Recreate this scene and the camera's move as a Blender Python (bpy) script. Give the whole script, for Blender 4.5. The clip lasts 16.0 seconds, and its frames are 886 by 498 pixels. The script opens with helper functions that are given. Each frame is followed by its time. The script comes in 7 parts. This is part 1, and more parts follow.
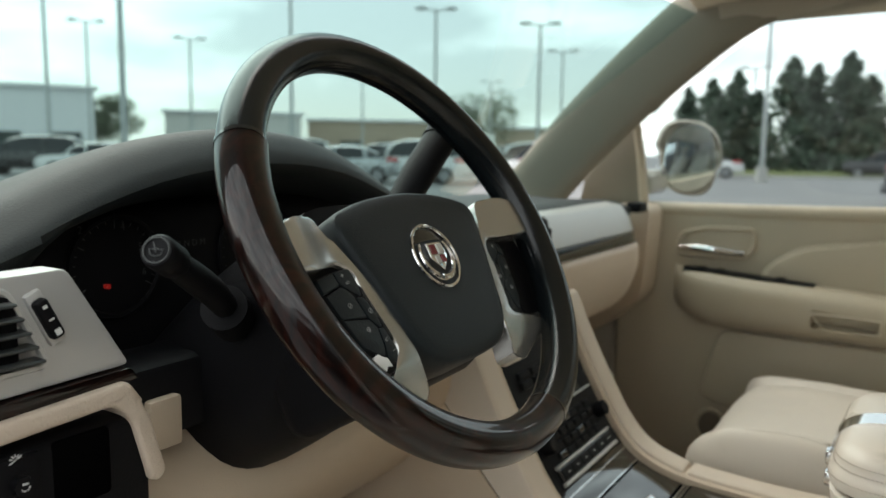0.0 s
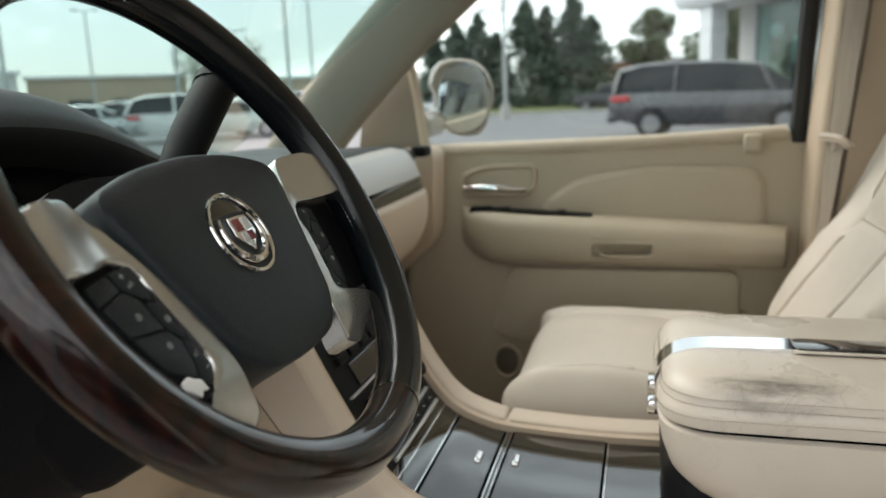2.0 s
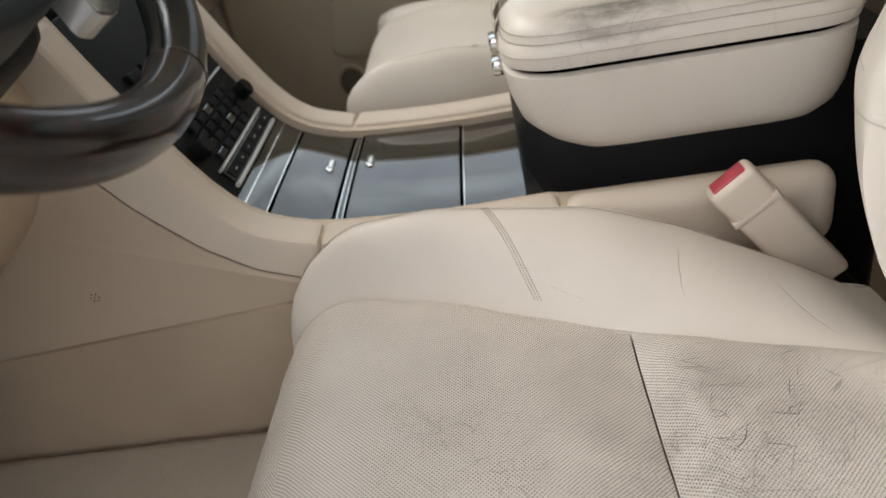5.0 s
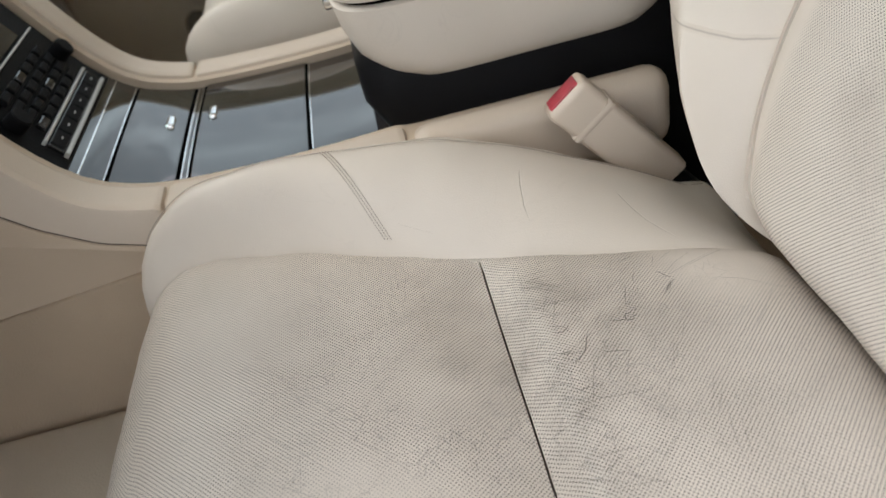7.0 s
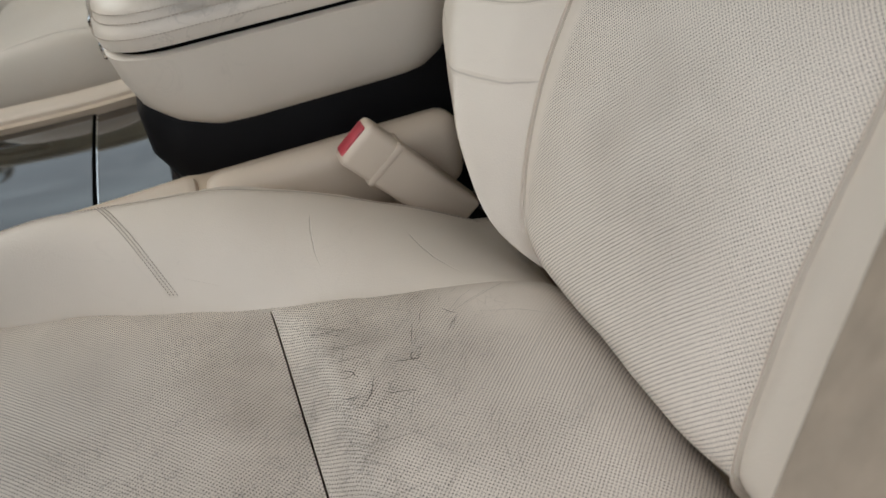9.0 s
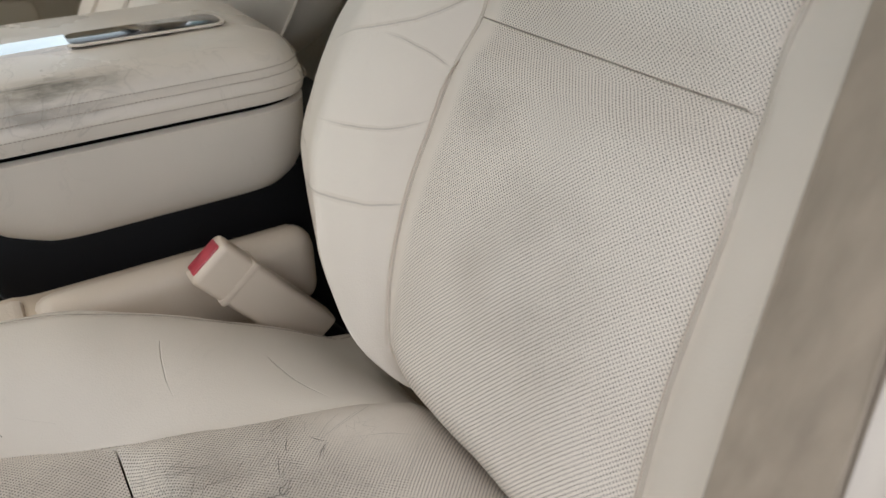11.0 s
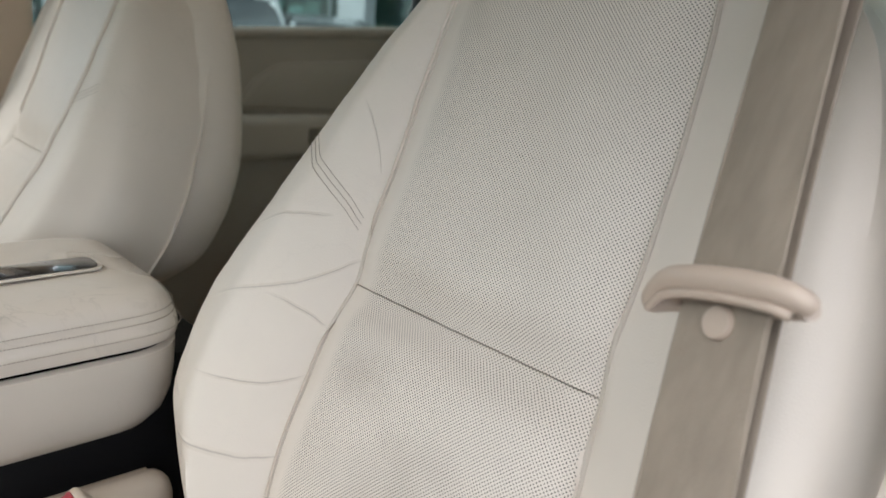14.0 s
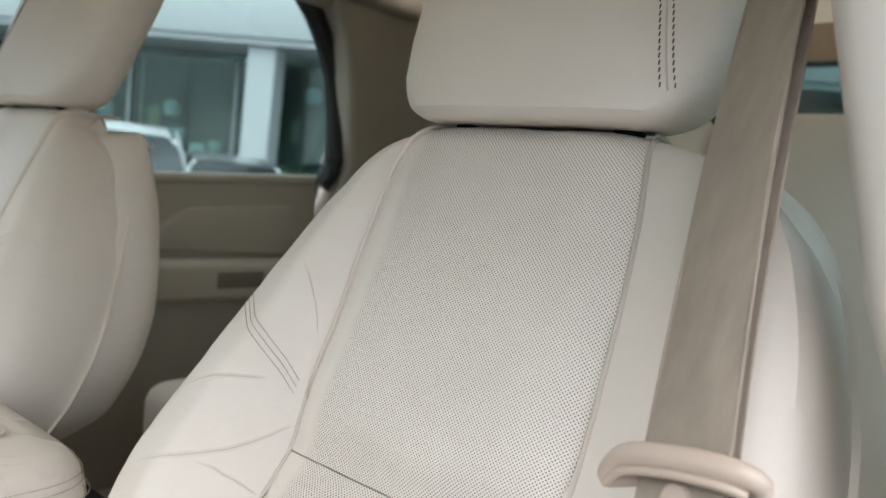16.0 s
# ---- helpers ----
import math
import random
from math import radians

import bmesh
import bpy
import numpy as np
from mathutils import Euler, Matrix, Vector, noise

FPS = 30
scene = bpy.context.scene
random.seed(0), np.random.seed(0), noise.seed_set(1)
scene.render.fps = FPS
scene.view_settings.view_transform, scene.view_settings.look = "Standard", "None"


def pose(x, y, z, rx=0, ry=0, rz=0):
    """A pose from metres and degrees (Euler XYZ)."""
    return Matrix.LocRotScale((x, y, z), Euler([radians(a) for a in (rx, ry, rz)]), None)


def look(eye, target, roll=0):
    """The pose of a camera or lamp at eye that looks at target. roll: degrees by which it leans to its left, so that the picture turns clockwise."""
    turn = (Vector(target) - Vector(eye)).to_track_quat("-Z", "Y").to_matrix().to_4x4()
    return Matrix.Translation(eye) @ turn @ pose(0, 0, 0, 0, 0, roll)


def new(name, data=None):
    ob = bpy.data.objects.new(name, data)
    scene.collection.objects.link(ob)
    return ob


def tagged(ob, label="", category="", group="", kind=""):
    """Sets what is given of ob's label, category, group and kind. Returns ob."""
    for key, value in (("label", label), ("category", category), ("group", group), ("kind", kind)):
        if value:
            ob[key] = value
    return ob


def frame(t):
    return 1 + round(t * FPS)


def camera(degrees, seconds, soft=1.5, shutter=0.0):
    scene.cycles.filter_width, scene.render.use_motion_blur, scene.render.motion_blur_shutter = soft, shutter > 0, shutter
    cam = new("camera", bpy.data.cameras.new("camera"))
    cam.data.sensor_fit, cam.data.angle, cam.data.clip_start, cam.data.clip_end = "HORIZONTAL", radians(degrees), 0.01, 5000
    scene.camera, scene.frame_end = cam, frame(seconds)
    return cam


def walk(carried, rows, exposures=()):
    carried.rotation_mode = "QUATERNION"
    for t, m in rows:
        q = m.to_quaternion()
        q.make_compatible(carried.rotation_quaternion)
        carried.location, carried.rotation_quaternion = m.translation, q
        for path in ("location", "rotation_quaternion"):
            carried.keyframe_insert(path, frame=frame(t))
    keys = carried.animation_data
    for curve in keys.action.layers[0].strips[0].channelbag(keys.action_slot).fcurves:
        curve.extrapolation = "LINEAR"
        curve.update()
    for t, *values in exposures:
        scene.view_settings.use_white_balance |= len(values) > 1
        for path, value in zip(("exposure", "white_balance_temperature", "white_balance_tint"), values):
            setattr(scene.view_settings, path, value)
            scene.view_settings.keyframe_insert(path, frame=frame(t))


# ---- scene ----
cam = camera(60.9, 16.0, soft=1.5)
cam.data.dof.use_dof, cam.data.dof.focus_distance, cam.data.dof.aperture_fstop = True, 0.53, 7.0
PATH = [
    (0, (-0.897, -0.007, 1.394), (0.769, 1.068, 1.139), 0.8),
    (0.5, (-0.871, 0.037, 1.399), (0.875, 0.975, 1.134), 0.0),
    (1, (-0.852, 0.066, 1.402), (0.971, 0.84, 1.119), -0.5),
    (1.5, (-0.838, 0.078, 1.4), (1.033, 0.71, 1.083), -1.4),
    (2, (-0.82, 0.074, 1.39), (1.074, 0.584, 0.996), -2.2),
    (2.5, (-0.803, 0.069, 1.372), (1.089, 0.483, 0.871), -3.4),
    (3, (-0.793, 0.069, 1.351), (1.073, 0.42, 0.724), -4.6),
    (3.5, (-0.788, 0.071, 1.335), (1.042, 0.372, 0.586), -5.9),
    (4, (-0.781, 0.074, 1.321), (1.005, 0.328, 0.458), -7.2),
    (6.3, (-0.754, 0.032, 1.296), (0.853, 0.139, 0.111), -15.2),
    (6.5, (-0.755, 0.027, 1.298), (0.841, 0.106, 0.094), -15.1),
    (7, (-0.756, 0.018, 1.299), (0.815, 0.009, 0.061), -14.8),
    (7.5, (-0.761, 0.01, 1.302), (0.794, -0.096, 0.049), -13.7),
    (8, (-0.763, -0.004, 1.295), (0.791, -0.206, 0.051), -12.5),
    (8.5, (-0.765, -0.019, 1.3), (0.764, -0.322, 0.047), -11.6),
    (9, (-0.765, -0.024, 1.293), (0.764, -0.442, 0.074), -9.4),
    (9.2, (-0.763, -0.031, 1.297), (0.751, -0.481, 0.069), -9.4),
    (11.5, (-0.746, 0.013, 1.311), (0.683, -1.024, 0.372), 1.2),
    (12.5, (-0.752, 0.041, 1.335), (0.634, -1.176, 0.561), 3.5),
    (13.5, (-0.759, 0.034, 1.357), (0.638, -1.255, 0.736), 4.3),
    (14.5, (-0.755, 0.026, 1.374), (0.628, -1.346, 0.924), 4.9),
    (15, (-0.748, 0.027, 1.384), (0.61, -1.392, 1.005), 5.2),
    (16, (-0.74, 0.058, 1.384), (0.529, -1.48, 1.228), 6.1),
]
walk(cam, [(t, look(eye, target, roll)) for t, eye, target, roll in PATH], [(0.0, 1.30, 6750, 8), (1.5, 1.45, 6500, 8), (2.5, 1.52, 7100, 15), (4.0, 1.5, 6800, 15), (7.0, 1.45, 6450, 13), (9.0, 1.06, 6500, 13), (12.5, 1.29, 6400, 14), (14.0, 1.46, 6350, 14), (16.0, 1.82, 6250, 15)])

# ---- light ----
world = bpy.data.worlds.new("overcast_sky")
scene.world = world
world.use_nodes = True
wn, wl = world.node_tree.nodes, world.node_tree.links
wn.clear()
w_out = wn.new("ShaderNodeOutputWorld")
w_bg = wn.new("ShaderNodeBackground")
w_sky = wn.new("ShaderNodeTexSky")
w_sky.sky_type = "NISHITA"
w_sky.sun_disc = False
w_sky.sun_elevation = radians(48)
w_sky.sun_rotation = radians(15)
w_co = wn.new("ShaderNodeTexCoord")
w_map = wn.new("ShaderNodeMapping")
w_map.inputs["Location"].default_value = (1.0, 0.0, 0.6)
w_map.inputs["Scale"].default_value = (1.3, 1.3, 5.0)
w_noise = wn.new("ShaderNodeTexNoise")
w_noise.inputs["Scale"].default_value = 2.2
w_noise.inputs["Detail"].default_value = 6
w_noise.inputs["Roughness"].default_value = 0.55
w_ramp = wn.new("ShaderNodeValToRGB")
w_ramp.color_ramp.elements[0].position = 0.44
w_ramp.color_ramp.elements[1].position = 0.66
w_ramp.color_ramp.elements[0].color = (0, 0, 0, 1)
w_ramp.color_ramp.elements[1].color = (1, 1, 1, 1)
w_mix = wn.new("ShaderNodeMixRGB")
w_mix.inputs["Fac"].default_value = 0.82
w_cloud = wn.new("ShaderNodeMixRGB")
w_cloud.inputs[1].default_value = (4.6, 4.7, 4.7, 1)
w_cloud.inputs[2].default_value = (8.8, 9.2, 9.2, 1)
wl.new(w_co.outputs["Generated"], w_map.inputs["Vector"])
wl.new(w_map.outputs["Vector"], w_noise.inputs["Vector"])
wl.new(w_noise.outputs["Fac"], w_ramp.inputs["Fac"])
wl.new(w_ramp.outputs["Color"], w_cloud.inputs["Fac"])
wl.new(w_cloud.outputs["Color"], w_mix.inputs[2])
wl.new(w_sky.outputs["Color"], w_mix.inputs[1])
wl.new(w_mix.outputs["Color"], w_bg.inputs["Color"])
w_bg.inputs["Strength"].default_value = 0.14
wl.new(w_bg.outputs["Background"], w_out.inputs["Surface"])
sun = new("sun", bpy.data.lights.new("sun", "SUN"))
sun.data.energy, sun.data.angle, sun.data.color = 1.5, radians(60), (1.0, 0.96, 0.90)
sun.matrix_world = look((0.7, 2.7, 3.2), (0, 0, 0))

# ---- materials ----
def mat(name, color, rough=0.5, metal=0.0, vary=0.06, scale=6.0, grain=0.0, grain_scale=300.0, coat=0.0, spec=0.5, sheen=0.0, rough_vary=0.08, streak=None):
    """A plain procedural surface: base colour with large soft stains and fine grain relief."""
    m = bpy.data.materials.new(name)
    m.use_nodes = True
    nt = m.node_tree
    b = nt.nodes["Principled BSDF"]
    b.inputs["Roughness"].default_value = rough
    b.inputs["Metallic"].default_value = metal
    b.inputs["Coat Weight"].default_value = coat
    b.inputs["Specular IOR Level"].default_value = 0.12
    b.inputs["Coat Roughness"].default_value = 0.04
    b.inputs["Specular IOR Level"].default_value = spec
    b.inputs["Sheen Weight"].default_value = sheen
    co = nt.nodes.new("ShaderNodeTexCoord")
    n1 = nt.nodes.new("ShaderNodeTexNoise")
    n1.inputs["Scale"].default_value = scale
    n1.inputs["Detail"].default_value = 5
    if streak:
        mp = nt.nodes.new("ShaderNodeMapping")
        mp.inputs["Scale"].default_value = streak
        nt.links.new(co.outputs["Object"], mp.inputs["Vector"])
        nt.links.new(mp.outputs["Vector"], n1.inputs["Vector"])
    else:
        nt.links.new(co.outputs["Object"], n1.inputs["Vector"])
    mx = nt.nodes.new("ShaderNodeMixRGB")
    mx.inputs[1].default_value = (*[c * (1 - vary * 1.6) for c in color], 1)
    mx.inputs[2].default_value = (*[min(1, c * (1 + vary)) for c in color], 1)
    nt.links.new(n1.outputs["Fac"], mx.inputs["Fac"])
    nt.links.new(mx.outputs["Color"], b.inputs["Base Color"])
    if rough_vary:
        mr = nt.nodes.new("ShaderNodeMapRange")
        mr.inputs["To Min"].default_value = max(0.02, rough - rough_vary)
        mr.inputs["To Max"].default_value = min(1, rough + rough_vary)
        nt.links.new(n1.outputs["Fac"], mr.inputs["Value"])
        nt.links.new(mr.outputs["Result"], b.inputs["Roughness"])
    if grain:
        n2 = nt.nodes.new("ShaderNodeTexNoise")
        n2.inputs["Scale"].default_value = grain_scale
        n2.inputs["Detail"].default_value = 3
        nt.links.new(co.outputs["Object"], n2.inputs["Vector"])
        bp = nt.nodes.new("ShaderNodeBump")
        bp.inputs["Strength"].default_value = grain
        bp.inputs["Distance"].default_value = 0.001
        nt.links.new(n2.outputs["Fac"], bp.inputs["Height"])
        nt.links.new(bp.outputs["Normal"], b.inputs["Normal"])
    return m


def math_node(nt, op, a, b=None):
    n = nt.nodes.new("ShaderNodeMath")
    n.operation = op
    for i, v in enumerate((a, b)):
        if v is None:
            continue
        if hasattr(v, "is_linked"):
            nt.links.new(v, n.inputs[i])
        else:
            n.inputs[i].default_value = v
    return n.outputs[0]


def leather(name, color, rough=0.42, perforated=False, worn=0.0, crease=0.25, dirt=0.0, margin=0.0, dots_on=1.0, folds=(), scuff=None, bare=None):
    """Beige hide: pebbled grain, soft wrinkles, fine cracks where it is worn, and a staggered grid of punched holes."""
    m = bpy.data.materials.new(name)
    m.use_nodes = True
    nt = m.node_tree
    lk = nt.links.new
    b = nt.nodes["Principled BSDF"]
    b.inputs["Specular IOR Level"].default_value = 0.4
    co = nt.nodes.new("ShaderNodeTexCoord")
    big = nt.nodes.new("ShaderNodeTexNoise")
    big.inputs["Scale"].default_value = 9
    big.inputs["Detail"].default_value = 6
    lk(co.outputs["Object"], big.inputs["Vector"])
    fine = nt.nodes.new("ShaderNodeTexVoronoi")
    fine.inputs["Scale"].default_value = 900
    lk(co.outputs["Object"], fine.inputs["Vector"])
    mx = nt.nodes.new("ShaderNodeMixRGB")
    mx.inputs[1].default_value = (*[c * 0.88 for c in color], 1)
    mx.inputs[2].default_value = (*[c * 1.06 for c in color], 1)
    lk(big.outputs["Fac"], mx.inputs["Fac"])
    # long soft wrinkles
    wr = nt.nodes.new("ShaderNodeTexNoise")
    wr.inputs["Scale"].default_value = 16
    wr.inputs["Detail"].default_value = 4
    wr.inputs["Distortion"].default_value = 1.4
    lk(co.outputs["Object"], wr.inputs["Vector"])
    ridge = math_node(nt, "ABSOLUTE", math_node(nt, "SUBTRACT", wr.outputs["Fac"], 0.5))
    line = nt.nodes.new("ShaderNodeMapRange")
    line.inputs["From Max"].default_value = 0.012
    lk(ridge, line.inputs["Value"])
    mask = nt.nodes.new("ShaderNodeMapRange")
    mask.inputs["From Min"].default_value = 0.5
    mask.inputs["From Max"].default_value = 0.62
    mk = nt.nodes.new("ShaderNodeTexNoise")
    mk.inputs["Scale"].default_value = 7
    lk(co.outputs["Object"], mk.inputs["Vector"])
    lk(mk.outputs["Fac"], mask.inputs["Value"])
    crk = math_node(nt, "MULTIPLY", math_node(nt, "SUBTRACT", 1.0, line.outputs["Result"]), mask.outputs["Result"])
    # wrinkle lines darkened in the base colour, as shade lying in them
    dark = nt.nodes.new("ShaderNodeMixRGB")
    dark.inputs[2].default_value = (*[c * 0.42 for c in color], 1)
    lk(mx.outputs["Color"], dark.inputs[1])
    lk(math_node(nt, "MULTIPLY", crk, crease), dark.inputs["Fac"])
    last = dark.outputs["Color"]
    height = math_node(nt, "ADD", math_node(nt, "MULTIPLY", fine.outputs["Distance"], 0.25), math_node(nt, "MULTIPLY", crk, -1.0 * crease))
    uv = nt.nodes.new("ShaderNodeUVMap")
    sep = nt.nodes.new("ShaderNodeSeparateXYZ")
    lk(uv.outputs["UV"], sep.inputs[0])

    def blend(fac, shade):
        nonlocal last
        d = nt.nodes.new("ShaderNodeMixRGB")
        d.inputs[2].default_value = (*[c * k for c, k in zip(color, shade)], 1)
        lk(last, d.inputs[1])
        lk(fac, d.inputs["Fac"])
        last = d.outputs["Color"]

    def ramp(value, lo, hi, a=0.0, b=1.0, smooth=False):
        r = nt.nodes.new("ShaderNodeMapRange")
        if smooth:
            r.interpolation_type = "SMOOTHSTEP"
        for key, v in (("From Min", lo), ("From Max", hi), ("To Min", a), ("To Max", b)):
            r.inputs[key].default_value = v
        lk(value, r.inputs["Value"])
        return r.outputs["Result"]

    def noise(vec, scale, detail=3, rough2=0.5):
        n = nt.nodes.new("ShaderNodeTexNoise")
        n.inputs["Scale"].default_value = scale
        n.inputs["Detail"].default_value = detail
        n.inputs["Roughness"].default_value = rough2
        lk(vec, n.inputs["Vector"])
        return n.outputs["Fac"]

    def spot(cx, cy, rx, ry, x=None, y=None):
        """1 in the middle of an ellipse, 0 past its rim."""
        p = math_node(nt, "MULTIPLY", math_node(nt, "SUBTRACT", x or sep.outputs["X"], cx), 1 / rx)
        q = math_node(nt, "MULTIPLY", math_node(nt, "SUBTRACT", y or sep.outputs["Y"], cy), 1 / ry)
        d2 = math_node(nt, "ADD", math_node(nt, "MULTIPLY", p, p), math_node(nt, "MULTIPLY", q, q))
        return ramp(d2, 1.0, 0.0, smooth=True)

    if worn:
        wob = nt.nodes.new("ShaderNodeTexNoise")
        wob.inputs["Scale"].default_value = 30
        wob.inputs["Detail"].default_value = 1
        lk(uv.outputs["UV"], wob.inputs["Vector"])
        bent = nt.nodes.new("ShaderNodeVectorMath")
        bent.operation = "MULTIPLY_ADD"
        bent.inputs[1].default_value = (0.008, 0.008, 0)
        lk(wob.outputs["Color"], bent.inputs[0])
        lk(uv.outputs["UV"], bent.inputs[2])
        lines = []
        for rot, sc, thin in ((0.55, (150, 40, 1), 0.030), (-0.25, (36, 150, 1), 0.028), (1.2, (170, 60, 1), 0.032)):
            mpv = nt.nodes.new("ShaderNodeMapping")
            mpv.inputs["Scale"].default_value = sc
            mpv.inputs["Rotation"].default_value = (0, 0, rot)
            lk(bent.outputs["Vector"], mpv.inputs["Vector"])
            vo = nt.nodes.new("ShaderNodeTexVoronoi")
            vo.voronoi_dimensions = "2D"
            vo.feature = "DISTANCE_TO_EDGE"
            vo.inputs["Scale"].default_value = 1.0
            lk(mpv.outputs["Vector"], vo.inputs["Vector"])
            lines.append(ramp(vo.outputs["Distance"], 0.0, thin, 1.0, 0.0))
        gate = ramp(noise(uv.outputs["UV"], 48, 2), 0.46, 0.60)
        gate2 = ramp(noise(uv.outputs["UV"], 30, 2), 0.44, 0.58)
        zone = math_node(nt, "MAXIMUM", spot(-0.435, -0.080, 0.060, 0.055), spot(-0.455, -0.018, 0.085, 0.040))
        wide = spot(-0.43, 0.02, 0.20, 0.24)
        strong = math_node(nt, "MULTIPLY", math_node(nt, "MULTIPLY", math_node(nt, "MAXIMUM", lines[0], lines[2]), gate), ramp(zone, 0.05, 0.6))
        fine_l = math_node(nt, "MULTIPLY", math_node(nt, "MULTIPLY", math_node(nt, "MAXIMUM", lines[0], lines[1]), gate2), math_node(nt, "MULTIPLY", wide, 0.55))
        cfac = math_node(nt, "MULTIPLY", math_node(nt, "MAXIMUM", math_node(nt, "MULTIPLY", strong, 0.6), fine_l), worn)
        # broken grey patch about the cross seam: grime, with the seam's shade painted in
        grime_and_shade = math_node(nt, "MULTIPLY", ramp(noise(uv.outputs["UV"], 22, 6, 0.6), 0.38, 0.70), math_node(nt, "ADD", math_node(nt, "MULTIPLY", spot(-0.40, -0.03, 0.16, 0.12), 0.55), 0.22))
        blend(math_node(nt, "MULTIPLY", grime_and_shade, worn), (0.60, 0.585, 0.575))
        blend(cfac, (0.13, 0.12, 0.12))
        height = math_node(nt, "ADD", height, math_node(nt, "MULTIPLY", cfac, -1.6))
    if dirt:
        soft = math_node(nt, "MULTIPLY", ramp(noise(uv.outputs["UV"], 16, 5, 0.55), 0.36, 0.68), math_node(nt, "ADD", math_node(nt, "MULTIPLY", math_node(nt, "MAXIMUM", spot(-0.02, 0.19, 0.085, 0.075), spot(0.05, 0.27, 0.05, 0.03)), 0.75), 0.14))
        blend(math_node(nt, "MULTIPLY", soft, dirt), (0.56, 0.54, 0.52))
    if scuff:
        ob = nt.nodes.new("ShaderNodeSeparateXYZ")
        lk(co.outputs["Object"], ob.inputs[0])
        st = nt.nodes.new("ShaderNodeMapping")
        st.inputs["Scale"].default_value = (110, 24, 60)
        lk(co.outputs["Object"], st.inputs["Vector"])
        rub = math_node(nt, "MULTIPLY", ramp(noise(st.outputs["Vector"], 1.0, 4, 0.6), 0.30, 0.70), spot(*scuff, ob.outputs["X"], ob.outputs["Y"]))
        blend(math_node(nt, "MULTIPLY", rub, 0.9), (0.16, 0.17, 0.17))
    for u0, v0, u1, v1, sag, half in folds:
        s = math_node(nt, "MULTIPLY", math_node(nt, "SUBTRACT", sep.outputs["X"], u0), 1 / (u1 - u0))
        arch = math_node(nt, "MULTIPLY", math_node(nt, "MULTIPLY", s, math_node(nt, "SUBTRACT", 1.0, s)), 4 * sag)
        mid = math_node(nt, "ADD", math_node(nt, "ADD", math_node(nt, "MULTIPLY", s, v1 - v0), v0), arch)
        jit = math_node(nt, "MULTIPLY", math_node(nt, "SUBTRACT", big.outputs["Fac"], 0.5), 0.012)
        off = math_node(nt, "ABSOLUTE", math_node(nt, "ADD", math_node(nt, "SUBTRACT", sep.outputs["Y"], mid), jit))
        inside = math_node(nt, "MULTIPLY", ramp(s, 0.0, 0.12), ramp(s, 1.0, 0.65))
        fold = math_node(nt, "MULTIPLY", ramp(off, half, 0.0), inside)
        # shade of the fold blended into the colour; its dip goes into height
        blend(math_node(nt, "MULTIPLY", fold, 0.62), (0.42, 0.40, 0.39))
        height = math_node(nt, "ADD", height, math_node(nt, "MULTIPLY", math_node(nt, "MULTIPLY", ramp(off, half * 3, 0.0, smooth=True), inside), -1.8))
    if perforated:
        uv2 = nt.nodes.new("ShaderNodeUVMap")
        sc = nt.nodes.new("ShaderNodeVectorMath")
        sc.operation = "SCALE"
        sc.inputs["Scale"].default_value = 1 / 0.0029
        lk(uv2.outputs["UV"], sc.inputs[0])
        dots = None
        for off in (0.0, 0.5):
            ad = nt.nodes.new("ShaderNodeVectorMath")
            ad.operation = "ADD"
            ad.inputs[1].default_value = (off, off, 0)
            lk(sc.outputs["Vector"], ad.inputs[0])
            fr = nt.nodes.new("ShaderNodeVectorMath")
            fr.operation = "FRACTION"
            lk(ad.outputs["Vector"], fr.inputs[0])
            ds = nt.nodes.new("ShaderNodeVectorMath")
            ds.operation = "DISTANCE"
            ds.inputs[1].default_value = (0.5, 0.5, 0)
            lk(fr.outputs["Vector"], ds.inputs[0])
            mr = nt.nodes.new("ShaderNodeMapRange")
            mr.inputs["From Min"].default_value = 0.142
            mr.inputs["From Max"].default_value = 0.178
            mr.inputs["To Min"].default_value = 1.0
            mr.inputs["To Max"].default_value = 0.0
            lk(ds.outputs["Value"], mr.inputs["Value"])
            dots = mr.outputs["Result"] if dots is None else math_node(nt, "MAXIMUM", dots, mr.outputs["Result"])
        d4 = nt.nodes.new("ShaderNodeMixRGB")
        d4.inputs[2].default_value = (0.015, 0.013, 0.012, 1)
        lk(last, d4.inputs[1])
        if bare:
            for patch_at in bare:
                dots = math_node(nt, "MULTIPLY", dots, math_node(nt, "SUBTRACT", 1.0, ramp(spot(*patch_at), 0.0, 0.9)))
        if margin:
            dots = math_node(nt, "MULTIPLY", dots, ramp(sep.outputs["X"], margin, margin - 0.012))
        lk(math_node(nt, "MULTIPLY", dots, dots_on), d4.inputs["Fac"])
        last = d4.outputs["Color"]
    lk(last, b.inputs["Base Color"])
    mr2 = nt.nodes.new("ShaderNodeMapRange")
    mr2.inputs["To Min"].default_value = rough - 0.08
    mr2.inputs["To Max"].default_value = rough + 0.12
    lk(big.outputs["Fac"], mr2.inputs["Value"])
    lk(mr2.outputs["Result"], b.inputs["Roughness"])
    bp = nt.nodes.new("ShaderNodeBump")
    bp.inputs["Strength"].default_value = 0.5
    bp.inputs["Distance"].default_value = 0.0007
    lk(height, bp.inputs["Height"])
    lk(bp.outputs["Normal"], b.inputs["Normal"])
    return m


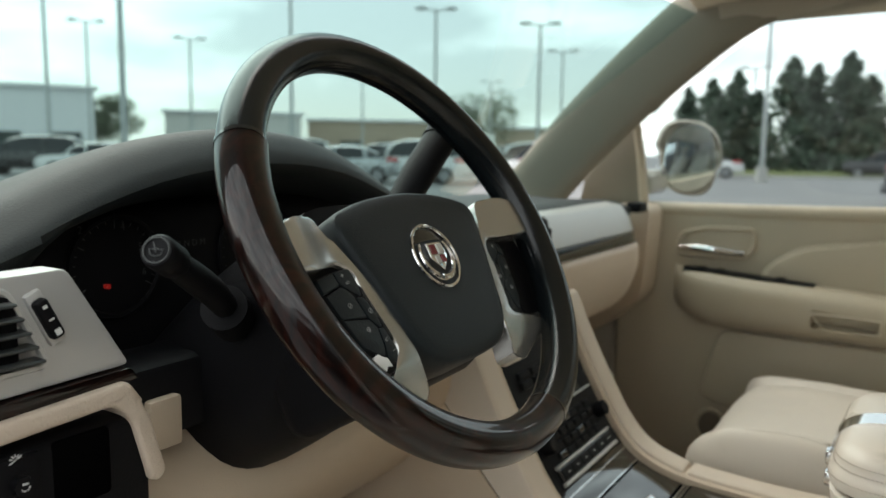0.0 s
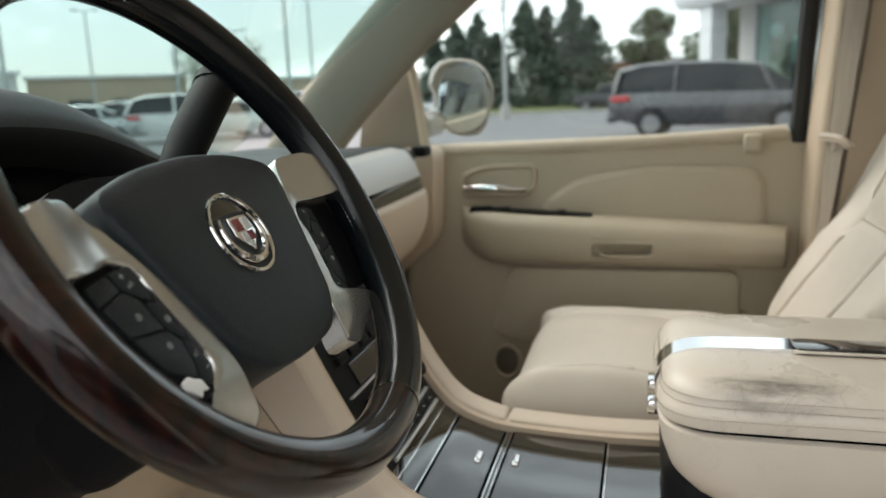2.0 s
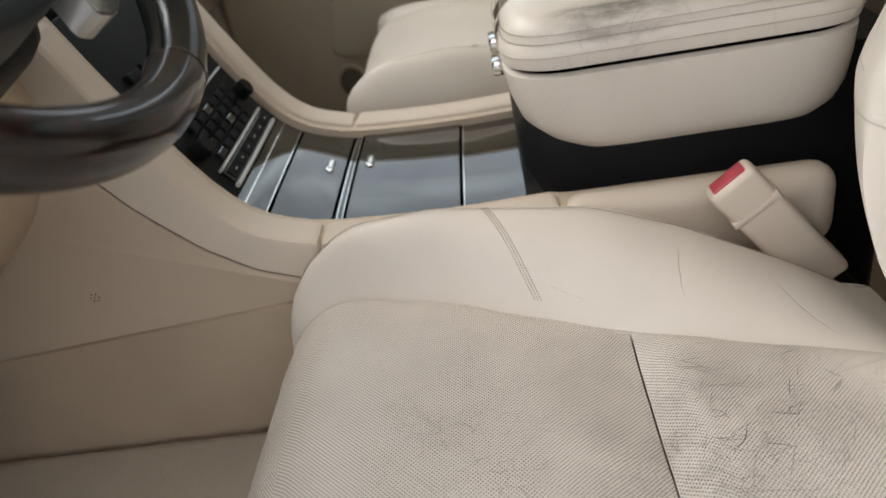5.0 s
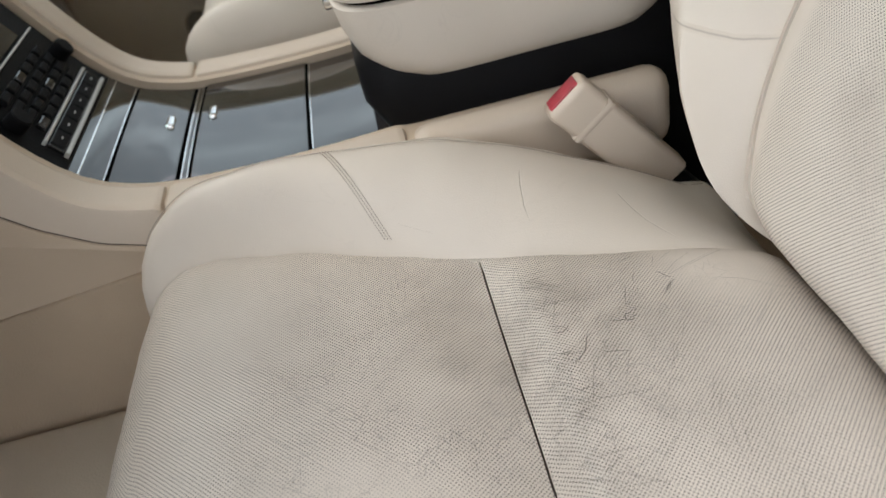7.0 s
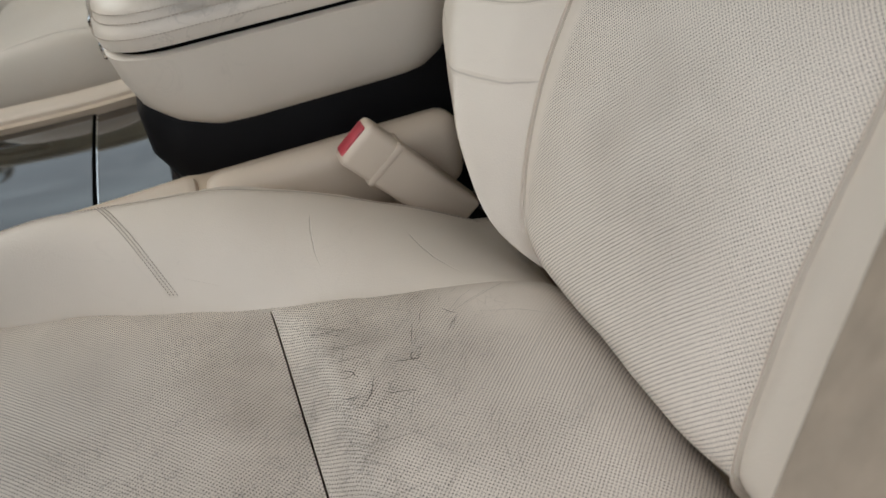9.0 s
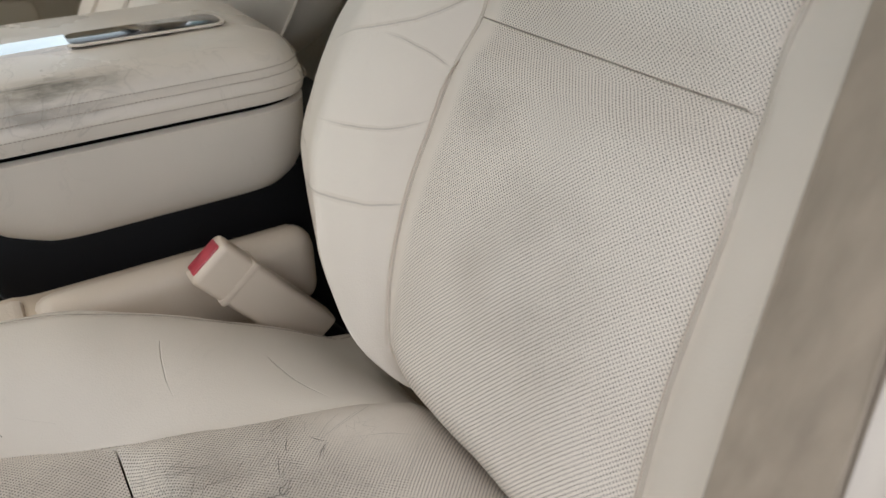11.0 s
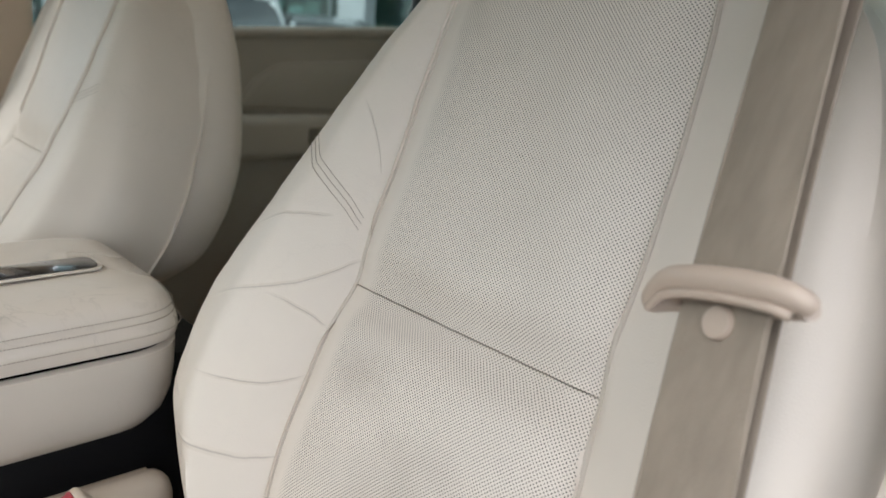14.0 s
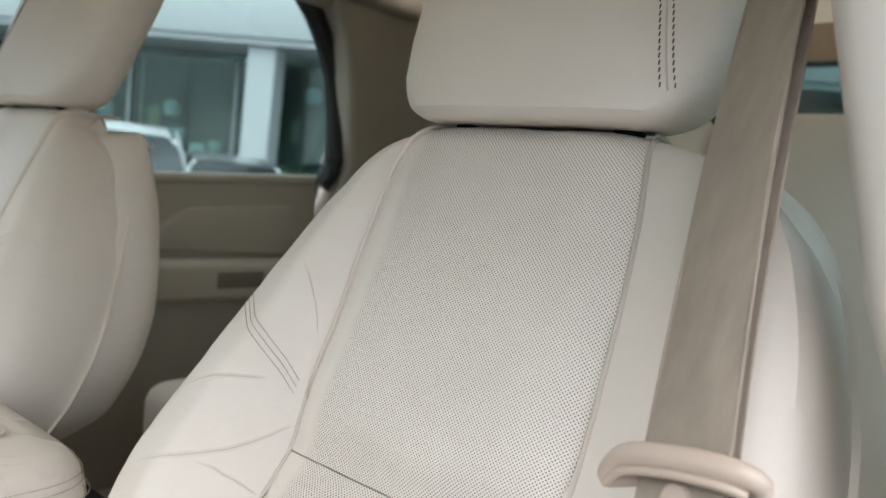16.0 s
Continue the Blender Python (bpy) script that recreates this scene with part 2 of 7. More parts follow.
def wood(name, dark, light, rough=0.12, coat=1.0, ior=1.5):
    """Lacquered burl veneer: flowing dark figure under a clear coat."""
    m = bpy.data.materials.new(name)
    m.use_nodes = True
    nt = m.node_tree
    b = nt.nodes["Principled BSDF"]
    b.inputs["Roughness"].default_value = rough
    b.inputs["Coat Weight"].default_value = coat
    b.inputs["Specular IOR Level"].default_value = 0.12
    b.inputs["Coat IOR"].default_value = ior
    b.inputs["Coat Roughness"].default_value = 0.03
    co = nt.nodes.new("ShaderNodeTexCoord")
    mp = nt.nodes.new("ShaderNodeMapping")
    mp.inputs["Scale"].default_value = (1.0, 2.2, 1.0)
    nt.links.new(co.outputs["Object"], mp.inputs["Vector"])
    n = nt.nodes.new("ShaderNodeTexNoise")
    n.inputs["Scale"].default_value = 24
    n.inputs["Detail"].default_value = 8
    n.inputs["Distortion"].default_value = 2.6
    nt.links.new(mp.outputs["Vector"], n.inputs["Vector"])
    r = nt.nodes.new("ShaderNodeValToRGB")
    r.color_ramp.elements[0].position = 0.42
    r.color_ramp.elements[0].color = (*dark, 1)
    r.color_ramp.elements[1].position = 0.72
    r.color_ramp.elements[1].color = (*light, 1)
    nt.links.new(n.outputs["Fac"], r.inputs["Fac"])
    nt.links.new(r.outputs["Color"], b.inputs["Base Color"])
    return m


def pane(name, tint, gloss=1.0, clear=0.96):
    """A thin clear sheet: lets light straight through, with a Fresnel reflection."""
    m = bpy.data.materials.new(name)
    m.use_nodes = True
    nt = m.node_tree
    nt.nodes.clear()
    out = nt.nodes.new("ShaderNodeOutputMaterial")
    mix = nt.nodes.new("ShaderNodeMixShader")
    tr = nt.nodes.new("ShaderNodeBsdfTransparent")
    tr.inputs["Color"].default_value = (*tint, 1)
    gl = nt.nodes.new("ShaderNodeBsdfGlossy")
    gl.inputs["Roughness"].default_value = 0.01
    lw = nt.nodes.new("ShaderNodeLayerWeight")
    lw.inputs["Blend"].default_value = 0.5
    f5 = math_node(nt, "POWER", lw.outputs["Facing"], 4.0)
    nt.links.new(math_node(nt, "ADD", math_node(nt, "MULTIPLY", f5, 0.7 * gloss), 0.05 * gloss), mix.inputs["Fac"])
    nt.links.new(tr.outputs["BSDF"], mix.inputs[1])
    nt.links.new(gl.outputs["BSDF"], mix.inputs[2])
    nt.links.new(mix.outputs["Shader"], out.inputs["Surface"])
    return m


def glow(name, color, strength):
    m = mat(name, color, 0.4)
    b = m.node_tree.nodes["Principled BSDF"]
    b.inputs["Emission Color"].default_value = (*color, 1)
    b.inputs["Emission Strength"].default_value = strength
    return m


BEIGE = (0.64, 0.58, 0.505)
# long creases in the inboard back bolster, shade painted along them: start and end (across, along), sag, half width
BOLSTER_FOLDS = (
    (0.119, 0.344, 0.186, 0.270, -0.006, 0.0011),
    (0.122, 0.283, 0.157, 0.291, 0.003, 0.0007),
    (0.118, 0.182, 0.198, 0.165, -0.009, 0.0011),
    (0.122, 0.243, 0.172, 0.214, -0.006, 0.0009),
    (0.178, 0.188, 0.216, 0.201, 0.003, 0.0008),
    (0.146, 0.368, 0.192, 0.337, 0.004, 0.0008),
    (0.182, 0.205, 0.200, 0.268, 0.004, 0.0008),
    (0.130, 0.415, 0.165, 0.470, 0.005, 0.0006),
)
CUSH_FOLDS = (
    (0.036, -0.060, 0.012, -0.052, 0.003, 0.00025),
    (0.030, -0.128, 0.004, -0.150, 0.004, 0.0003),
    (0.008, 0.020, 0.012, 0.046, 0.002, 0.0002),
)
M_LEATHER = leather("beige_leather", BEIGE, 0.42, crease=0.08)
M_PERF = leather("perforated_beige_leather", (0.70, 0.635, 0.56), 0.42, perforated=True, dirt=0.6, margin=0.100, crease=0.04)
M_PERF_CLEAN = leather("clean_perforated_beige_leather", BEIGE, 0.42, perforated=True, dots_on=0.15)
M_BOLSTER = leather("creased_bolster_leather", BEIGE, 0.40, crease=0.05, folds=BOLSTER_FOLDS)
M_CUSH_SIDE = leather("cushion_bolster_leather", BEIGE, 0.42, crease=0.05, folds=CUSH_FOLDS)
M_WORN = leather("worn_perforated_beige_leather", (0.68, 0.615, 0.54), 0.38, perforated=True, worn=0.9, crease=0.1, bare=((-0.372, -0.165, 0.085, 0.060), (-0.59, 0.12, 0.13, 0.13)))
M_CRACK = mat("dark_leather_crack", (0.045, 0.04, 0.036), 0.9)
M_HAIR = mat("brown_leather_hairline", (0.16, 0.14, 0.12), 0.9)
M_WRINKLE = mat("grey_leather_wrinkle", (0.45, 0.41, 0.365), 0.85)
M_SEAM = mat("seam_shadow_thread", (0.10, 0.085, 0.07), 0.8)
M_SEAM_SHADE = mat("shade_beige_seam_cord", (0.50, 0.45, 0.385), 0.6)
M_THREAD = mat("grey_brown_thread", (0.37, 0.32, 0.27), 0.8)
M_TRIM = mat("beige_moulded_plastic", (0.55, 0.445, 0.335), 0.45, grain=0.35, grain_scale=700)
M_RAIL = mat("beige_padded_rail", (0.60, 0.51, 0.415), 0.45, grain=0.3, grain_scale=700)
# paler copy of the pillar trim, daylight at the open door painted in
M_TRIM_LIT = mat("lit_pale_pillar_plastic", (0.60, 0.56, 0.50), 0.5, grain=0.3, grain_scale=700)
# beige trim darkened, putting the shade of dim cabin areas into its colour
M_TRIM_IN_SHADE = mat("shadow_beige_plastic", (0.34, 0.305, 0.255), 0.55, grain=0.35, grain_scale=700)
M_TRIM_SHADE = mat("brown_grille_cloth", (0.14, 0.12, 0.095), 0.8)
M_ROOF = mat("beige_headliner_cloth", (0.40, 0.365, 0.30), 0.9, grain=0.6, grain_scale=900)
M_MAT = mat("beige_floor_mat", (0.60, 0.53, 0.43), 0.95, vary=0.18, grain=1.0, grain_scale=420)
M_CARPET = mat("tan_carpet", (0.44, 0.345, 0.25), 0.95, vary=0.15, grain=1.0, grain_scale=500)
M_BLACK = mat("black_soft_plastic", (0.007, 0.007, 0.008), 0.45, spec=0.09, grain=0.3, grain_scale=800)
M_HUB = mat("black_pad_plastic", (0.015, 0.0205, 0.0235), 0.42, spec=0.25, grain=0.4, grain_scale=900)
M_GLOSSBLACK = mat("gloss_black_plastic", (0.008, 0.008, 0.009), 0.12, coat=0.6)
M_DASH = mat("charcoal_dash_skin", (0.020, 0.025, 0.026), 0.58, spec=0.35, grain=0.4, grain_scale=600)
M_BLKLEATHER = mat("black_rim_leather", (0.0055, 0.0080, 0.0095), 0.15, spec=0.42, vary=0.2, grain=0.15, grain_scale=700, rough_vary=0.06)
M_WOOD = wood("dark_burl_rim", (0.0035, 0.0018, 0.0016), (0.020, 0.0045, 0.0025), 0.3, 0.75)
M_WOOD_TRAY = wood("dark_burl_tray", (0.005, 0.0035, 0.003), (0.014, 0.009, 0.007), 0.08, 1.0, 1.75)
M_SILVER = mat("satin_silver_paint", (0.54, 0.54, 0.525), 0.34, metal=0.3, vary=0.03)
M_CHROME = mat("chrome", (0.80, 0.80, 0.80), 0.08, metal=1.0, vary=0.02, rough_vary=0.03)
M_RED = mat("red_button_plastic", (0.45, 0.05, 0.07), 0.35, vary=0.35, scale=90)
M_CREAMPL = mat("cream_buckle_plastic", (0.60, 0.51, 0.415), 0.38)
M_TONGUE = mat("rosy_tongue_plastic", (0.47, 0.38, 0.305), 0.36)
M_BELT = mat("tan_webbing", (0.295, 0.243, 0.190), 0.7, vary=0.22, scale=110.0, streak=(1, 1, 0.10), grain=0.5, grain_scale=1100)
M_GLASS = pane("clear_window_glass", (0.57, 0.64, 0.65))
M_PRIVACY = pane("dark_privacy_glass", (0.28, 0.37, 0.36))
M_SCREEN = pane("green_tinted_windscreen", (0.39, 0.525, 0.515))
M_MIRROR = mat("mirror_glass", (0.85, 0.87, 0.88), 0.02, metal=1.0, vary=0.0, rough_vary=0.0)
M_SPOKE = mat("brushed_silver_spoke", (0.52, 0.515, 0.49), 0.24, metal=0.85, vary=0.03)
# darker than the headliner: shade on the backlit pillars is in the colour
M_PILLAR_SHADED = mat("shaded_greige_pillar_cloth", (0.25, 0.23, 0.185), 0.85, grain=0.5, grain_scale=900)
# cabin beige made darker in base colour for the shade on the far door
M_DOOR_SHADED = mat("shaded_tan_door_plastic", (0.46, 0.40, 0.30), 0.45, grain=0.35, grain_scale=700)
M_GAP = mat("black_gap", (0.002, 0.002, 0.002), 0.9, spec=0.0)
M_FRAME = mat("warm_grained_trim", (0.63, 0.52, 0.415), 0.5, grain=0.9, grain_scale=520)
M_LEGEND = mat("grey_legend_paint", (0.34, 0.35, 0.35), 0.5)
M_WHITE = mat("white_legend_paint", (0.75, 0.76, 0.75), 0.5)
M_RUBBER = mat("black_rubber", (0.015, 0.015, 0.015), 0.7)

# ---- building helpers ----
def thing(name, at, label, category, group="", kind=""):
    ob = new(name)
    ob.location = at
    return tagged(ob, label, category, group, kind)


def base_of(ob):
    m = Matrix.Translation(ob.location)
    return m if ob.parent is None else base_of(ob.parent) @ ob.matrix_parent_inverse @ m


def part(name, bm, material, parent=None, label="", smooth=True, normals=True):
    me = bpy.data.meshes.new(name)
    if normals:
        bmesh.ops.recalc_face_normals(bm, faces=bm.faces)
    bm.to_mesh(me)
    bm.free()
    me.materials.append(material)
    if smooth:
        me.polygons.foreach_set("use_smooth", [True] * len(me.polygons))
        me.set_sharp_from_angle(angle=radians(38))
    ob = new(name, me)
    if parent is not None:
        ob.parent = parent
        ob.matrix_parent_inverse = base_of(parent).inverted()
    if label:
        ob["label"] = label
    return ob


def box(x0, x1, y0, y1, z0, z1, bevel=0.004, seg=2, bm=None, m=None):
    bm = bm or bmesh.new()
    r = bmesh.ops.create_cube(bm, size=1)
    vs = r["verts"]
    for v in vs:
        v.co = Vector(((x0 + x1) / 2 + v.co.x * (x1 - x0), (y0 + y1) / 2 + v.co.y * (y1 - y0), (z0 + z1) / 2 + v.co.z * (z1 - z0)))
    if bevel:
        es = list({e for v in vs for e in v.link_edges})
        out = bmesh.ops.bevel(bm, geom=es, offset=bevel, segments=seg, profile=0.5, affect="EDGES")
        vs = list({v for f in out["faces"] for v in f.verts} | {v for v in vs if v.is_valid})
    if m is not None:
        bmesh.ops.transform(bm, matrix=m, verts=vs)
    return bm


def loft(rings, closed=True, caps=True, bm=None):
    """Skin a list of rings, each a list of points of the same count."""
    bm = bm or bmesh.new()
    rows = [[bm.verts.new(p) for p in ring] for ring in rings]
    n = len(rows[0])
    for a, b in zip(rows, rows[1:]):
        for i in range(n if closed else n - 1):
            j = (i + 1) % n
            bm.faces.new((a[i], a[j], b[j], b[i]))
    if caps and closed:
        bm.faces.new(rows[0][::-1])
        bm.faces.new(rows[-1])
    return bm


def smooth_line(points, n):
    """n points on a Catmull-Rom curve through the given points."""
    pts = [Vector(p) for p in points]
    pts = [2 * pts[0] - pts[1]] + pts + [2 * pts[-1] - pts[-2]]
    out = []
    for k in range(n):
        f = k / (n - 1) * (len(pts) - 3)
        i = min(int(f), len(pts) - 4)
        t = f - i
        a, b, c, d = pts[i:i + 4]
        out.append(0.5 * ((2 * b) + (c - a) * t + (2 * a - 5 * b + 4 * c - d) * t * t + (3 * b - a - 3 * c + d) * t ** 3))
    return out


def tube(points, radius, n=8, closed=False, bm=None, flat=1.0, up=(0, 0, 1)):
    """A round or flattened rod along points."""
    pts = [Vector(p) for p in points]
    rings = []
    for i, p in enumerate(pts):
        a = pts[i - 1] if i or closed else p
        b = pts[(i + 1) % len(pts)] if i + 1 < len(pts) or closed else p
        d = (b - a).normalized()
        s = d.cross(Vector(up))
        if s.length < 1e-4:
            s = d.cross(Vector((1, 0, 0)))
        s.normalize()
        u = s.cross(d)
        r = radius(i / (len(pts) - 1)) if callable(radius) else radius
        rings.append([p + s * r * math.cos(k * math.tau / n) + u * r * flat * math.sin(k * math.tau / n) for k in range(n)])
    if closed:
        rings.append(rings[0])
    bm = loft(rings, caps=not closed, bm=bm)
    if closed:
        bmesh.ops.remove_doubles(bm, verts=bm.verts, dist=1e-6)
    return bm


def slab(outline, depth, m=None, bevel=0.003, seg=2, bm=None):
    """A flat plate with the outline (x, y), from z = 0 up to depth, edges rounded, put at m."""
    own = bmesh.new()
    vs = [own.verts.new((x, y, 0)) for x, y in outline]
    f = own.faces.new(vs)
    if f.normal.z > 0:
        f.normal_flip()
    r = bmesh.ops.extrude_face_region(own, geom=[f])
    top = [v for v in r["geom"] if isinstance(v, bmesh.types.BMVert)]
    for v in top:
        v.co.z = depth
    if bevel:
        es = [e for e in own.edges if all(abs(v.co.z - depth) < 1e-7 for v in e.verts)]
        bmesh.ops.bevel(own, geom=es, offset=bevel, segments=seg, profile=0.5, affect="EDGES", clamp_overlap=True)
    if m is not None:
        bmesh.ops.transform(own, matrix=m, verts=own.verts)
    if bm is None:
        return own
    me = bpy.data.meshes.new("join")
    own.to_mesh(me)
    own.free()
    bm.from_mesh(me)
    bpy.data.meshes.remove(me)
    return bm


def round_poly(points, radius, n=5):
    """Round the corners of a polygon of (x, y)."""
    out = []
    k = len(points)
    for i in range(k):
        p = Vector(points[i])
        a = Vector(points[i - 1]) - p
        b = Vector(points[(i + 1) % k]) - p
        r = min(radius, a.length * 0.48, b.length * 0.48)
        a, b = p + a.normalized() * r, p + b.normalized() * r
        for j in range(n + 1):
            t = j / n
            q = a.lerp(p, t).lerp(p.lerp(b, t), t)
            out.append((q.x, q.y))
    return out


from mathutils import noise


def skin_point(fn, u, v, flip, drop=0.0):
    """A place on the slightly uneven skin fn, drop below it."""
    e = 1e-3
    a = Vector(fn(u + e, v)) - Vector(fn(u - e, v))
    b = Vector(fn(u, v + e)) - Vector(fn(u, v - e))
    n = a.cross(b).normalized() * (-1 if flip else 1)
    p = Vector(fn(u, v))
    return p + n * (0.0013 * noise.noise(p * 24) + 0.0005 * noise.noise(p * 70) - drop)


def patch(fn, us, vs, sink=0.010, uv=None, flip=False, roll=(1, 1)):
    """A padded panel: the surface fn(u, v) over the grid us x vs, its border rolled under by sink; uv(u, v) in metres."""
    bm = bmesh.new()
    lay = bm.loops.layers.uv.new("UVMap")

    def normal(u, v):
        e = 1e-3
        a = Vector(fn(u + e, v)) - Vector(fn(u - e, v))
        b = Vector(fn(u, v + e)) - Vector(fn(u, v - e))
        n = a.cross(b)
        n.normalize()
        return -n if flip else n

    us, vs = list(us), list(vs)
    U = [us[0]] + us + [us[-1]]
    V = [vs[0]] + vs + [vs[-1]]
    grid = []
    for j, v in enumerate(V):
        row = []
        for i, u in enumerate(U):
            p = Vector(fn(u, v))
            p += normal(u, v) * (0.0013 * noise.noise(p * 24) + 0.0005 * noise.noise(p * 70))
            edge = i in (0, len(U) - 1) or j in (0, len(V) - 1)
            near = i in (1, len(U) - 2) or j in (1, len(V) - 2)
            if edge:
                k = roll[0] if i == 0 else roll[1] if i == len(U) - 1 else 1
                p = p - normal(u, v) * sink * max(k, 0.25)
            elif near:
                p = p - normal(u, v) * sink * 0.22
            w = bm.verts.new(p)
            row.append((w, None if edge else (uv(u, v) if uv else (u, v))))
        grid.append(row)
    for a, b in zip(grid, grid[1:]):
        for i in range(len(a) - 1):
            q = (a[i], a[i + 1], b[i + 1], b[i])
            f = bm.faces.new([t[0] for t in q])
            bare = any(t[1] is None for t in q)
            for loop, t in zip(f.loops, q):
                loop[lay].uv = (0.00145, 0.0) if bare else t[1]
    return bm


def span(a, b, n):
    return [a + (b - a) * i / (n - 1) for i in range(n)]


def curve1(xs, ys):
    return lambda v: float(np.interp(v, xs, ys))


def smooth1(xs, ys):
    """A smooth function through the knots."""
    fine = np.linspace(xs[0], xs[-1], 240)
    vals = np.interp(fine, xs, ys)
    k = np.ones(17) / 17
    pad = np.concatenate([2 * vals[0] - vals[8:0:-1], vals, 2 * vals[-1] - vals[-2:-10:-1]])
    sm = np.convolve(pad, k, "valid")
    return lambda v: float(np.interp(v, fine, sm))


def writing(text, size, m):
    """Flat lettering in the built-in font, centred at m, as a bmesh."""
    cu = bpy.data.curves.new("lettering", "FONT")
    cu.body, cu.size, cu.align_x, cu.align_y, cu.resolution_u = text, size, "CENTER", "CENTER", 2
    ob = bpy.data.objects.new("lettering", cu)
    scene.collection.objects.link(ob)
    me = bpy.data.meshes.new_from_object(ob.evaluated_get(bpy.context.evaluated_depsgraph_get()))
    bm = bmesh.new()
    bm.from_mesh(me)
    bmesh.ops.transform(bm, matrix=m, verts=bm.verts)
    bpy.data.objects.remove(ob)
    bpy.data.curves.remove(cu)
    bpy.data.meshes.remove(me)
    return bm

# ---- car shell ----
def yz_slab(outline, x0, x1, bevel=0.004, seg=2, bm=None):
    """A plate with the outline (y, z), its crisp side at x0 and its rounded side at x1."""
    if x1 > x0:
        m = Matrix(((0, 0, 1, x0), (1, 0, 0, 0), (0, 1, 0, 0), (0, 0, 0, 1)))
    else:
        m = Matrix(((0, 0, -1, x0), (1, 0, 0, 0), (0, 1, 0, 0), (0, 0, 0, 1)))
    return slab(outline, abs(x1 - x0), m, bevel, seg, bm)


def structure(name, bm, material, label, smooth=True):
    return tagged(part(name, bm, material, None, label, smooth), label, "car interior", kind="structure")


# carpeted floor, tunnel and toe board
fl = bmesh.new()
rows = []
for y, z in ((-1.9, 0.60), (0.30, 0.60), (0.55, 0.605), (0.72, 0.64), (0.92, 0.78), (1.05, 0.95)):
    rows.append([(x, y, z + (0.012 * math.sin(x * 9 + y * 7))) for x in span(-0.80, 0.80, 24)])
loft(rows, closed=False, bm=fl)
bmesh.ops.solidify(fl, geom=fl.faces[:], thickness=0.03)
structure("floor", fl, M_CARPET, "tan carpet on the car floor and toe board")
structure("floor_mat", box(-0.66, -0.1735, 0.22, 0.74, 0.60, 0.752, 0.02, 3), M_MAT, "beige carpet of the driver footwell")

# roof lining
def rise(y):
    """0 over the front door, 1 behind it: the lining steps up to the rear."""
    t = min(1, max(0, (0.05 - y) / 0.4))
    return t * t * (3 - 2 * t)


rf = bmesh.new()
rows = []
for y in span(-1.95, 0.40, 14):
    rows.append([(x, y, 1.745 + 0.13 * rise(y) - 0.20 * (abs(x) / 0.74) ** 5 * 0.6 - (0.10 - 0.09 * (abs(x) / 0.7) ** 2) * max(0, (y - 0.05) / 0.4) ** 2) for x in span(-0.70, 0.70, 22)])
loft(rows, closed=False, bm=rf)
bmesh.ops.solidify(rf, geom=rf.faces[:], thickness=-0.05)
structure("ceiling", rf, M_ROOF, "beige cloth roof lining")

# windscreen
ws = bmesh.new()
rows = []
for t in span(0, 1, 10):
    rows.append([(x * (0.74 - 0.10 * t), 1.06 - 0.66 * t + 0.10 * (1 - x * x) * (1 - 0.4 * t), 1.235 + 0.43 * t + 0.02 * t * (1 - x * x)) for x in span(-1, 1, 18)])
loft(rows, closed=False, bm=ws)
wind = structure("windshield", ws, M_SCREEN, "clear curved windshield glass")
wind.visible_shadow = False


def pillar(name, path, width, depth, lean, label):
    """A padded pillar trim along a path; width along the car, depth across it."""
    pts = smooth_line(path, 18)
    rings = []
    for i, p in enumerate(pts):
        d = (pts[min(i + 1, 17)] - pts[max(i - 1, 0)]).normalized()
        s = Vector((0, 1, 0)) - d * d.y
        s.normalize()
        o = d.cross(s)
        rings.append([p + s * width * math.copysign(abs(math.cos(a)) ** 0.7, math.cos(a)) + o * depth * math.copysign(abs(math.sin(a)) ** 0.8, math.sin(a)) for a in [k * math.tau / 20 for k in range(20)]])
    return structure(name, loft(rings), M_PILLAR_SHADED, label)


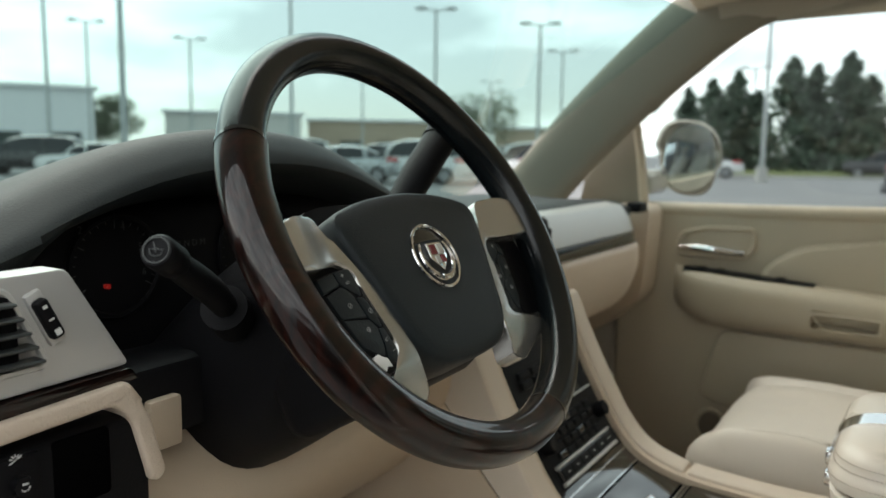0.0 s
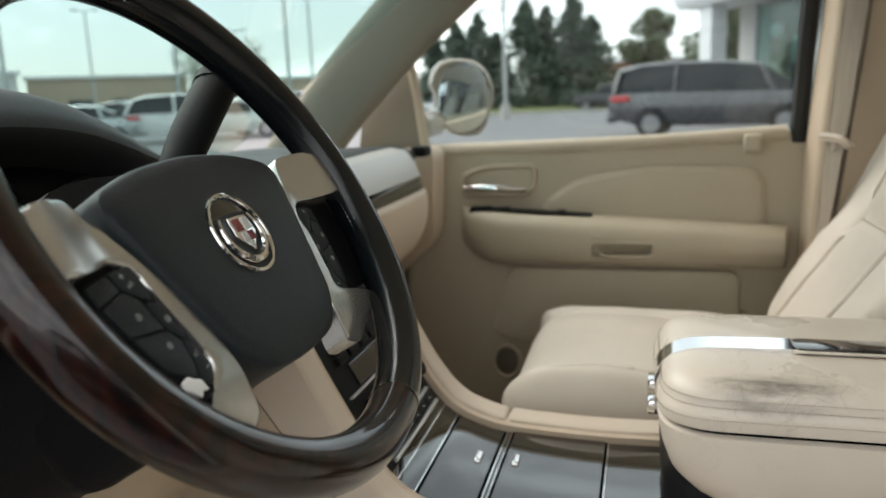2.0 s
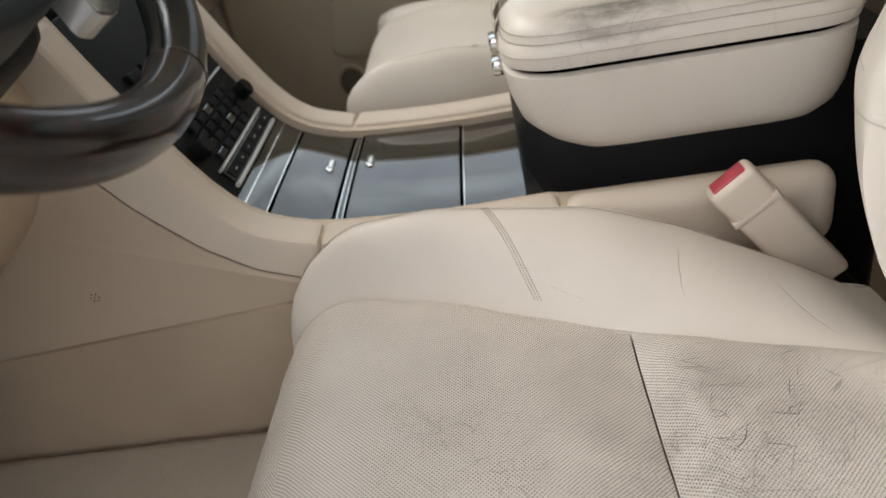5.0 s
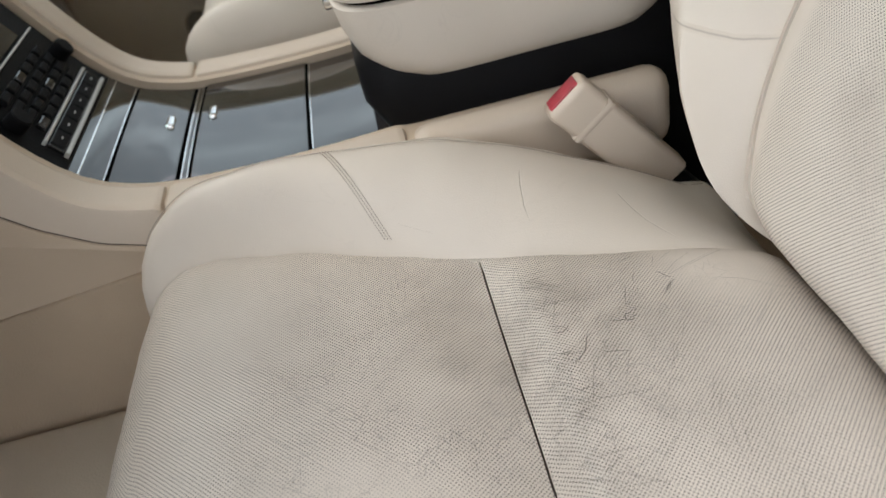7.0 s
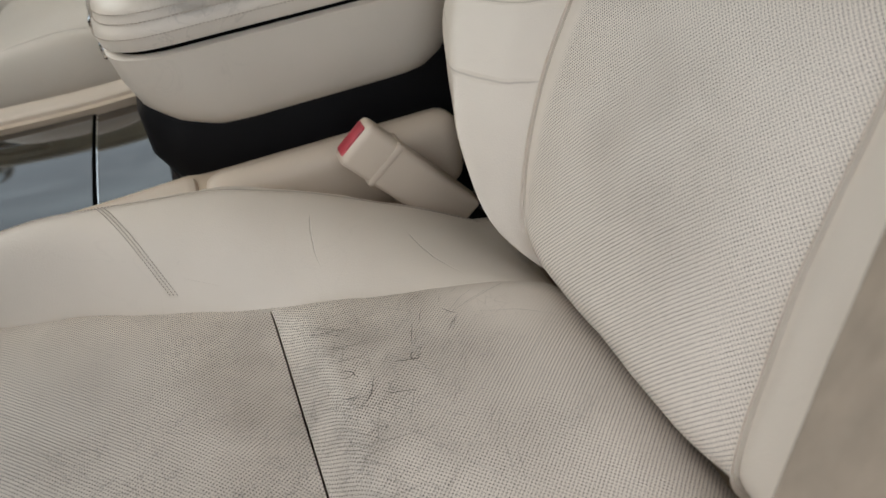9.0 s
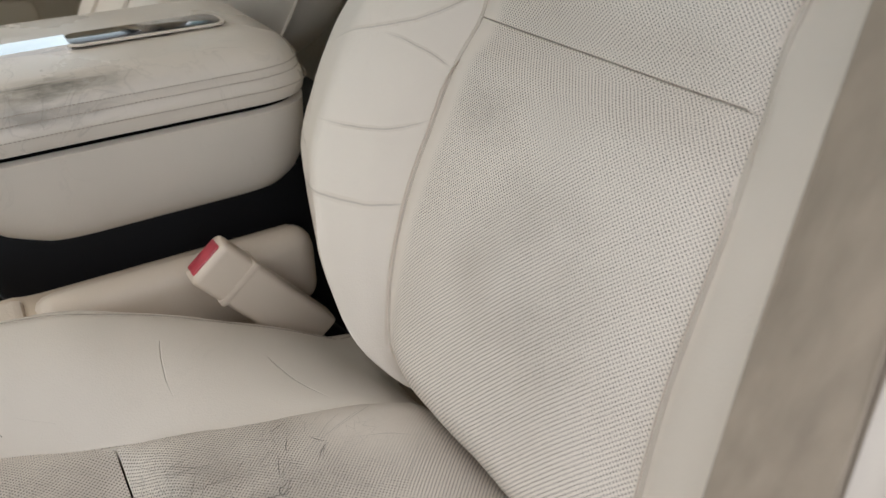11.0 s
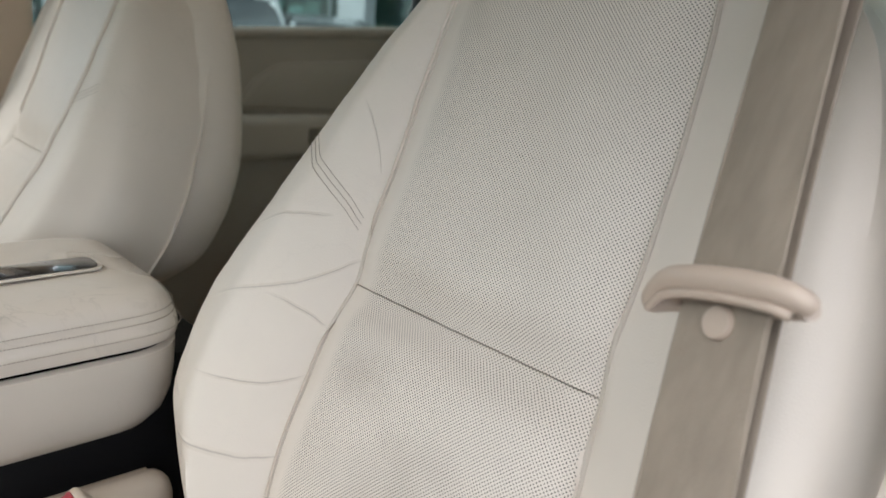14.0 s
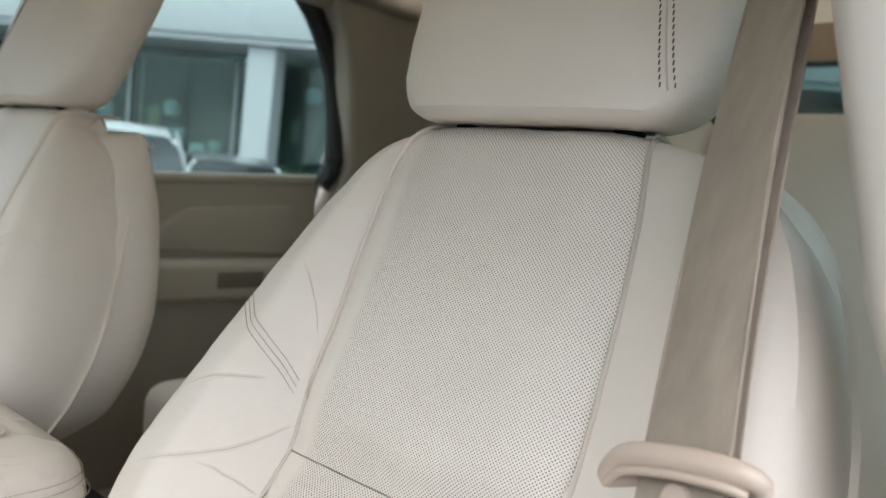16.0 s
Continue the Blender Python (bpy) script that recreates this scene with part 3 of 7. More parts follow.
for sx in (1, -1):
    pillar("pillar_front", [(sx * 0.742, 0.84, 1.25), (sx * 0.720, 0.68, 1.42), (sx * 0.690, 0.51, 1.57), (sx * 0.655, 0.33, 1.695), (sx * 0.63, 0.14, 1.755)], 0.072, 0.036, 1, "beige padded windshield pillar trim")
    # dark weather strip behind the pillar
    st = bmesh.new()
    tube(smooth_line([(sx * 0.746, 0.52, 1.492), (sx * 0.735, 0.44, 1.56), (sx * 0.70, 0.26, 1.675), (sx * 0.685, 0.0, 1.715), (sx * 0.69, -0.21, 1.70)], 40), 0.011, 8, bm=st)
    structure("door_seal", st, M_RUBBER, "black rubber door seal")
    # roof side rail
    rl = bmesh.new()
    tube(smooth_line([(sx * 0.665, 0.36, 1.68), (sx * 0.66, 0.15, 1.715), (sx * 0.66, -0.3, 1.845), (sx * 0.66, -1.0, 1.865), (sx * 0.66, -1.9, 1.83)], 30), 0.045, 12, bm=rl)
    structure("roof_rail", rl, M_ROOF, "beige roof side rail trim")
    # centre pillar
    rings = []
    for z, xi, y0, y1 in ((0.62, 0.745, -0.42, -0.23), (0.95, 0.745, -0.40, -0.235), (1.20, 0.722, -0.37, -0.24), (1.35, 0.694, -0.36, -0.245), (1.50, 0.664, -0.355, -0.25), (1.64, 0.64, -0.37, -0.25), (1.76, 0.62, -0.40, -0.24), (1.88, 0.60, -0.42, -0.24)):
        if sx < 0:
            xi -= 0.026 if z > 1.3 else 0
            y0, y1 = (q + float(np.interp(z, (1.0, 1.2, 1.35, 1.5, 1.7), (-0.10, -0.11, -0.09, -0.055, -0.03))) for q in (y0, y1))
        ring = [(sx * xi, y0), (sx * xi, y1), (sx * (xi + 0.10), y1 + 0.012), (sx * (xi + 0.10), y0 - 0.012)]
        rp = [(p[0], p[1], z) for p in round_poly(ring, 0.022, 4)]
        rings.append(rp)
    # driver side takes the lit copy of the trim colour
    structure("pillar_middle", loft(rings), M_TRIM if sx > 0 else M_TRIM_LIT, "beige plastic centre pillar trim")
    # rear pillar
    rings = []
    for z, xi, y0, y1 in ((1.26, 0.79, -1.62, -1.30), (1.42, 0.76, -1.62, -1.33), (1.60, 0.70, -1.60, -1.26), (1.74, 0.67, -1.60, -1.20), (1.88, 0.64, -1.60, -1.08)):
        ring = [(sx * xi, y0), (sx * xi, y1), (sx * (xi + 0.09), y1), (sx * (xi + 0.09), y0)]
        rings.append([(p[0], p[1], z) for p in round_poly(ring, 0.02, 4)])
    structure("pillar_rear", loft(rings), M_TRIM_IN_SHADE, "beige plastic rear pillar trim")
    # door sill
    structure("sill", box(*sorted((sx * 0.72, sx * 0.84)), -1.5, 0.62, 0.56, 0.645, 0.012), M_TRIM_IN_SHADE, "beige plastic sill plate")
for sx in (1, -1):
    structure("cowl_side", yz_slab(round_poly([(0.58, 0.58), (1.10, 0.58), (1.10, 1.26), (0.62, 1.285)], 0.02), sx * 0.88, sx * 0.795, 0.01), M_TRIM_IN_SHADE, "beige kick panel ahead of the door")
# tail wall
tail = bmesh.new()
for x0, x1, z0, z1 in ((-0.85, 0.85, 0.55, 1.36), (-0.85, 0.85, 1.785, 1.88), (-0.85, -0.64, 1.36, 1.785), (0.64, 0.85, 1.36, 1.785)):
    box(x0, x1, -1.98, -1.90, z0, z1, 0, bm=tail)
structure("wall_rear", tail, M_TRIM, "beige trim panel round the tailgate window", False)
structure("window_rear", box(-0.645, 0.645, -1.945, -1.940, 1.355, 1.79, 0), M_PRIVACY, "dark tinted tailgate window", False)
structure("firewall", box(-0.80, 0.80, 1.04, 1.10, 0.60, 1.24, 0.01), M_BLACK, "black bulkhead behind the dashboard")
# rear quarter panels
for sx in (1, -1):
    structure("quarter_panel", yz_slab([(-1.92, 0.6), (-1.30, 0.6), (-1.32, 1.37), (-1.34, 1.60), (-1.30, 1.86), (-1.92, 1.86)], sx * 0.86, sx * 0.80, 0.006), M_TRIM_IN_SHADE, "beige rear quarter trim panel")


# ---- doors ----
def front_door():
    d = thing("door_1", (0.83, 0.1, 0.62), "beige front passenger door with padded insert and armrest", "car door", kind="structure")
    body = round_poly([(0.60, 0.615), (0.60, 1.278), (0.20, 1.284), (-0.252, 1.303), (-0.256, 1.20), (-0.256, 0.615)], 0.02)
    part("door_skin", yz_slab(body, 0.87, 0.80, 0.012, 3), M_DOOR_SHADED, d)
    cap = smooth_line([(0.812, 0.60, 1.272), (0.808, 0.3, 1.277), (0.806, 0.05, 1.284), (0.805, -0.20, 1.297)], 20)
    part("sill_cap", tube(cap, 0.016, 10), M_DOOR_SHADED, d)
    # padded insert
    ins = round_poly([(0.285, 1.128), (0.265, 1.17), (0.205, 1.208), (0.06, 1.231), (-0.125, 1.228), (-0.16, 1.205), (-0.163, 1.112), (0.18, 1.124)], 0.02)
    part("padded_insert", yz_slab(ins, 0.802, 0.786, 0.011, 4), M_DOOR_SHADED, d, "beige leather insert")
    rim = [(0.795, y, z) for y, z in ins]
    part("insert_piping", tube(rim, 0.005, 8, closed=True, up=(1, 0, 0)), M_DOOR_SHADED, d)
    # armrest: a rounded ledge
    rings = []
    for y, k in ((0.462, 0.25), (0.452, 0.62), (0.43, 0.86), (0.38, 1.0), (0.20, 1.0), (0.1745, 1.0), (0.1735, 1.0), (0.0525, 1.0), (0.0515, 1.0), (0.0, 1.0), (-0.15, 1.0), (-0.195, 0.95), (-0.205, 0.7)):
        zt = 1.148 - 0.055 * (0.46 - y) + 0.0
        zb = 1.030 + 0.05 * max(0, (y - 0.36) / 0.1) ** 2 * 0.9
        prof = [(0.808, zt), (0.808 - 0.045 * k, zt + 0.004), (0.808 - 0.075 * k, zt - 0.012), (0.808 - 0.080 * k, zt - 0.04), (0.808 - 0.070 * k, zb + 0.025), (0.808 - 0.045 * k, zb), (0.808, zb - 0.006)]
        pts = smooth_line([(p[0], 0, p[1]) for p in prof], 60)
        pocket = 0.052 < y < 0.174
        rings.append([(p.x + (0.030 if pocket and 1.0585 < p.z < 1.0865 and p.x < 0.76 else 0), y, p.z) for p in pts] + [(0.83, y, zb - 0.006), (0.83, y, zt)])
    part("armrest", loft(rings), M_DOOR_SHADED, d)
    # pull pocket and switch panel
    pk = round_poly([(0.176, 1.088), (0.050, 1.086), (0.056, 1.058), (0.150, 1.058)], 0.008)
    part("pull_lip", tube([(0.7245, y, z) for y, z in pk], 0.0022, 6, closed=True, up=(1, 0, 0)), M_DOOR_SHADED, d)
    rings = []
    for y in span(0.435, 0.175, 12):
        zt = 1.151 - 0.055 * (0.46 - y)
        rings.append([(0.801, y, zt - 0.012), (0.801, y, zt + 0.003), (0.780, y, zt + 0.004), (0.758 - 0.006 * math.sin((0.435 - y) * 12), y, zt + 0.003), (0.752, y, zt - 0.012)])
    part("switch_panel", loft(rings), M_BLACK, d)
    for y in (0.40, 0.36, 0.24):
        part("window_switch", box(0.768, 0.788, y - 0.010, y + 0.010, 1.1535 - 0.055 * (0.46 - y), 1.159 - 0.055 * (0.46 - y), 0.003, 2), M_GLOSSBLACK, d)
    # handle cup and lever
    cup = round_poly([(0.462, 1.176), (0.455, 1.222), (0.40, 1.238), (0.30, 1.240), (0.30, 1.195), (0.322, 1.176)], 0.016)
    part("handle_cup", yz_slab(cup, 0.803, 0.7975, 0.003), M_DOOR_SHADED, d)
    part("cup_rim", tube([(0.795, y, z) for y, z in cup], 0.0055, 8, closed=True, up=(1, 0, 0)), M_DOOR_SHADED, d)
    hd = smooth_line([(0.785, 0.452, 1.193), (0.776, 0.42, 1.196), (0.774, 0.38, 1.194), (0.778, 0.345, 1.190), (0.788, 0.318, 1.188)], 14)
    part("handle", tube(hd, lambda t: 0.0105 - 0.003 * abs(2 * t - 1), 10, flat=0.8), M_CHROME, d, "chrome handle")
    part("lock_knob", box(0.775, 0.80, -0.152, -0.118, 1.262, 1.297, 0.006, 3), M_DOOR_SHADED, d)
    # lower pocket and loudspeaker
    lp = round_poly([(0.36, 1.018), (0.40, 0.86), (0.335, 0.842), (-0.125, 0.842), (-0.125, 1.018)], 0.03)
    part("map_pocket", yz_slab(lp, 0.803, 0.789, 0.008, 3), M_DOOR_SHADED, d)
    ring = [(0.798, 0.368 + 0.031 * math.cos(a), 0.794 + 0.037 * math.sin(a)) for a in [k * math.tau / 28 for k in range(28)]]
    part("speaker_ring", tube(ring, 0.005, 8, closed=True, up=(1, 0, 0)), M_DOOR_SHADED, d)
    disc = [(0.368 + 0.030 * math.cos(k * math.tau / 24), 0.794 + 0.036 * math.sin(k * math.tau / 24)) for k in range(24)]
    part("speaker_grille", yz_slab(disc, 0.803, 0.7985, 0.001), M_TRIM_SHADE, d)
    # window channel and front post
    post = smooth_line([(0.800, 0.542, 1.285), (0.796, 0.552, 1.38), (0.786, 0.566, 1.475)], 8)
    part("window_post", tube(post, 0.0105, 8), M_DOOR_SHADED, d, "cream window channel")
    sail = [(0.545, 1.28), (0.565, 1.475), (0.69, 1.335), (0.70, 1.28)]
    part("mirror_sail", yz_slab(sail, 0.815, 0.80, 0.004), M_PILLAR_SHADED, d, "beige triangular corner trim")
    rear = smooth_line([(0.81, -0.222, 1.28), (0.78, -0.222, 1.45), (0.735, -0.222, 1.62), (0.71, -0.22, 1.70)], 10)
    part("window_frame", tube(rear, 0.017, 8), M_RUBBER, d, "black window frame")
    gl = bmesh.new()
    loft([[(0.832, 0.55, 1.27), (0.832, 0.0, 1.27), (0.832, -0.22, 1.28)], [(0.79, 0.55, 1.47), (0.785, 0.0, 1.49), (0.785, -0.22, 1.49)], [(0.73, 0.24, 1.69), (0.725, 0.0, 1.70), (0.725, -0.22, 1.70)]], closed=False, bm=gl)
    g = part("window_glass", gl, M_GLASS, d)
    g.visible_shadow = False
    return d


front_door()


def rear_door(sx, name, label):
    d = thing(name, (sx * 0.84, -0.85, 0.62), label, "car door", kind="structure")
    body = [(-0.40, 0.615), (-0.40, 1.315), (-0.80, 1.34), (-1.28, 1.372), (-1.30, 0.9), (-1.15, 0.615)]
    part("door_skin", yz_slab(round_poly(body, 0.02), sx * 0.88, sx * 0.82, 0.012, 3), M_TRIM_IN_SHADE, d)
    part("sill_cap", tube([(sx * 0.826, -0.40, 1.318), (sx * 0.826, -0.80, 1.342), (sx * 0.826, -1.27, 1.372)], 0.015, 10), M_TRIM_IN_SHADE, d)
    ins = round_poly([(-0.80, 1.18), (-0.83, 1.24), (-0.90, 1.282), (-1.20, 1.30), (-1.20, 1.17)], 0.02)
    part("padded_insert", yz_slab(ins, sx * 0.822, sx * 0.81, 0.008, 3), M_TRIM_IN_SHADE, d)
    part("armrest", box(*sorted((sx * 0.755, sx * 0.83)), -1.2, -0.55, 1.07, 1.165, 0.02, 4), M_TRIM_IN_SHADE, d)
    # no hollow here: a dark plate paints the shade in the pull recess
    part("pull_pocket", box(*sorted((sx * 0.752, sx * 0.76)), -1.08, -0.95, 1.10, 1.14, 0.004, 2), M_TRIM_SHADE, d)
    fr = smooth_line([(sx * 0.82, -1.285, 1.36), (sx * 0.80, -1.31, 1.43), (sx * 0.775, -1.27, 1.62), (sx * 0.745, -1.17, 1.76), (sx * 0.72, -1.04, 1.86)], 16)
    part("window_frame", tube(fr, 0.028, 8), M_RUBBER, d, "black window frame")
    gl = bmesh.new()
    loft([[(sx * 0.85, -0.40, 1.31), (sx * 0.85, -1.29, 1.35)], [(sx * 0.79, -0.40, 1.55), (sx * 0.79, -1.29, 1.55)], [(sx * 0.72, -0.40, 1.87), (sx * 0.72, -1.15, 1.87)]], closed=False, bm=gl)
    part("window_glass", gl, M_PRIVACY, d, "dark tinted glass")


rear_door(1, "door_2", "shaded beige rear passenger door with armrest")
rear_door(-1, "door_3", "shaded beige rear door behind the driver")

# ---- seats ----
BV = [0, 0.1, 0.2, 0.3, 0.4, 0.5, 0.6, 0.7, 0.8, 0.86, 0.92, 0.96, 1.0]
BV2 = [0, 0.04, *BV[1:]]
b_z = smooth1(BV2, [0.895, 0.926, 0.956, 1.00, 1.055, 1.12, 1.18, 1.25, 1.32, 1.38, 1.412, 1.432, 1.437, 1.430])
b_y = smooth1(BV2, [-0.252, -0.222, -0.197, -0.22, -0.25, -0.29, -0.325, -0.357, -0.384, -0.406, -0.418, -0.432, -0.455, -0.49])
b_w = smooth1(BV, [0.058, 0.106, 0.206, 0.280, 0.288, 0.272, 0.242, 0.208, 0.174, 0.152, 0.132, 0.12, 0.11])
b_o = smooth1(BV, [0.17, 0.190, 0.220, 0.240, 0.250, 0.250, 0.246, 0.236, 0.214, 0.186, 0.150, 0.128, 0.11])
b_c = smooth1(BV, [0.05, 0.095, 0.114, 0.12, 0.121, 0.121, 0.121, 0.121, 0.119, 0.115, 0.108, 0.10, 0.09])
b_k = smooth1(BV, [0.125, 0.138, 0.138, 0.138, 0.135, 0.123, 0.12, 0.117, 0.112, 0.106, 0.10, 0.095, 0.09])
b_x = smooth1(BV, [-0.465, -0.455, -0.44, -0.425, -0.415, -0.41, -0.41, -0.41, -0.41, -0.41, -0.41, -0.41, -0.41])
b_amp = smooth1(BV, [0.02, 0.030, 0.044, 0.052, 0.052, 0.046, 0.036, 0.026, 0.015, 0.008, 0.003, 0.0, 0.0])
BT = np.linspace(0, 1, 200)
BARC = np.concatenate([[0], np.cumsum([math.hypot(b_y(b) - b_y(a), b_z(b) - b_z(a)) for a, b in zip(BT, BT[1:])])])
roll_x = smooth1([0, 0.18, 0.4, 0.62, 0.8, 0.92, 1.0], [0.0, 0.14, 0.45, 0.78, 0.97, 1.02, 1.0])
roll_h = smooth1([0, 0.18, 0.4, 0.62, 0.8, 0.92, 1.0], [0.0, 0.45, 1.0, 0.75, -0.35, -1.6, -2.8])


def back_point(u, v):
    """Front skin of the backrest: u -1..1 the middle panel, 1..2 the inboard bolster, -2..-1 the outboard one."""
    c, w, x, y, z = (b_c if u > 0 else b_k)(v), (b_w if u > 0 else b_o)(v), b_x(v), b_y(v), b_z(v)
    if abs(u) <= 1:
        h = 0.011 * (1 - u ** 6) - 0.012 * math.exp(-((v - 0.483) / 0.030) ** 2) * (1 - 0.5 * u ** 4)
        dx = u * c
    else:
        t = abs(u) - 1
        dx = math.copysign(c + (w - c) * roll_x(t), u)
        r = roll_h(t)
        h = b_amp(v) * r * (1 if u > 0 else 0.3) if r > 0 else 0.036 * r * (1 - 0.8 * max(0, (v - 0.8) / 0.2))
        h -= 0.040 * max(0, 1 - v / 0.2) ** 2 * t
        z -= 0.036 * max(0, (v - 0.78) / 0.22) ** 2 * t * t
    return (x + dx, y + h * 0.93, z + h * 0.36)


deep = smooth1([0, 0.2, 0.5, 0.7, 0.86, 0.96, 1.0], [0.22, 0.262, 0.215, 0.176, 0.138, 0.105, 0.09])


def back_uv(u, v):
    return (u * 0.12, float(np.interp(v, BT, BARC)))


def perf_uv(u, v):
    return (u * (b_c if u > 0 else b_k)(v), float(np.interp(v, BT, BARC)))


CV = [0, 0.03, 0.08, 0.15, 0.3, 0.45, 0.6, 0.72, 0.80, 0.86, 0.92, 1.0]
c_y = smooth1(CV, [-0.231, -0.224, -0.186, -0.125, -0.04, 0.03, 0.11, 0.185, 0.235, 0.263, 0.280, 0.284])
c_z = smooth1(CV, [0.872, 0.916, 0.941, 0.944, 0.945, 0.947, 0.951, 0.953, 0.946, 0.925, 0.885, 0.82])
c_in = smooth1([-0.21, -0.18, -0.087, 0.002, 0.043, 0.123, 0.216, 0.26], [-0.378, -0.374, -0.346, -0.316, -0.298, -0.263, -0.236, -0.24])
c_out = smooth1([-0.21, -0.1, 0.1, 0.26], [-0.594, -0.598, -0.612, -0.615])
c_top = smooth1([-0.21, -0.163, -0.067, 0.0, 0.13, 0.20, 0.26], [0.880, 0.912, 0.967, 0.995, 1.012, 1.006, 0.98])


def cush_point(u, v):
    """Upper skin of the cushion: u 0..1 across the middle from outboard to inboard, 1..2 the inboard bolster, -1..0 the outboard one."""
    y, z = c_y(v), c_z(v)
    a, b = c_out(y), c_in(y)
    drop = max(0.0, 0.951 - z) if v > 0.7 else 0.0
    if 0 <= u <= 1:
        return (a + (b - a) * u, y, z + 0.012 * (4 * u * (1 - u)) ** 0.5 - 0.006 - 0.019 * math.exp(-((v - 0.3676) / (0.085 if v > 0.3676 else 0.035)) ** 2) * (1 - (2 * u - 1) ** 4))
    if u > 1:
        t = u - 1
        top = c_top(y) - drop
        xs = (b, b + (-0.215 - b) * 0.5, -0.213, -0.190, -0.186)
        zs = (z - 0.006, z + (top - z) * 0.72 + 0.004, top, top - 0.035, 0.80)
    else:
        t = -u
        top = 0.972 - drop - 0.10 * max(0, -0.05 - y)
        xs = (a, a - 0.025, a - 0.045, a - 0.066, a - 0.068)
        zs = (z - 0.006, z + (top - z) * 0.8, top, top - 0.045, 0.80)
    kn = (0, 0.3, 0.55, 0.75, 1.0)
    return (float(np.interp(t, kn, xs)), y, float(np.interp(t, kn, zs)))


def soft_cush(u, v):
    """The cushion skin with its bolster knots rounded."""
    if 0 <= u <= 1:
        return cush_point(u, v)
    e = 0.11
    s = 1 if u > 1 else 0
    lo, hi = (1, 2) if u > 1 else (-1, 0)
    p = [Vector(cush_point(min(hi, max(lo, u + d * e)), v)) for d in (-1, -0.5, 0, 0.5, 1)]
    edge = min(u - lo, hi - u)
    avg = (p[0] + p[1] * 2 + p[2] * 3 + p[3] * 2 + p[4]) / 9
    return tuple(p[2].lerp(avg, min(1, edge / e)))


def cush_uv(u, v):
    p = cush_point(min(1, max(0, u)), v)
    return (p[0], p[1] if v < 0.8 else p[1] + (0.946 - p[2]))


def side_uv(u, v):
    return ((u - 1) * 0.10, cush_point(1, v)[1])


def stitches(fn, a, b, n, parent, side, lift=0.0012, r=0.00036, pitch=0.66):
    """A run of thread between two places on the skin fn."""
    bm = bmesh.new()
    for k in range(n):
        q = []
        for t in (k / n, (k + pitch) / n):
            u, v = a[0] + (b[0] - a[0]) * t, a[1] + (b[1] - a[1]) * t
            p = Vector(fn(u, v)) + Vector((0, 0.5, 0.86)) * lift
            q.append((p.x * side, p.y, p.z))
        tube(q, r, 5, bm=bm)
    return part("stitching", bm, M_THREAD, parent)


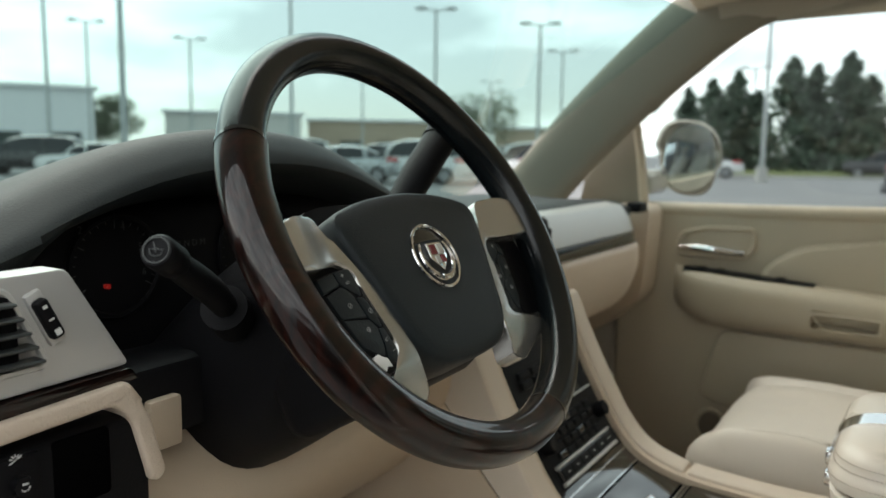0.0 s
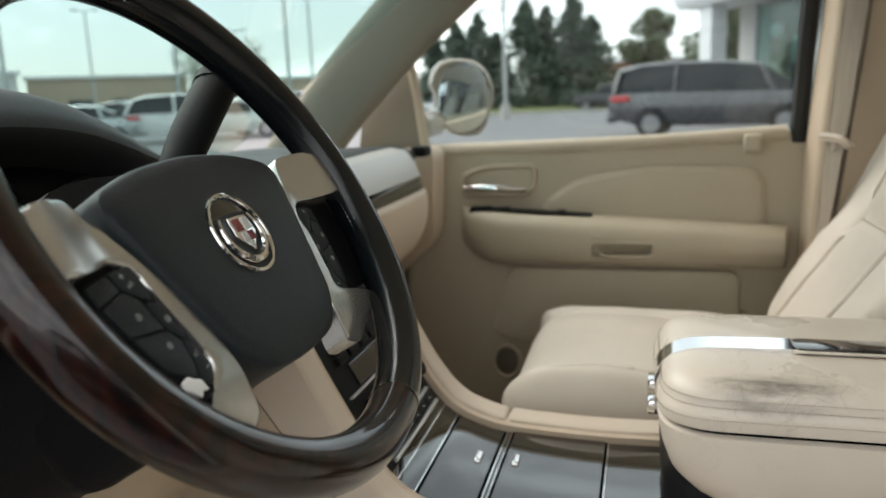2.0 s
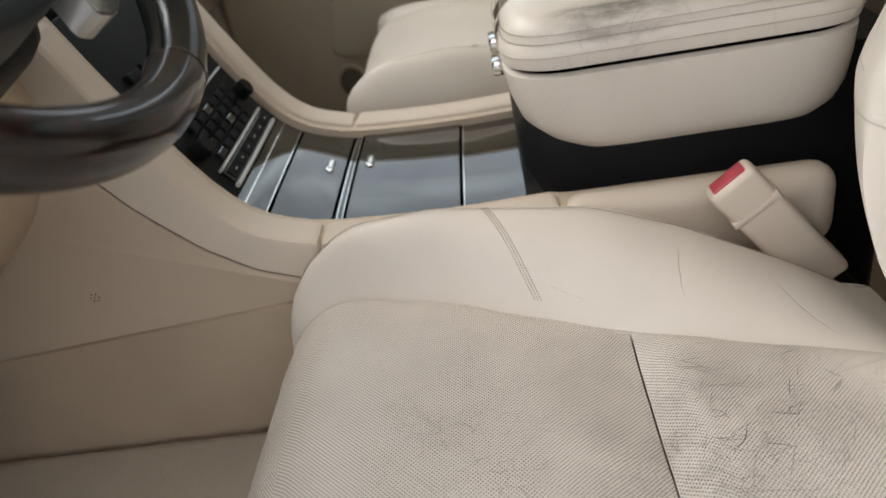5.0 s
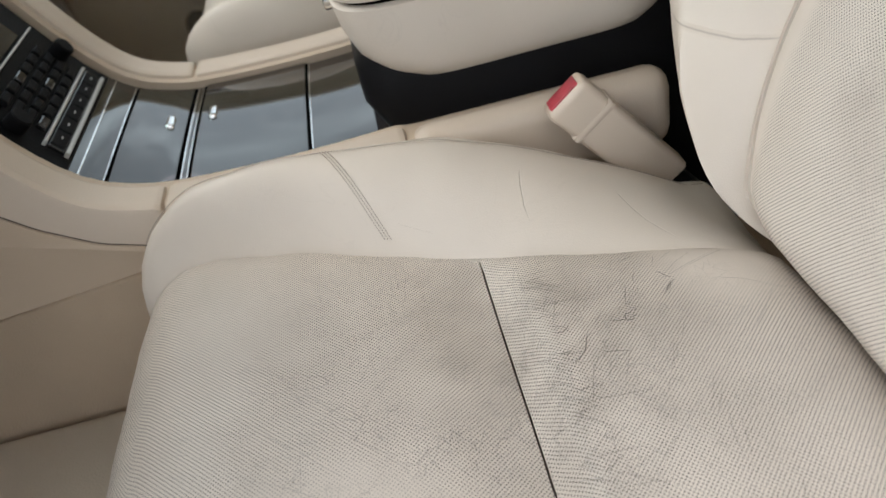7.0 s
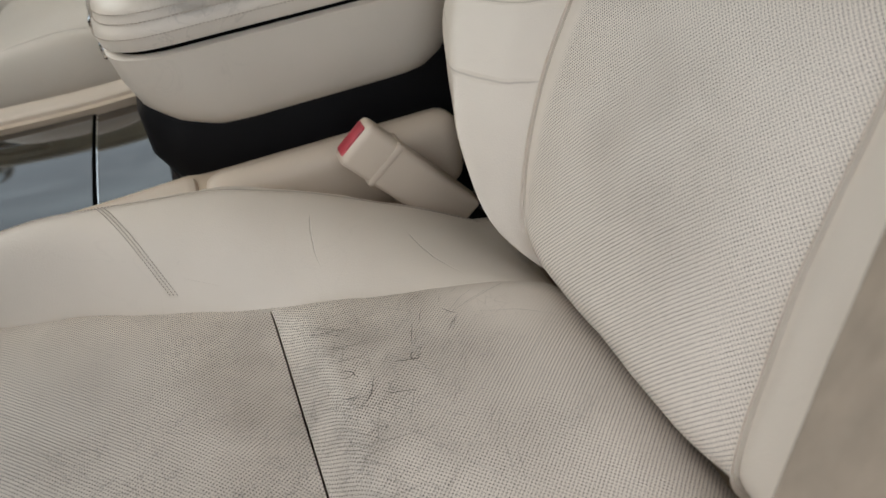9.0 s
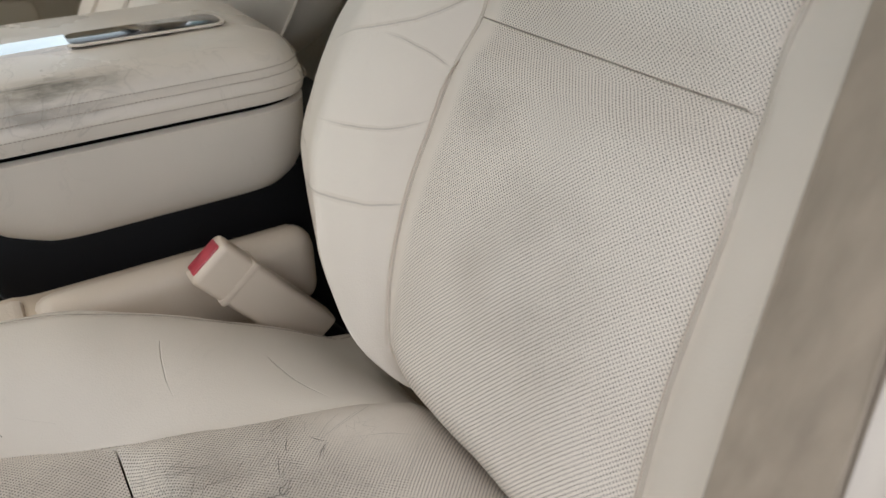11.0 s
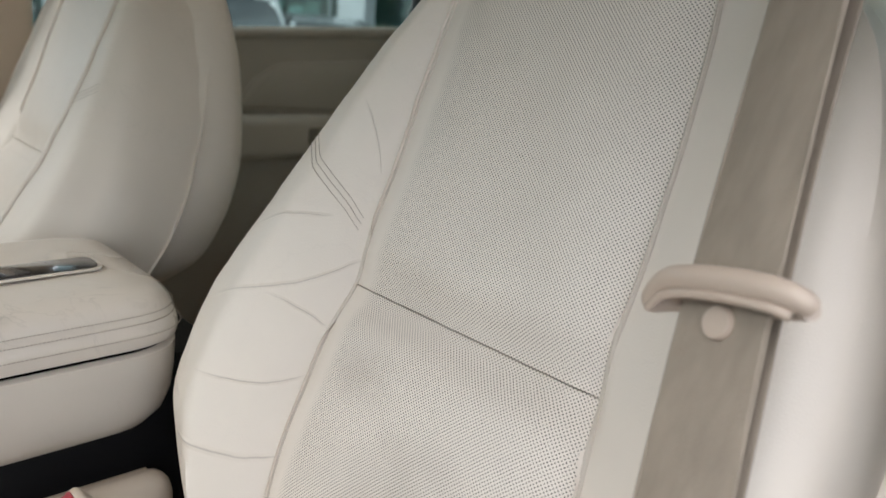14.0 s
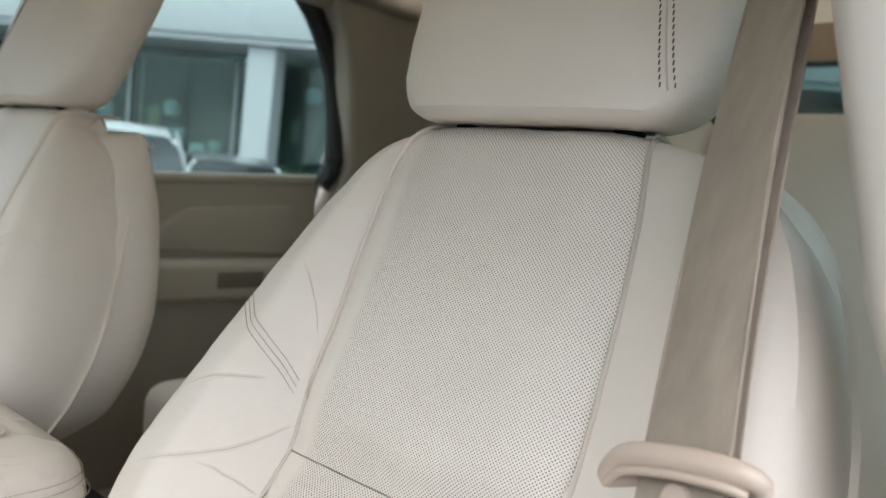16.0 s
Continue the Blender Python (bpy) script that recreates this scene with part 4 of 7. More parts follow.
def car_seat(side, label, worn):
    """A front seat; side 1 builds the driver's, -1 its mirror image."""
    seat = thing("car_seat", (side * -0.42, 0.0, 0.62), label, "car seat", "front seats")

    def m(fn):
        return lambda u, v: (side * fn(u, v)[0], *fn(u, v)[1:])

    def fuller(u, v):
        x, y, z = soft_cush(u, v)
        z += 0.030 * max(0.0, 1 - ((u - 0.5) / 0.95) ** 2) * (1 - 0.7 * min(1, max(0, (v - 0.55) / 0.3)) ** 2)
        return x, y + min(1, max(0, (v - 0.5) / 0.25)) * (0.045 * min(1, max(0, (z - 0.86) / 0.1)) - 0.030), z

    back, cush = m(back_point), m(soft_cush if worn else fuller)
    flip = side > 0
    mid = M_WORN if worn else M_PERF_CLEAN
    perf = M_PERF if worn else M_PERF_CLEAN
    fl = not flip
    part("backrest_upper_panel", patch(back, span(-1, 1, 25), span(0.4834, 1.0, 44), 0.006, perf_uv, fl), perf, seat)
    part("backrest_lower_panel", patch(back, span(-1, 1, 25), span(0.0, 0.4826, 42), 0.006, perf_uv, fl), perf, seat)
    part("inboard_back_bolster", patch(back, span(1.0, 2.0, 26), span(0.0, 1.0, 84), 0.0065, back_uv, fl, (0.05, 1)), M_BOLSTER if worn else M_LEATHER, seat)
    part("outboard_back_bolster", patch(back, span(-2.0, -1.0, 24), span(0.0, 1.0, 84), 0.0065, back_uv, fl, (1, 0.05)), M_LEATHER, seat)
    # sunk darker cords, added to draw the crease shade along the seams
    for fn, u, v0, v1 in ((back, 1, 0.03, 0.98), (back, -1, 0.03, 0.98), (cush, 0, 0.03, 0.9), (cush, 1, 0.03, 0.9)):
        drop = 0.0012 if fn is back else 0.0045
        part("seam_shade_cord", tube([skin_point(fn, u, v, fl, drop) for v in span(v0, v1, 110)], 0.0022, 8), M_SEAM_SHADE, seat)
    rings = []
    for v in span(0.0, 1.0, 44):
        k = []
        for i in range(28):
            a = i * math.tau / 28
            cx, cy = math.cos(a), math.sin(a)
            ex = math.copysign(abs(cx) ** 0.55, cx) * (b_w if cx > 0 else b_o)(v) * 0.97
            ey = math.copysign(abs(cy) ** 0.6, cy) * (deep(v) - 0.036) / 2
            k.append((side * (b_x(v) + ex), b_y(v) - 0.018 - deep(v) / 2 + ey, b_z(v) - 0.012 - (0.02 if v > 0.9 else 0) * (v - 0.9) / 0.1 - ey * 0.15))
        rings.append(k)
    part("backrest_shell", loft(rings), M_LEATHER, seat)
    part("cushion_front_panel", patch(cush, span(0, 1, 25), span(0.3689, 1.0, 40), 0.009, cush_uv, fl), mid, seat, "perforated leather, lightly creased")
    part("cushion_rear_panel", patch(cush, span(0, 1, 25), span(0.0, 0.3663, 30), 0.009, cush_uv, fl), mid, seat, "perforated leather with dark fine cracks")
    part("inboard_cushion_bolster", patch(cush, span(1, 2, 20), span(0, 1, 40), 0.010, side_uv, fl), M_CUSH_SIDE if worn else M_LEATHER, seat)
    part("outboard_cushion_bolster", patch(cush, span(-1, 0, 20), span(0, 1, 40), 0.010, cush_uv, fl), M_LEATHER, seat)
    x0, x1 = sorted((side * -0.672, side * -0.196))
    part("seat_base", box(x0, x1, -0.20, 0.235, 0.70, 0.885, 0.02, 3), M_TRIM, seat)
    part("seat_frame", box(x0 + 0.05, x1 - 0.05, -0.22, 0.18, 0.62, 0.72, 0.01), M_BLACK, seat)
    # thread across the bolsters
    for d in (-0.007, 0.0, 0.007):
        stitches(back_point, (1.07, 0.545 + d), (1.62, 0.622 + d), 46, seat, side)
        stitches(soft_cush, (1.05, 0.495 + d * 0.7), (1.52, 0.56 + d * 0.7), 44, seat, side)
    stitches(soft_cush, (1.5, 0.02), (1.5, 0.85), 190, seat, side, 0.0010, 0.0005)
    if not worn:
        part("back_bolster_piping", tube([skin_point(back, 1.40, v, fl, 0.0005) for v in span(0.12, 0.93, 80)], 0.0042, 10), M_LEATHER, seat)
        for u in (1.27, 1.33):
            stitches(back_point, (u, 0.30), (u, 0.93), 120, seat, side)
    # headrest on two posts
    pad = headrest_mesh(side)
    bmesh.ops.translate(pad, verts=pad.verts, vec=(0, 0, 0.008))
    hr = part("headrest", pad, M_LEATHER, seat)
    for dx in (-0.074, 0.074):
        p = bmesh.new()
        tube([(side * (-0.41 + dx), -0.452, 1.38), (side * (-0.41 + dx), -0.465, 1.47)], 0.006, 10, bm=p)
        part("headrest_post", p, M_CHROME, seat, "chrome post")
        c = bmesh.new()
        tube([(side * (-0.41 + dx), -0.450, 1.434), (side * (-0.41 + dx), -0.4515, 1.444)], 0.012, 14, bm=c)
        part("post_guide", c, M_BLACK, seat)
    bm = bmesh.new()
    for off in (0.0, 0.011):
        for k in range(34):
            z = 1.458 + k * 0.0050
            x = -0.41 - 0.112 - off * 0.8 + 0.24 * (z - 1.452)
            q = [(side * x, head_front(x + 0.41, zz) + 0.0006 - off * 0.0, zz) for zz in (z, z + 0.0030)]
            tube(q, 0.0006, 5, bm=bm)
    bmesh.ops.translate(bm, verts=bm.verts, vec=(0, 0, 0.008))
    part("stitching", bm, M_SEAM, hr)
    # thin tube in the darker seam colour draws the groove's shade
    gv = []
    for k in range(40):
        z = 1.456 + k * 0.0042
        x = -0.41 - 0.1164 + 0.24 * (z - 1.452)
        gv.append((side * x, head_front(x + 0.41, z) - 0.0003, z + 0.008))
    part("seam_groove", tube(gv, 0.0009, 6), M_SEAM_SHADE, hr)
    return seat


def head_ring(z):
    t = (z - 1.432) / 0.20
    r = max(0.02, min(1, 0.62 + 0.38 * min(1, t / 0.05) ** 0.5, 4.5 * (1.08 - t)))
    e = min(1, max(0, t) / 0.3)
    return (0.096 + 0.043 * math.sqrt(1 - (1 - e) ** 2) + 0.028 * t) * min(1, 0.8 + 3 * (1.05 - t)), 0.054 * r, -0.447 - 0.36 * (z - 1.432)


def head_front(dx, z):
    w, d, yc = head_ring(z)
    s = min(0.995, abs(dx) / w)
    return yc + d * (1 - s ** 3.4) ** (1 / 3.4)


def headrest_mesh(side):
    rings = []
    for z in [1.432, 1.433, 1.435, 1.438, 1.442, 1.446, 1.452, 1.46, 1.47, 1.50, 1.53, 1.56, 1.585, 1.605, 1.62, 1.63, 1.637]:
        w, d, yc = head_ring(z)
        ring = []
        for i in range(48):
            a = i * math.tau / 48
            cx, cy = math.cos(a), math.sin(a)
            ring.append((side * (-0.41 + math.copysign(abs(cx) ** (2 / 3.4), cx) * w), yc + math.copysign(abs(cy) ** (2 / 3.4), cy) * d, z))
        rings.append(ring)
    return loft(rings)


driver_seat = car_seat(1, "beige perforated leather driver seat with worn cracked cushion", True)
passenger_seat = car_seat(-1, "beige leather front passenger seat with smooth clean cushion", False)
passenger_seat.location.x += 0.004
for child in passenger_seat.children:
    if min(v.co.z for v in child.data.vertices) > 1.02 or "back" in child.name and "cushion" not in child.name:
        child.location.y += 0.045


def cracks():
    """Fine splits and wrinkles worn into the driver's cushion, in three strengths."""
    rnd = random.Random(11)
    vs = span(0, 1, 300)
    ys = [c_y(v) for v in vs]

    def on_skin(x, y, lift):
        v = float(np.interp(y, ys, vs))
        a, b = c_out(y), c_in(y)
        p = Vector(cush_point(min(1, max(0, (x - a) / (b - a))), v))
        p.z += lift
        return p

    def line(kind, x, y, ang, length, width, jag, lift=0.0006):
        n = max(4, int(length / 0.004))
        pts, d = [], ang
        for k in range(n + 1):
            pts.append((x, y))
            d += rnd.uniform(-jag, jag) + (ang - d) * 0.35
            x += math.cos(d) * length / n
            y += math.sin(d) * length / n
        rows = []
        for k, (px, py) in enumerate(pts):
            if abs(py - CRACK_SEAM) < 0.004 or not -0.19 < py < 0.24:
                break
            if not c_out(py) + 0.012 < px < c_in(py) - 0.012:
                break
            q = pts[min(k + 1, n)]
            o = pts[max(k - 1, 0)]
            t = Vector((q[0] - o[0], q[1] - o[1])).normalized()
            w = width * math.sin(math.pi * (0.06 + 0.88 * k / n))
            rows.append([on_skin(px - t.y * w, py + t.x * w, lift), on_skin(px + t.y * w, py - t.x * w, lift)])
        if len(rows) > 1:
            part("wrinkle" if kind == "wrinkle" else "crack", loft(rows, closed=False), {"crack": M_CRACK, "hairline": M_HAIR, "wrinkle": M_WRINKLE}[kind], driver_seat, normals=False)

    dark, hair, faint = "crack", "hairline", "wrinkle"
    # splits where the weight sits, and the net by the cross seam
    for cx, cy, many in ((-0.426, -0.098, 7), (-0.431, -0.048, 3)):
        for k in range(many):
            x, y = rnd.gauss(cx, 0.012), rnd.gauss(cy, 0.010)
            line(dark, x, y, rnd.choice((-0.94, -0.94, 2.2, -2.27, 0.9)) + rnd.uniform(-0.25, 0.25), rnd.uniform(0.006, 0.018), 0.00028, 0.8)
    for k in range(20):
        x, y = rnd.uniform(-0.53, -0.33), CRACK_SEAM - rnd.uniform(0.006, 0.03)
        line(hair, x, y, -2.27 + rnd.uniform(-0.12, 0.12), rnd.uniform(0.015, 0.050), 0.00012, 0.12)
    for k in range(13):
        x, y = rnd.uniform(-0.55, -0.42), CRACK_SEAM - rnd.uniform(0.006, 0.06)
        line(hair, x, y, -0.94 + rnd.uniform(-0.15, 0.15), rnd.uniform(0.015, 0.045), 0.00012, 0.14)
    # net of hairline splits behind the cross seam: long ones across it, short ones along it
    for k in range(30):
        x, y = rnd.uniform(-0.56, -0.31), CRACK_SEAM - rnd.uniform(0.005, 0.030)
        line(hair, x, y, -1.72 + rnd.uniform(-0.10, 0.16), rnd.uniform(0.015, 0.060), rnd.uniform(0.00010, 0.00018), 0.08)
    for k in range(28):
        y = CRACK_SEAM - rnd.uniform(0.006, 0.120)
        x = rnd.uniform(-0.56, -0.36)
        line(hair, x, y, 2.75 + rnd.uniform(-0.2, 0.2), rnd.uniform(0.008, 0.030), rnd.uniform(0.00010, 0.00018), 0.08)
    for x, y, ang, length in ((-0.385, -0.105, 2.6, 0.024), (-0.392, -0.118, -2.5, 0.014), (-0.404, -0.126, 2.3, 0.018), (-0.398, -0.094, 2.9, 0.020), (-0.372, -0.098, -1.4, 0.012), (-0.432, -0.058, 2.7, 0.030), (-0.426, -0.070, -1.7, 0.034), (-0.45, -0.06, -2.0, 0.020)):
        line(dark, x, y, ang, length, 0.00027, 0.35)
    # long shallow wrinkles
    for k in range(30):
        x, y = rnd.uniform(-0.54, -0.36), rnd.uniform(-0.15, -0.01)
        line(faint, x, y, rnd.choice((-2.27, -0.94)) + rnd.uniform(-0.2, 0.2), rnd.uniform(0.03, 0.09), 0.00024, 0.1)
    for k in range(34):
        x, y = rnd.uniform(-0.57, -0.28), rnd.uniform(0.01, 0.22)
        line(faint, x, y, rnd.choice((-2.27, -2.27, -0.94)) + rnd.uniform(-0.25, 0.25), rnd.uniform(0.02, 0.10), 0.00022, 0.1)


CRACK_SEAM = c_y(0.3676)
cracks()


# ---- second row ----
def rear_bench():
    bench = thing("rear_seat", (0.0, -0.9, 0.60), "beige leather rear bench in the shade behind the front seats", "car seat")
    for x0, x1 in ((-0.66, -0.24), (-0.22, 0.22), (0.24, 0.66)):
        part("cushion", box(x0, x1, -1.12, -0.72, 0.80, 0.94, 0.045, 5), M_LEATHER, bench)
        bk = box(x0, x1, -0.06, 0.07, 0.0, 0.46 if x0 > 0 else 0.70, 0.045, 5, m=pose(0, -1.13, 0.90, 18, 0, 0))
        part("backrest", bk, M_LEATHER, bench)
    part("base", box(-0.64, 0.64, -1.14, -0.76, 0.58, 0.81, 0.02), M_TRIM_IN_SHADE, bench)
    return bench


rear_bench()

# ---- steering wheel ----
WC, WA, WR = Vector((-0.429, 0.311, 1.332)), radians(32.3), 0.1625
W_U, W_N = Vector((0, math.sin(WA), math.cos(WA))), Vector((0, -math.cos(WA), math.sin(WA)))
WHEEL = Matrix(((1, 0, 0, WC.x), (0, W_U.y, W_N.y, WC.y), (0, W_U.z, W_N.z, WC.z), (0, 0, 0, 1)))


def wheel_arc(a0, a1, n, r=0.0158, bump=0.0, ridge=0.0):
    bm = bmesh.new()
    rings = []
    for i in range(n):
        a = radians(a0 + (a1 - a0) * i / (n - 1))
        c = Vector((math.cos(a), math.sin(a), 0))
        k = r * (1 + bump * min(1, 8 * min(i, n - 1 - i) / n))
        ring = []
        for j in range(28):
            b = j * math.tau / 28
            q = k * (1 + ridge * math.exp(-((b - 2.45) / 0.30) ** 2))
            ring.append(WHEEL @ (c * (WR + q * math.cos(b)) + Vector((0, 0, q * 1.08 * math.sin(b)))))
        rings.append(ring)
    loft(rings, bm=bm)
    return bm


M_MAROON = mat("maroon_enamel", (0.16, 0.03, 0.035), 0.25)


def steering_wheel():
    w = thing("steering_wheel", tuple(WC), "black leather and dark burl wood steering wheel with silver spokes", "steering wheel")
    part("wood_rim", wheel_arc(152, 284, 60, 0.0152, ridge=0.09), M_WOOD, w, "glossy dark red-brown burl wood rim")
    part("leather_rim", wheel_arc(-75.5, 151.5, 90, 0.0150), M_BLKLEATHER, w, "black leather rim")
    for a in (151.8, 284.3):
        part("joint_ring", wheel_arc(a - 0.5, a + 0.5, 3, 0.0157), M_GLOSSBLACK, w)
    bm = bmesh.new()
    for k in range(150):
        a = radians(-73 + 222 * k / 150)
        for s in (-1, 1):
            p = [WHEEL @ (Vector((math.cos(a + d), math.sin(a + d), 0)) * (WR - 0.0148) + Vector((0, 0, 0.002 + s * 0.0022))) for d in (0, 0.013)]
            tube(p, 0.0006, 4, bm=bm)
    part("stitching", bm, M_GLOSSBLACK, w)
    # hub pad, domed
    out = round_poly([(-0.093, 0.024), (-0.05, 0.036), (0, 0.040), (0.05, 0.036), (0.093, 0.024), (0.0765, -0.03), (0.0605, -0.078), (0.040, -0.096), (0, -0.099), (-0.040, -0.096), (-0.0605, -0.078), (-0.0765, -0.03)], 0.016, 4)
    rings = []
    for s, h in ((0.97, -0.055), (1.0, -0.03), (1.0, 0.0035), (0.985, 0.0075), (0.955, 0.0092), (0.85, 0.0104), (0.6, 0.0112), (0.3, 0.0116), (0.05, 0.0117)):
        rings.append([WHEEL @ Vector((x * s, (y + 0.031) * s - 0.031, h - 0.012)) for x, y in out])
    part("hub_pad", loft(rings), M_HUB, w, "matt black airbag pad")
    part("column_cover", box(-0.085, 0.085, -0.10, 0.04, -0.14, -0.045, 0.02, 3, m=WHEEL), M_BLACK, w)
    # round badge: chrome ring, dark dish and a plain shield
    bc = (0.0, -0.018)
    for name, r, rr, h, m in (("badge_ring", 0.0255, 0.0015, 0.0002, M_CHROME),):
        ring = [WHEEL @ Vector((bc[0] + r * math.cos(a), bc[1] + r * math.sin(a), h)) for a in [k * math.tau / 40 for k in range(40)]]
        part(name, tube(ring, rr, 8, closed=True, up=W_N), m, w)
    arc = [WHEEL @ Vector((bc[0] + 0.0185 * math.cos(a), bc[1] + 0.0185 * math.sin(a), 0.0008)) for a in [radians(-215 + 250 * k / 30) for k in range(31)]]
    part("badge_wreath", tube(arc, lambda t: 0.0022 * math.sin(math.pi * (0.08 + 0.84 * t)) + 0.0004, 8, up=W_N), M_CHROME, w)
    disc = [(bc[0] + 0.0255 * math.cos(k * math.tau / 36), bc[1] + 0.0255 * math.sin(k * math.tau / 36)) for k in range(36)]
    part("badge_dish", slab(disc, 0.003, WHEEL @ Matrix.Translation((0, 0, -0.0035)), 0.0008), M_GLOSSBLACK, w)
    sh = [(-0.010, 0.010), (0.010, 0.010), (0.011, -0.002), (0.0, -0.013), (-0.011, -0.002)]
    part("badge_shield", slab([(x + bc[0], y + bc[1]) for x, y in sh], 0.004, WHEEL @ Matrix.Translation((0, 0, -0.001)), 0.001), M_CHROME, w)
    for i, (x0, x1, y0, y1, m) in enumerate(((-0.008, -0.001, 0.0, 0.008, M_MAROON), (0.001, 0.008, 0.0, 0.008, M_SILVER), (-0.006, -0.001, -0.007, -0.001, M_SILVER), (0.001, 0.006, -0.007, -0.001, M_MAROON))):
        part("badge_field", box(bc[0] + x0, bc[0] + x1, bc[1] + y0, bc[1] + y1, 0.0025, 0.0040, 0.0004, 1, m=WHEEL), m, w)
    for sx in (-1, 1):
        foot = 0.102 if sx < 0 else 0.130
        sp = [(0.1045, 0.0275), (0.125, 0.0245), (0.1520, 0.019), (0.1520, -0.0145), (0.123, -0.0125), (0.1000, -0.0085), (0.0892, -0.015), (0.0862, -0.034), (0.0800, -0.060), (0.0785, -0.075), (foot - 0.010, -0.088), (foot, -0.0955), (0.0745, -0.1160), (0.060, -0.1100), (0.0590, -0.080), (0.0668, -0.050), (0.0790, -0.0215), (0.0920, 0.0035)]
        sp = round_poly([(sx * x, y) for x, y in sp], 0.006, 4)
        arm = slab(sp, 0.020, None, 0.0042, 4)
        for k in range(12):
            bmesh.ops.bisect_plane(arm, geom=arm.verts[:] + arm.edges[:] + arm.faces[:], plane_co=(sx * (0.094 + k * 0.005), 0, 0), plane_no=(1, 0, 0))
        for k in range(8):
            bmesh.ops.bisect_plane(arm, geom=arm.verts[:] + arm.edges[:] + arm.faces[:], plane_co=(0, -0.112 + k * 0.013, 0), plane_no=(0, 1, 0))
        for v in arm.verts:
            f = min(1, max(0, (abs(v.co.x) - 0.094) / 0.05)) if v.co.y > -0.03 else 0.0
            g = min(1, max(0, (-0.070 - v.co.y) / 0.04))
            v.co.z += 0.012 * f * f * (3 - 2 * f) - 0.006 * g * g - 0.0265
        bmesh.ops.transform(arm, matrix=WHEEL, verts=arm.verts)
        part("spoke", arm, M_SPOKE, w, "satin silver spoke")
        # dark wood web between spoke and rim, and the switch pod on it
        web = round_poly([(sx * x, y) for x, y in ((0.090, -0.006), (0.152, -0.010), (0.150, -0.055), (0.124, -0.108), (0.090, -0.104), (0.072, -0.078), (0.082, -0.030))], 0.008, 3)
        if sx > 0:
            web = round_poly([(0.096, -0.008), (0.152, -0.010), (0.1515, -0.050), (0.134, -0.084), (0.112, -0.084), (0.096, -0.050)], 0.006, 3)
        part("rim_web", slab(web, 0.012, WHEEL @ Matrix.Translation((0, 0, -0.024)), 0.003), M_BLACK, w)
        pod = round_poly([(sx * x, y) for x, y in ((0.0905, -0.0110), (0.1245 if sx < 0 else 0.1085, -0.0150), (0.1215 if sx < 0 else 0.1060, -0.040), (0.1060 if sx < 0 else 0.0985, -0.078), (0.097 if sx < 0 else 0.092, -0.0875), (0.086, -0.087), (0.0785, -0.076), (0.0805, -0.060), (0.087, -0.033))], 0.006, 3)
        pd = part("switch_pod", slab(pod, 0.012, WHEEL @ Matrix.Translation((0, 0, -0.0210)), 0.002), M_BLACK, w)
        # rocker along the spoke, then the keys towards the rim
        wide = 1.0 if sx < 0 else 0.3
        keys = (
            ((0.0895, -0.0125), (0.1060, -0.0135), (0.1040, -0.0215), (0.0965, -0.0290), (0.0905, -0.0330), (0.0880, -0.0290)),
            ((0.0880, -0.0340), (0.0950, -0.0330), (0.0925, -0.0480), (0.0870, -0.0555), (0.0830, -0.0560), (0.0855, -0.0440)),
            ((0.0826, -0.0572), (0.0876, -0.0568), (0.0890, -0.0700), (0.0920, -0.0790), (0.0850, -0.0820), (0.0790, -0.0740)),
            ((0.1070, -0.0140), (0.1070 + 0.0160 * wide, -0.0165), (0.1065 + 0.0160 * wide, -0.0270), (0.1045, -0.0230)),
            ((0.0975, -0.0300), (0.1040, -0.0240), (0.1060 + 0.0150 * wide, -0.0285), (0.1040 + 0.0125 * wide, -0.0450), (0.0935, -0.0480)),
            ((0.0930, -0.0492), (0.1035 + 0.0125 * wide, -0.0462), (0.0985 + 0.0105 * wide, -0.0660), (0.0940, -0.0760), (0.0900, -0.0690), (0.0885, -0.0560)),
        )
        marks = {0: ("+", (0.0993, -0.0166)), 1: ("o", (0.0880, -0.0440)), 2: ("-", (0.0830, -0.0735)), 4: ("o", (0.1045, -0.0377)), 5: ("x", (0.0976, -0.0559))}
        for k, pts in enumerate(keys):
            poly = round_poly([(sx * x, y) for x, y in pts], 0.0016, 3)
            b = part("button", slab(poly, 0.005, WHEEL @ Matrix.Translation((0, 0, -0.0125)), 0.0010), M_HUB, pd)
            if k not in marks:
                continue
            sign, (x, y) = marks[k]
            top = WHEEL @ pose(sx * x, y, -0.0074, 0, 0, sx * -18)
            mk = bmesh.new()
            if sign in "+-":
                box(-0.0015, 0.0015, -0.00025, 0.00025, 0, 0.0002, 0, bm=mk, m=top)
            if sign == "+":
                box(-0.00025, 0.00025, -0.0015, 0.0015, 0, 0.0002, 0, bm=mk, m=top)
            if sign in "ox":
                tube([top @ Vector((0.0017 * math.cos(a), 0.0017 * math.sin(a), 0)) for a in [q * math.tau / 16 for q in range(16)]], 0.0002, 5, closed=True, up=W_N, bm=mk)
                for ang in (45, 135)[:1 if sign == "o" else 2]:
                    box(-0.0017, 0.0017, -0.0002, 0.0002, 0, 0.0002, 0, bm=mk, m=top @ pose(0, 0, 0, 0, 0, ang))
            part("legend", mk, M_LEGEND, b)
            if sx < 0 and k in (0, 2):
                word, wx, wy = (("RES", -0.0968, -0.0222), None, ("SET", -0.0850, -0.0655))[k]
                part("legend", writing(word, 0.0030, WHEEL @ pose(wx, wy, -0.0073, 0, 0, 20)), M_LEGEND, b)
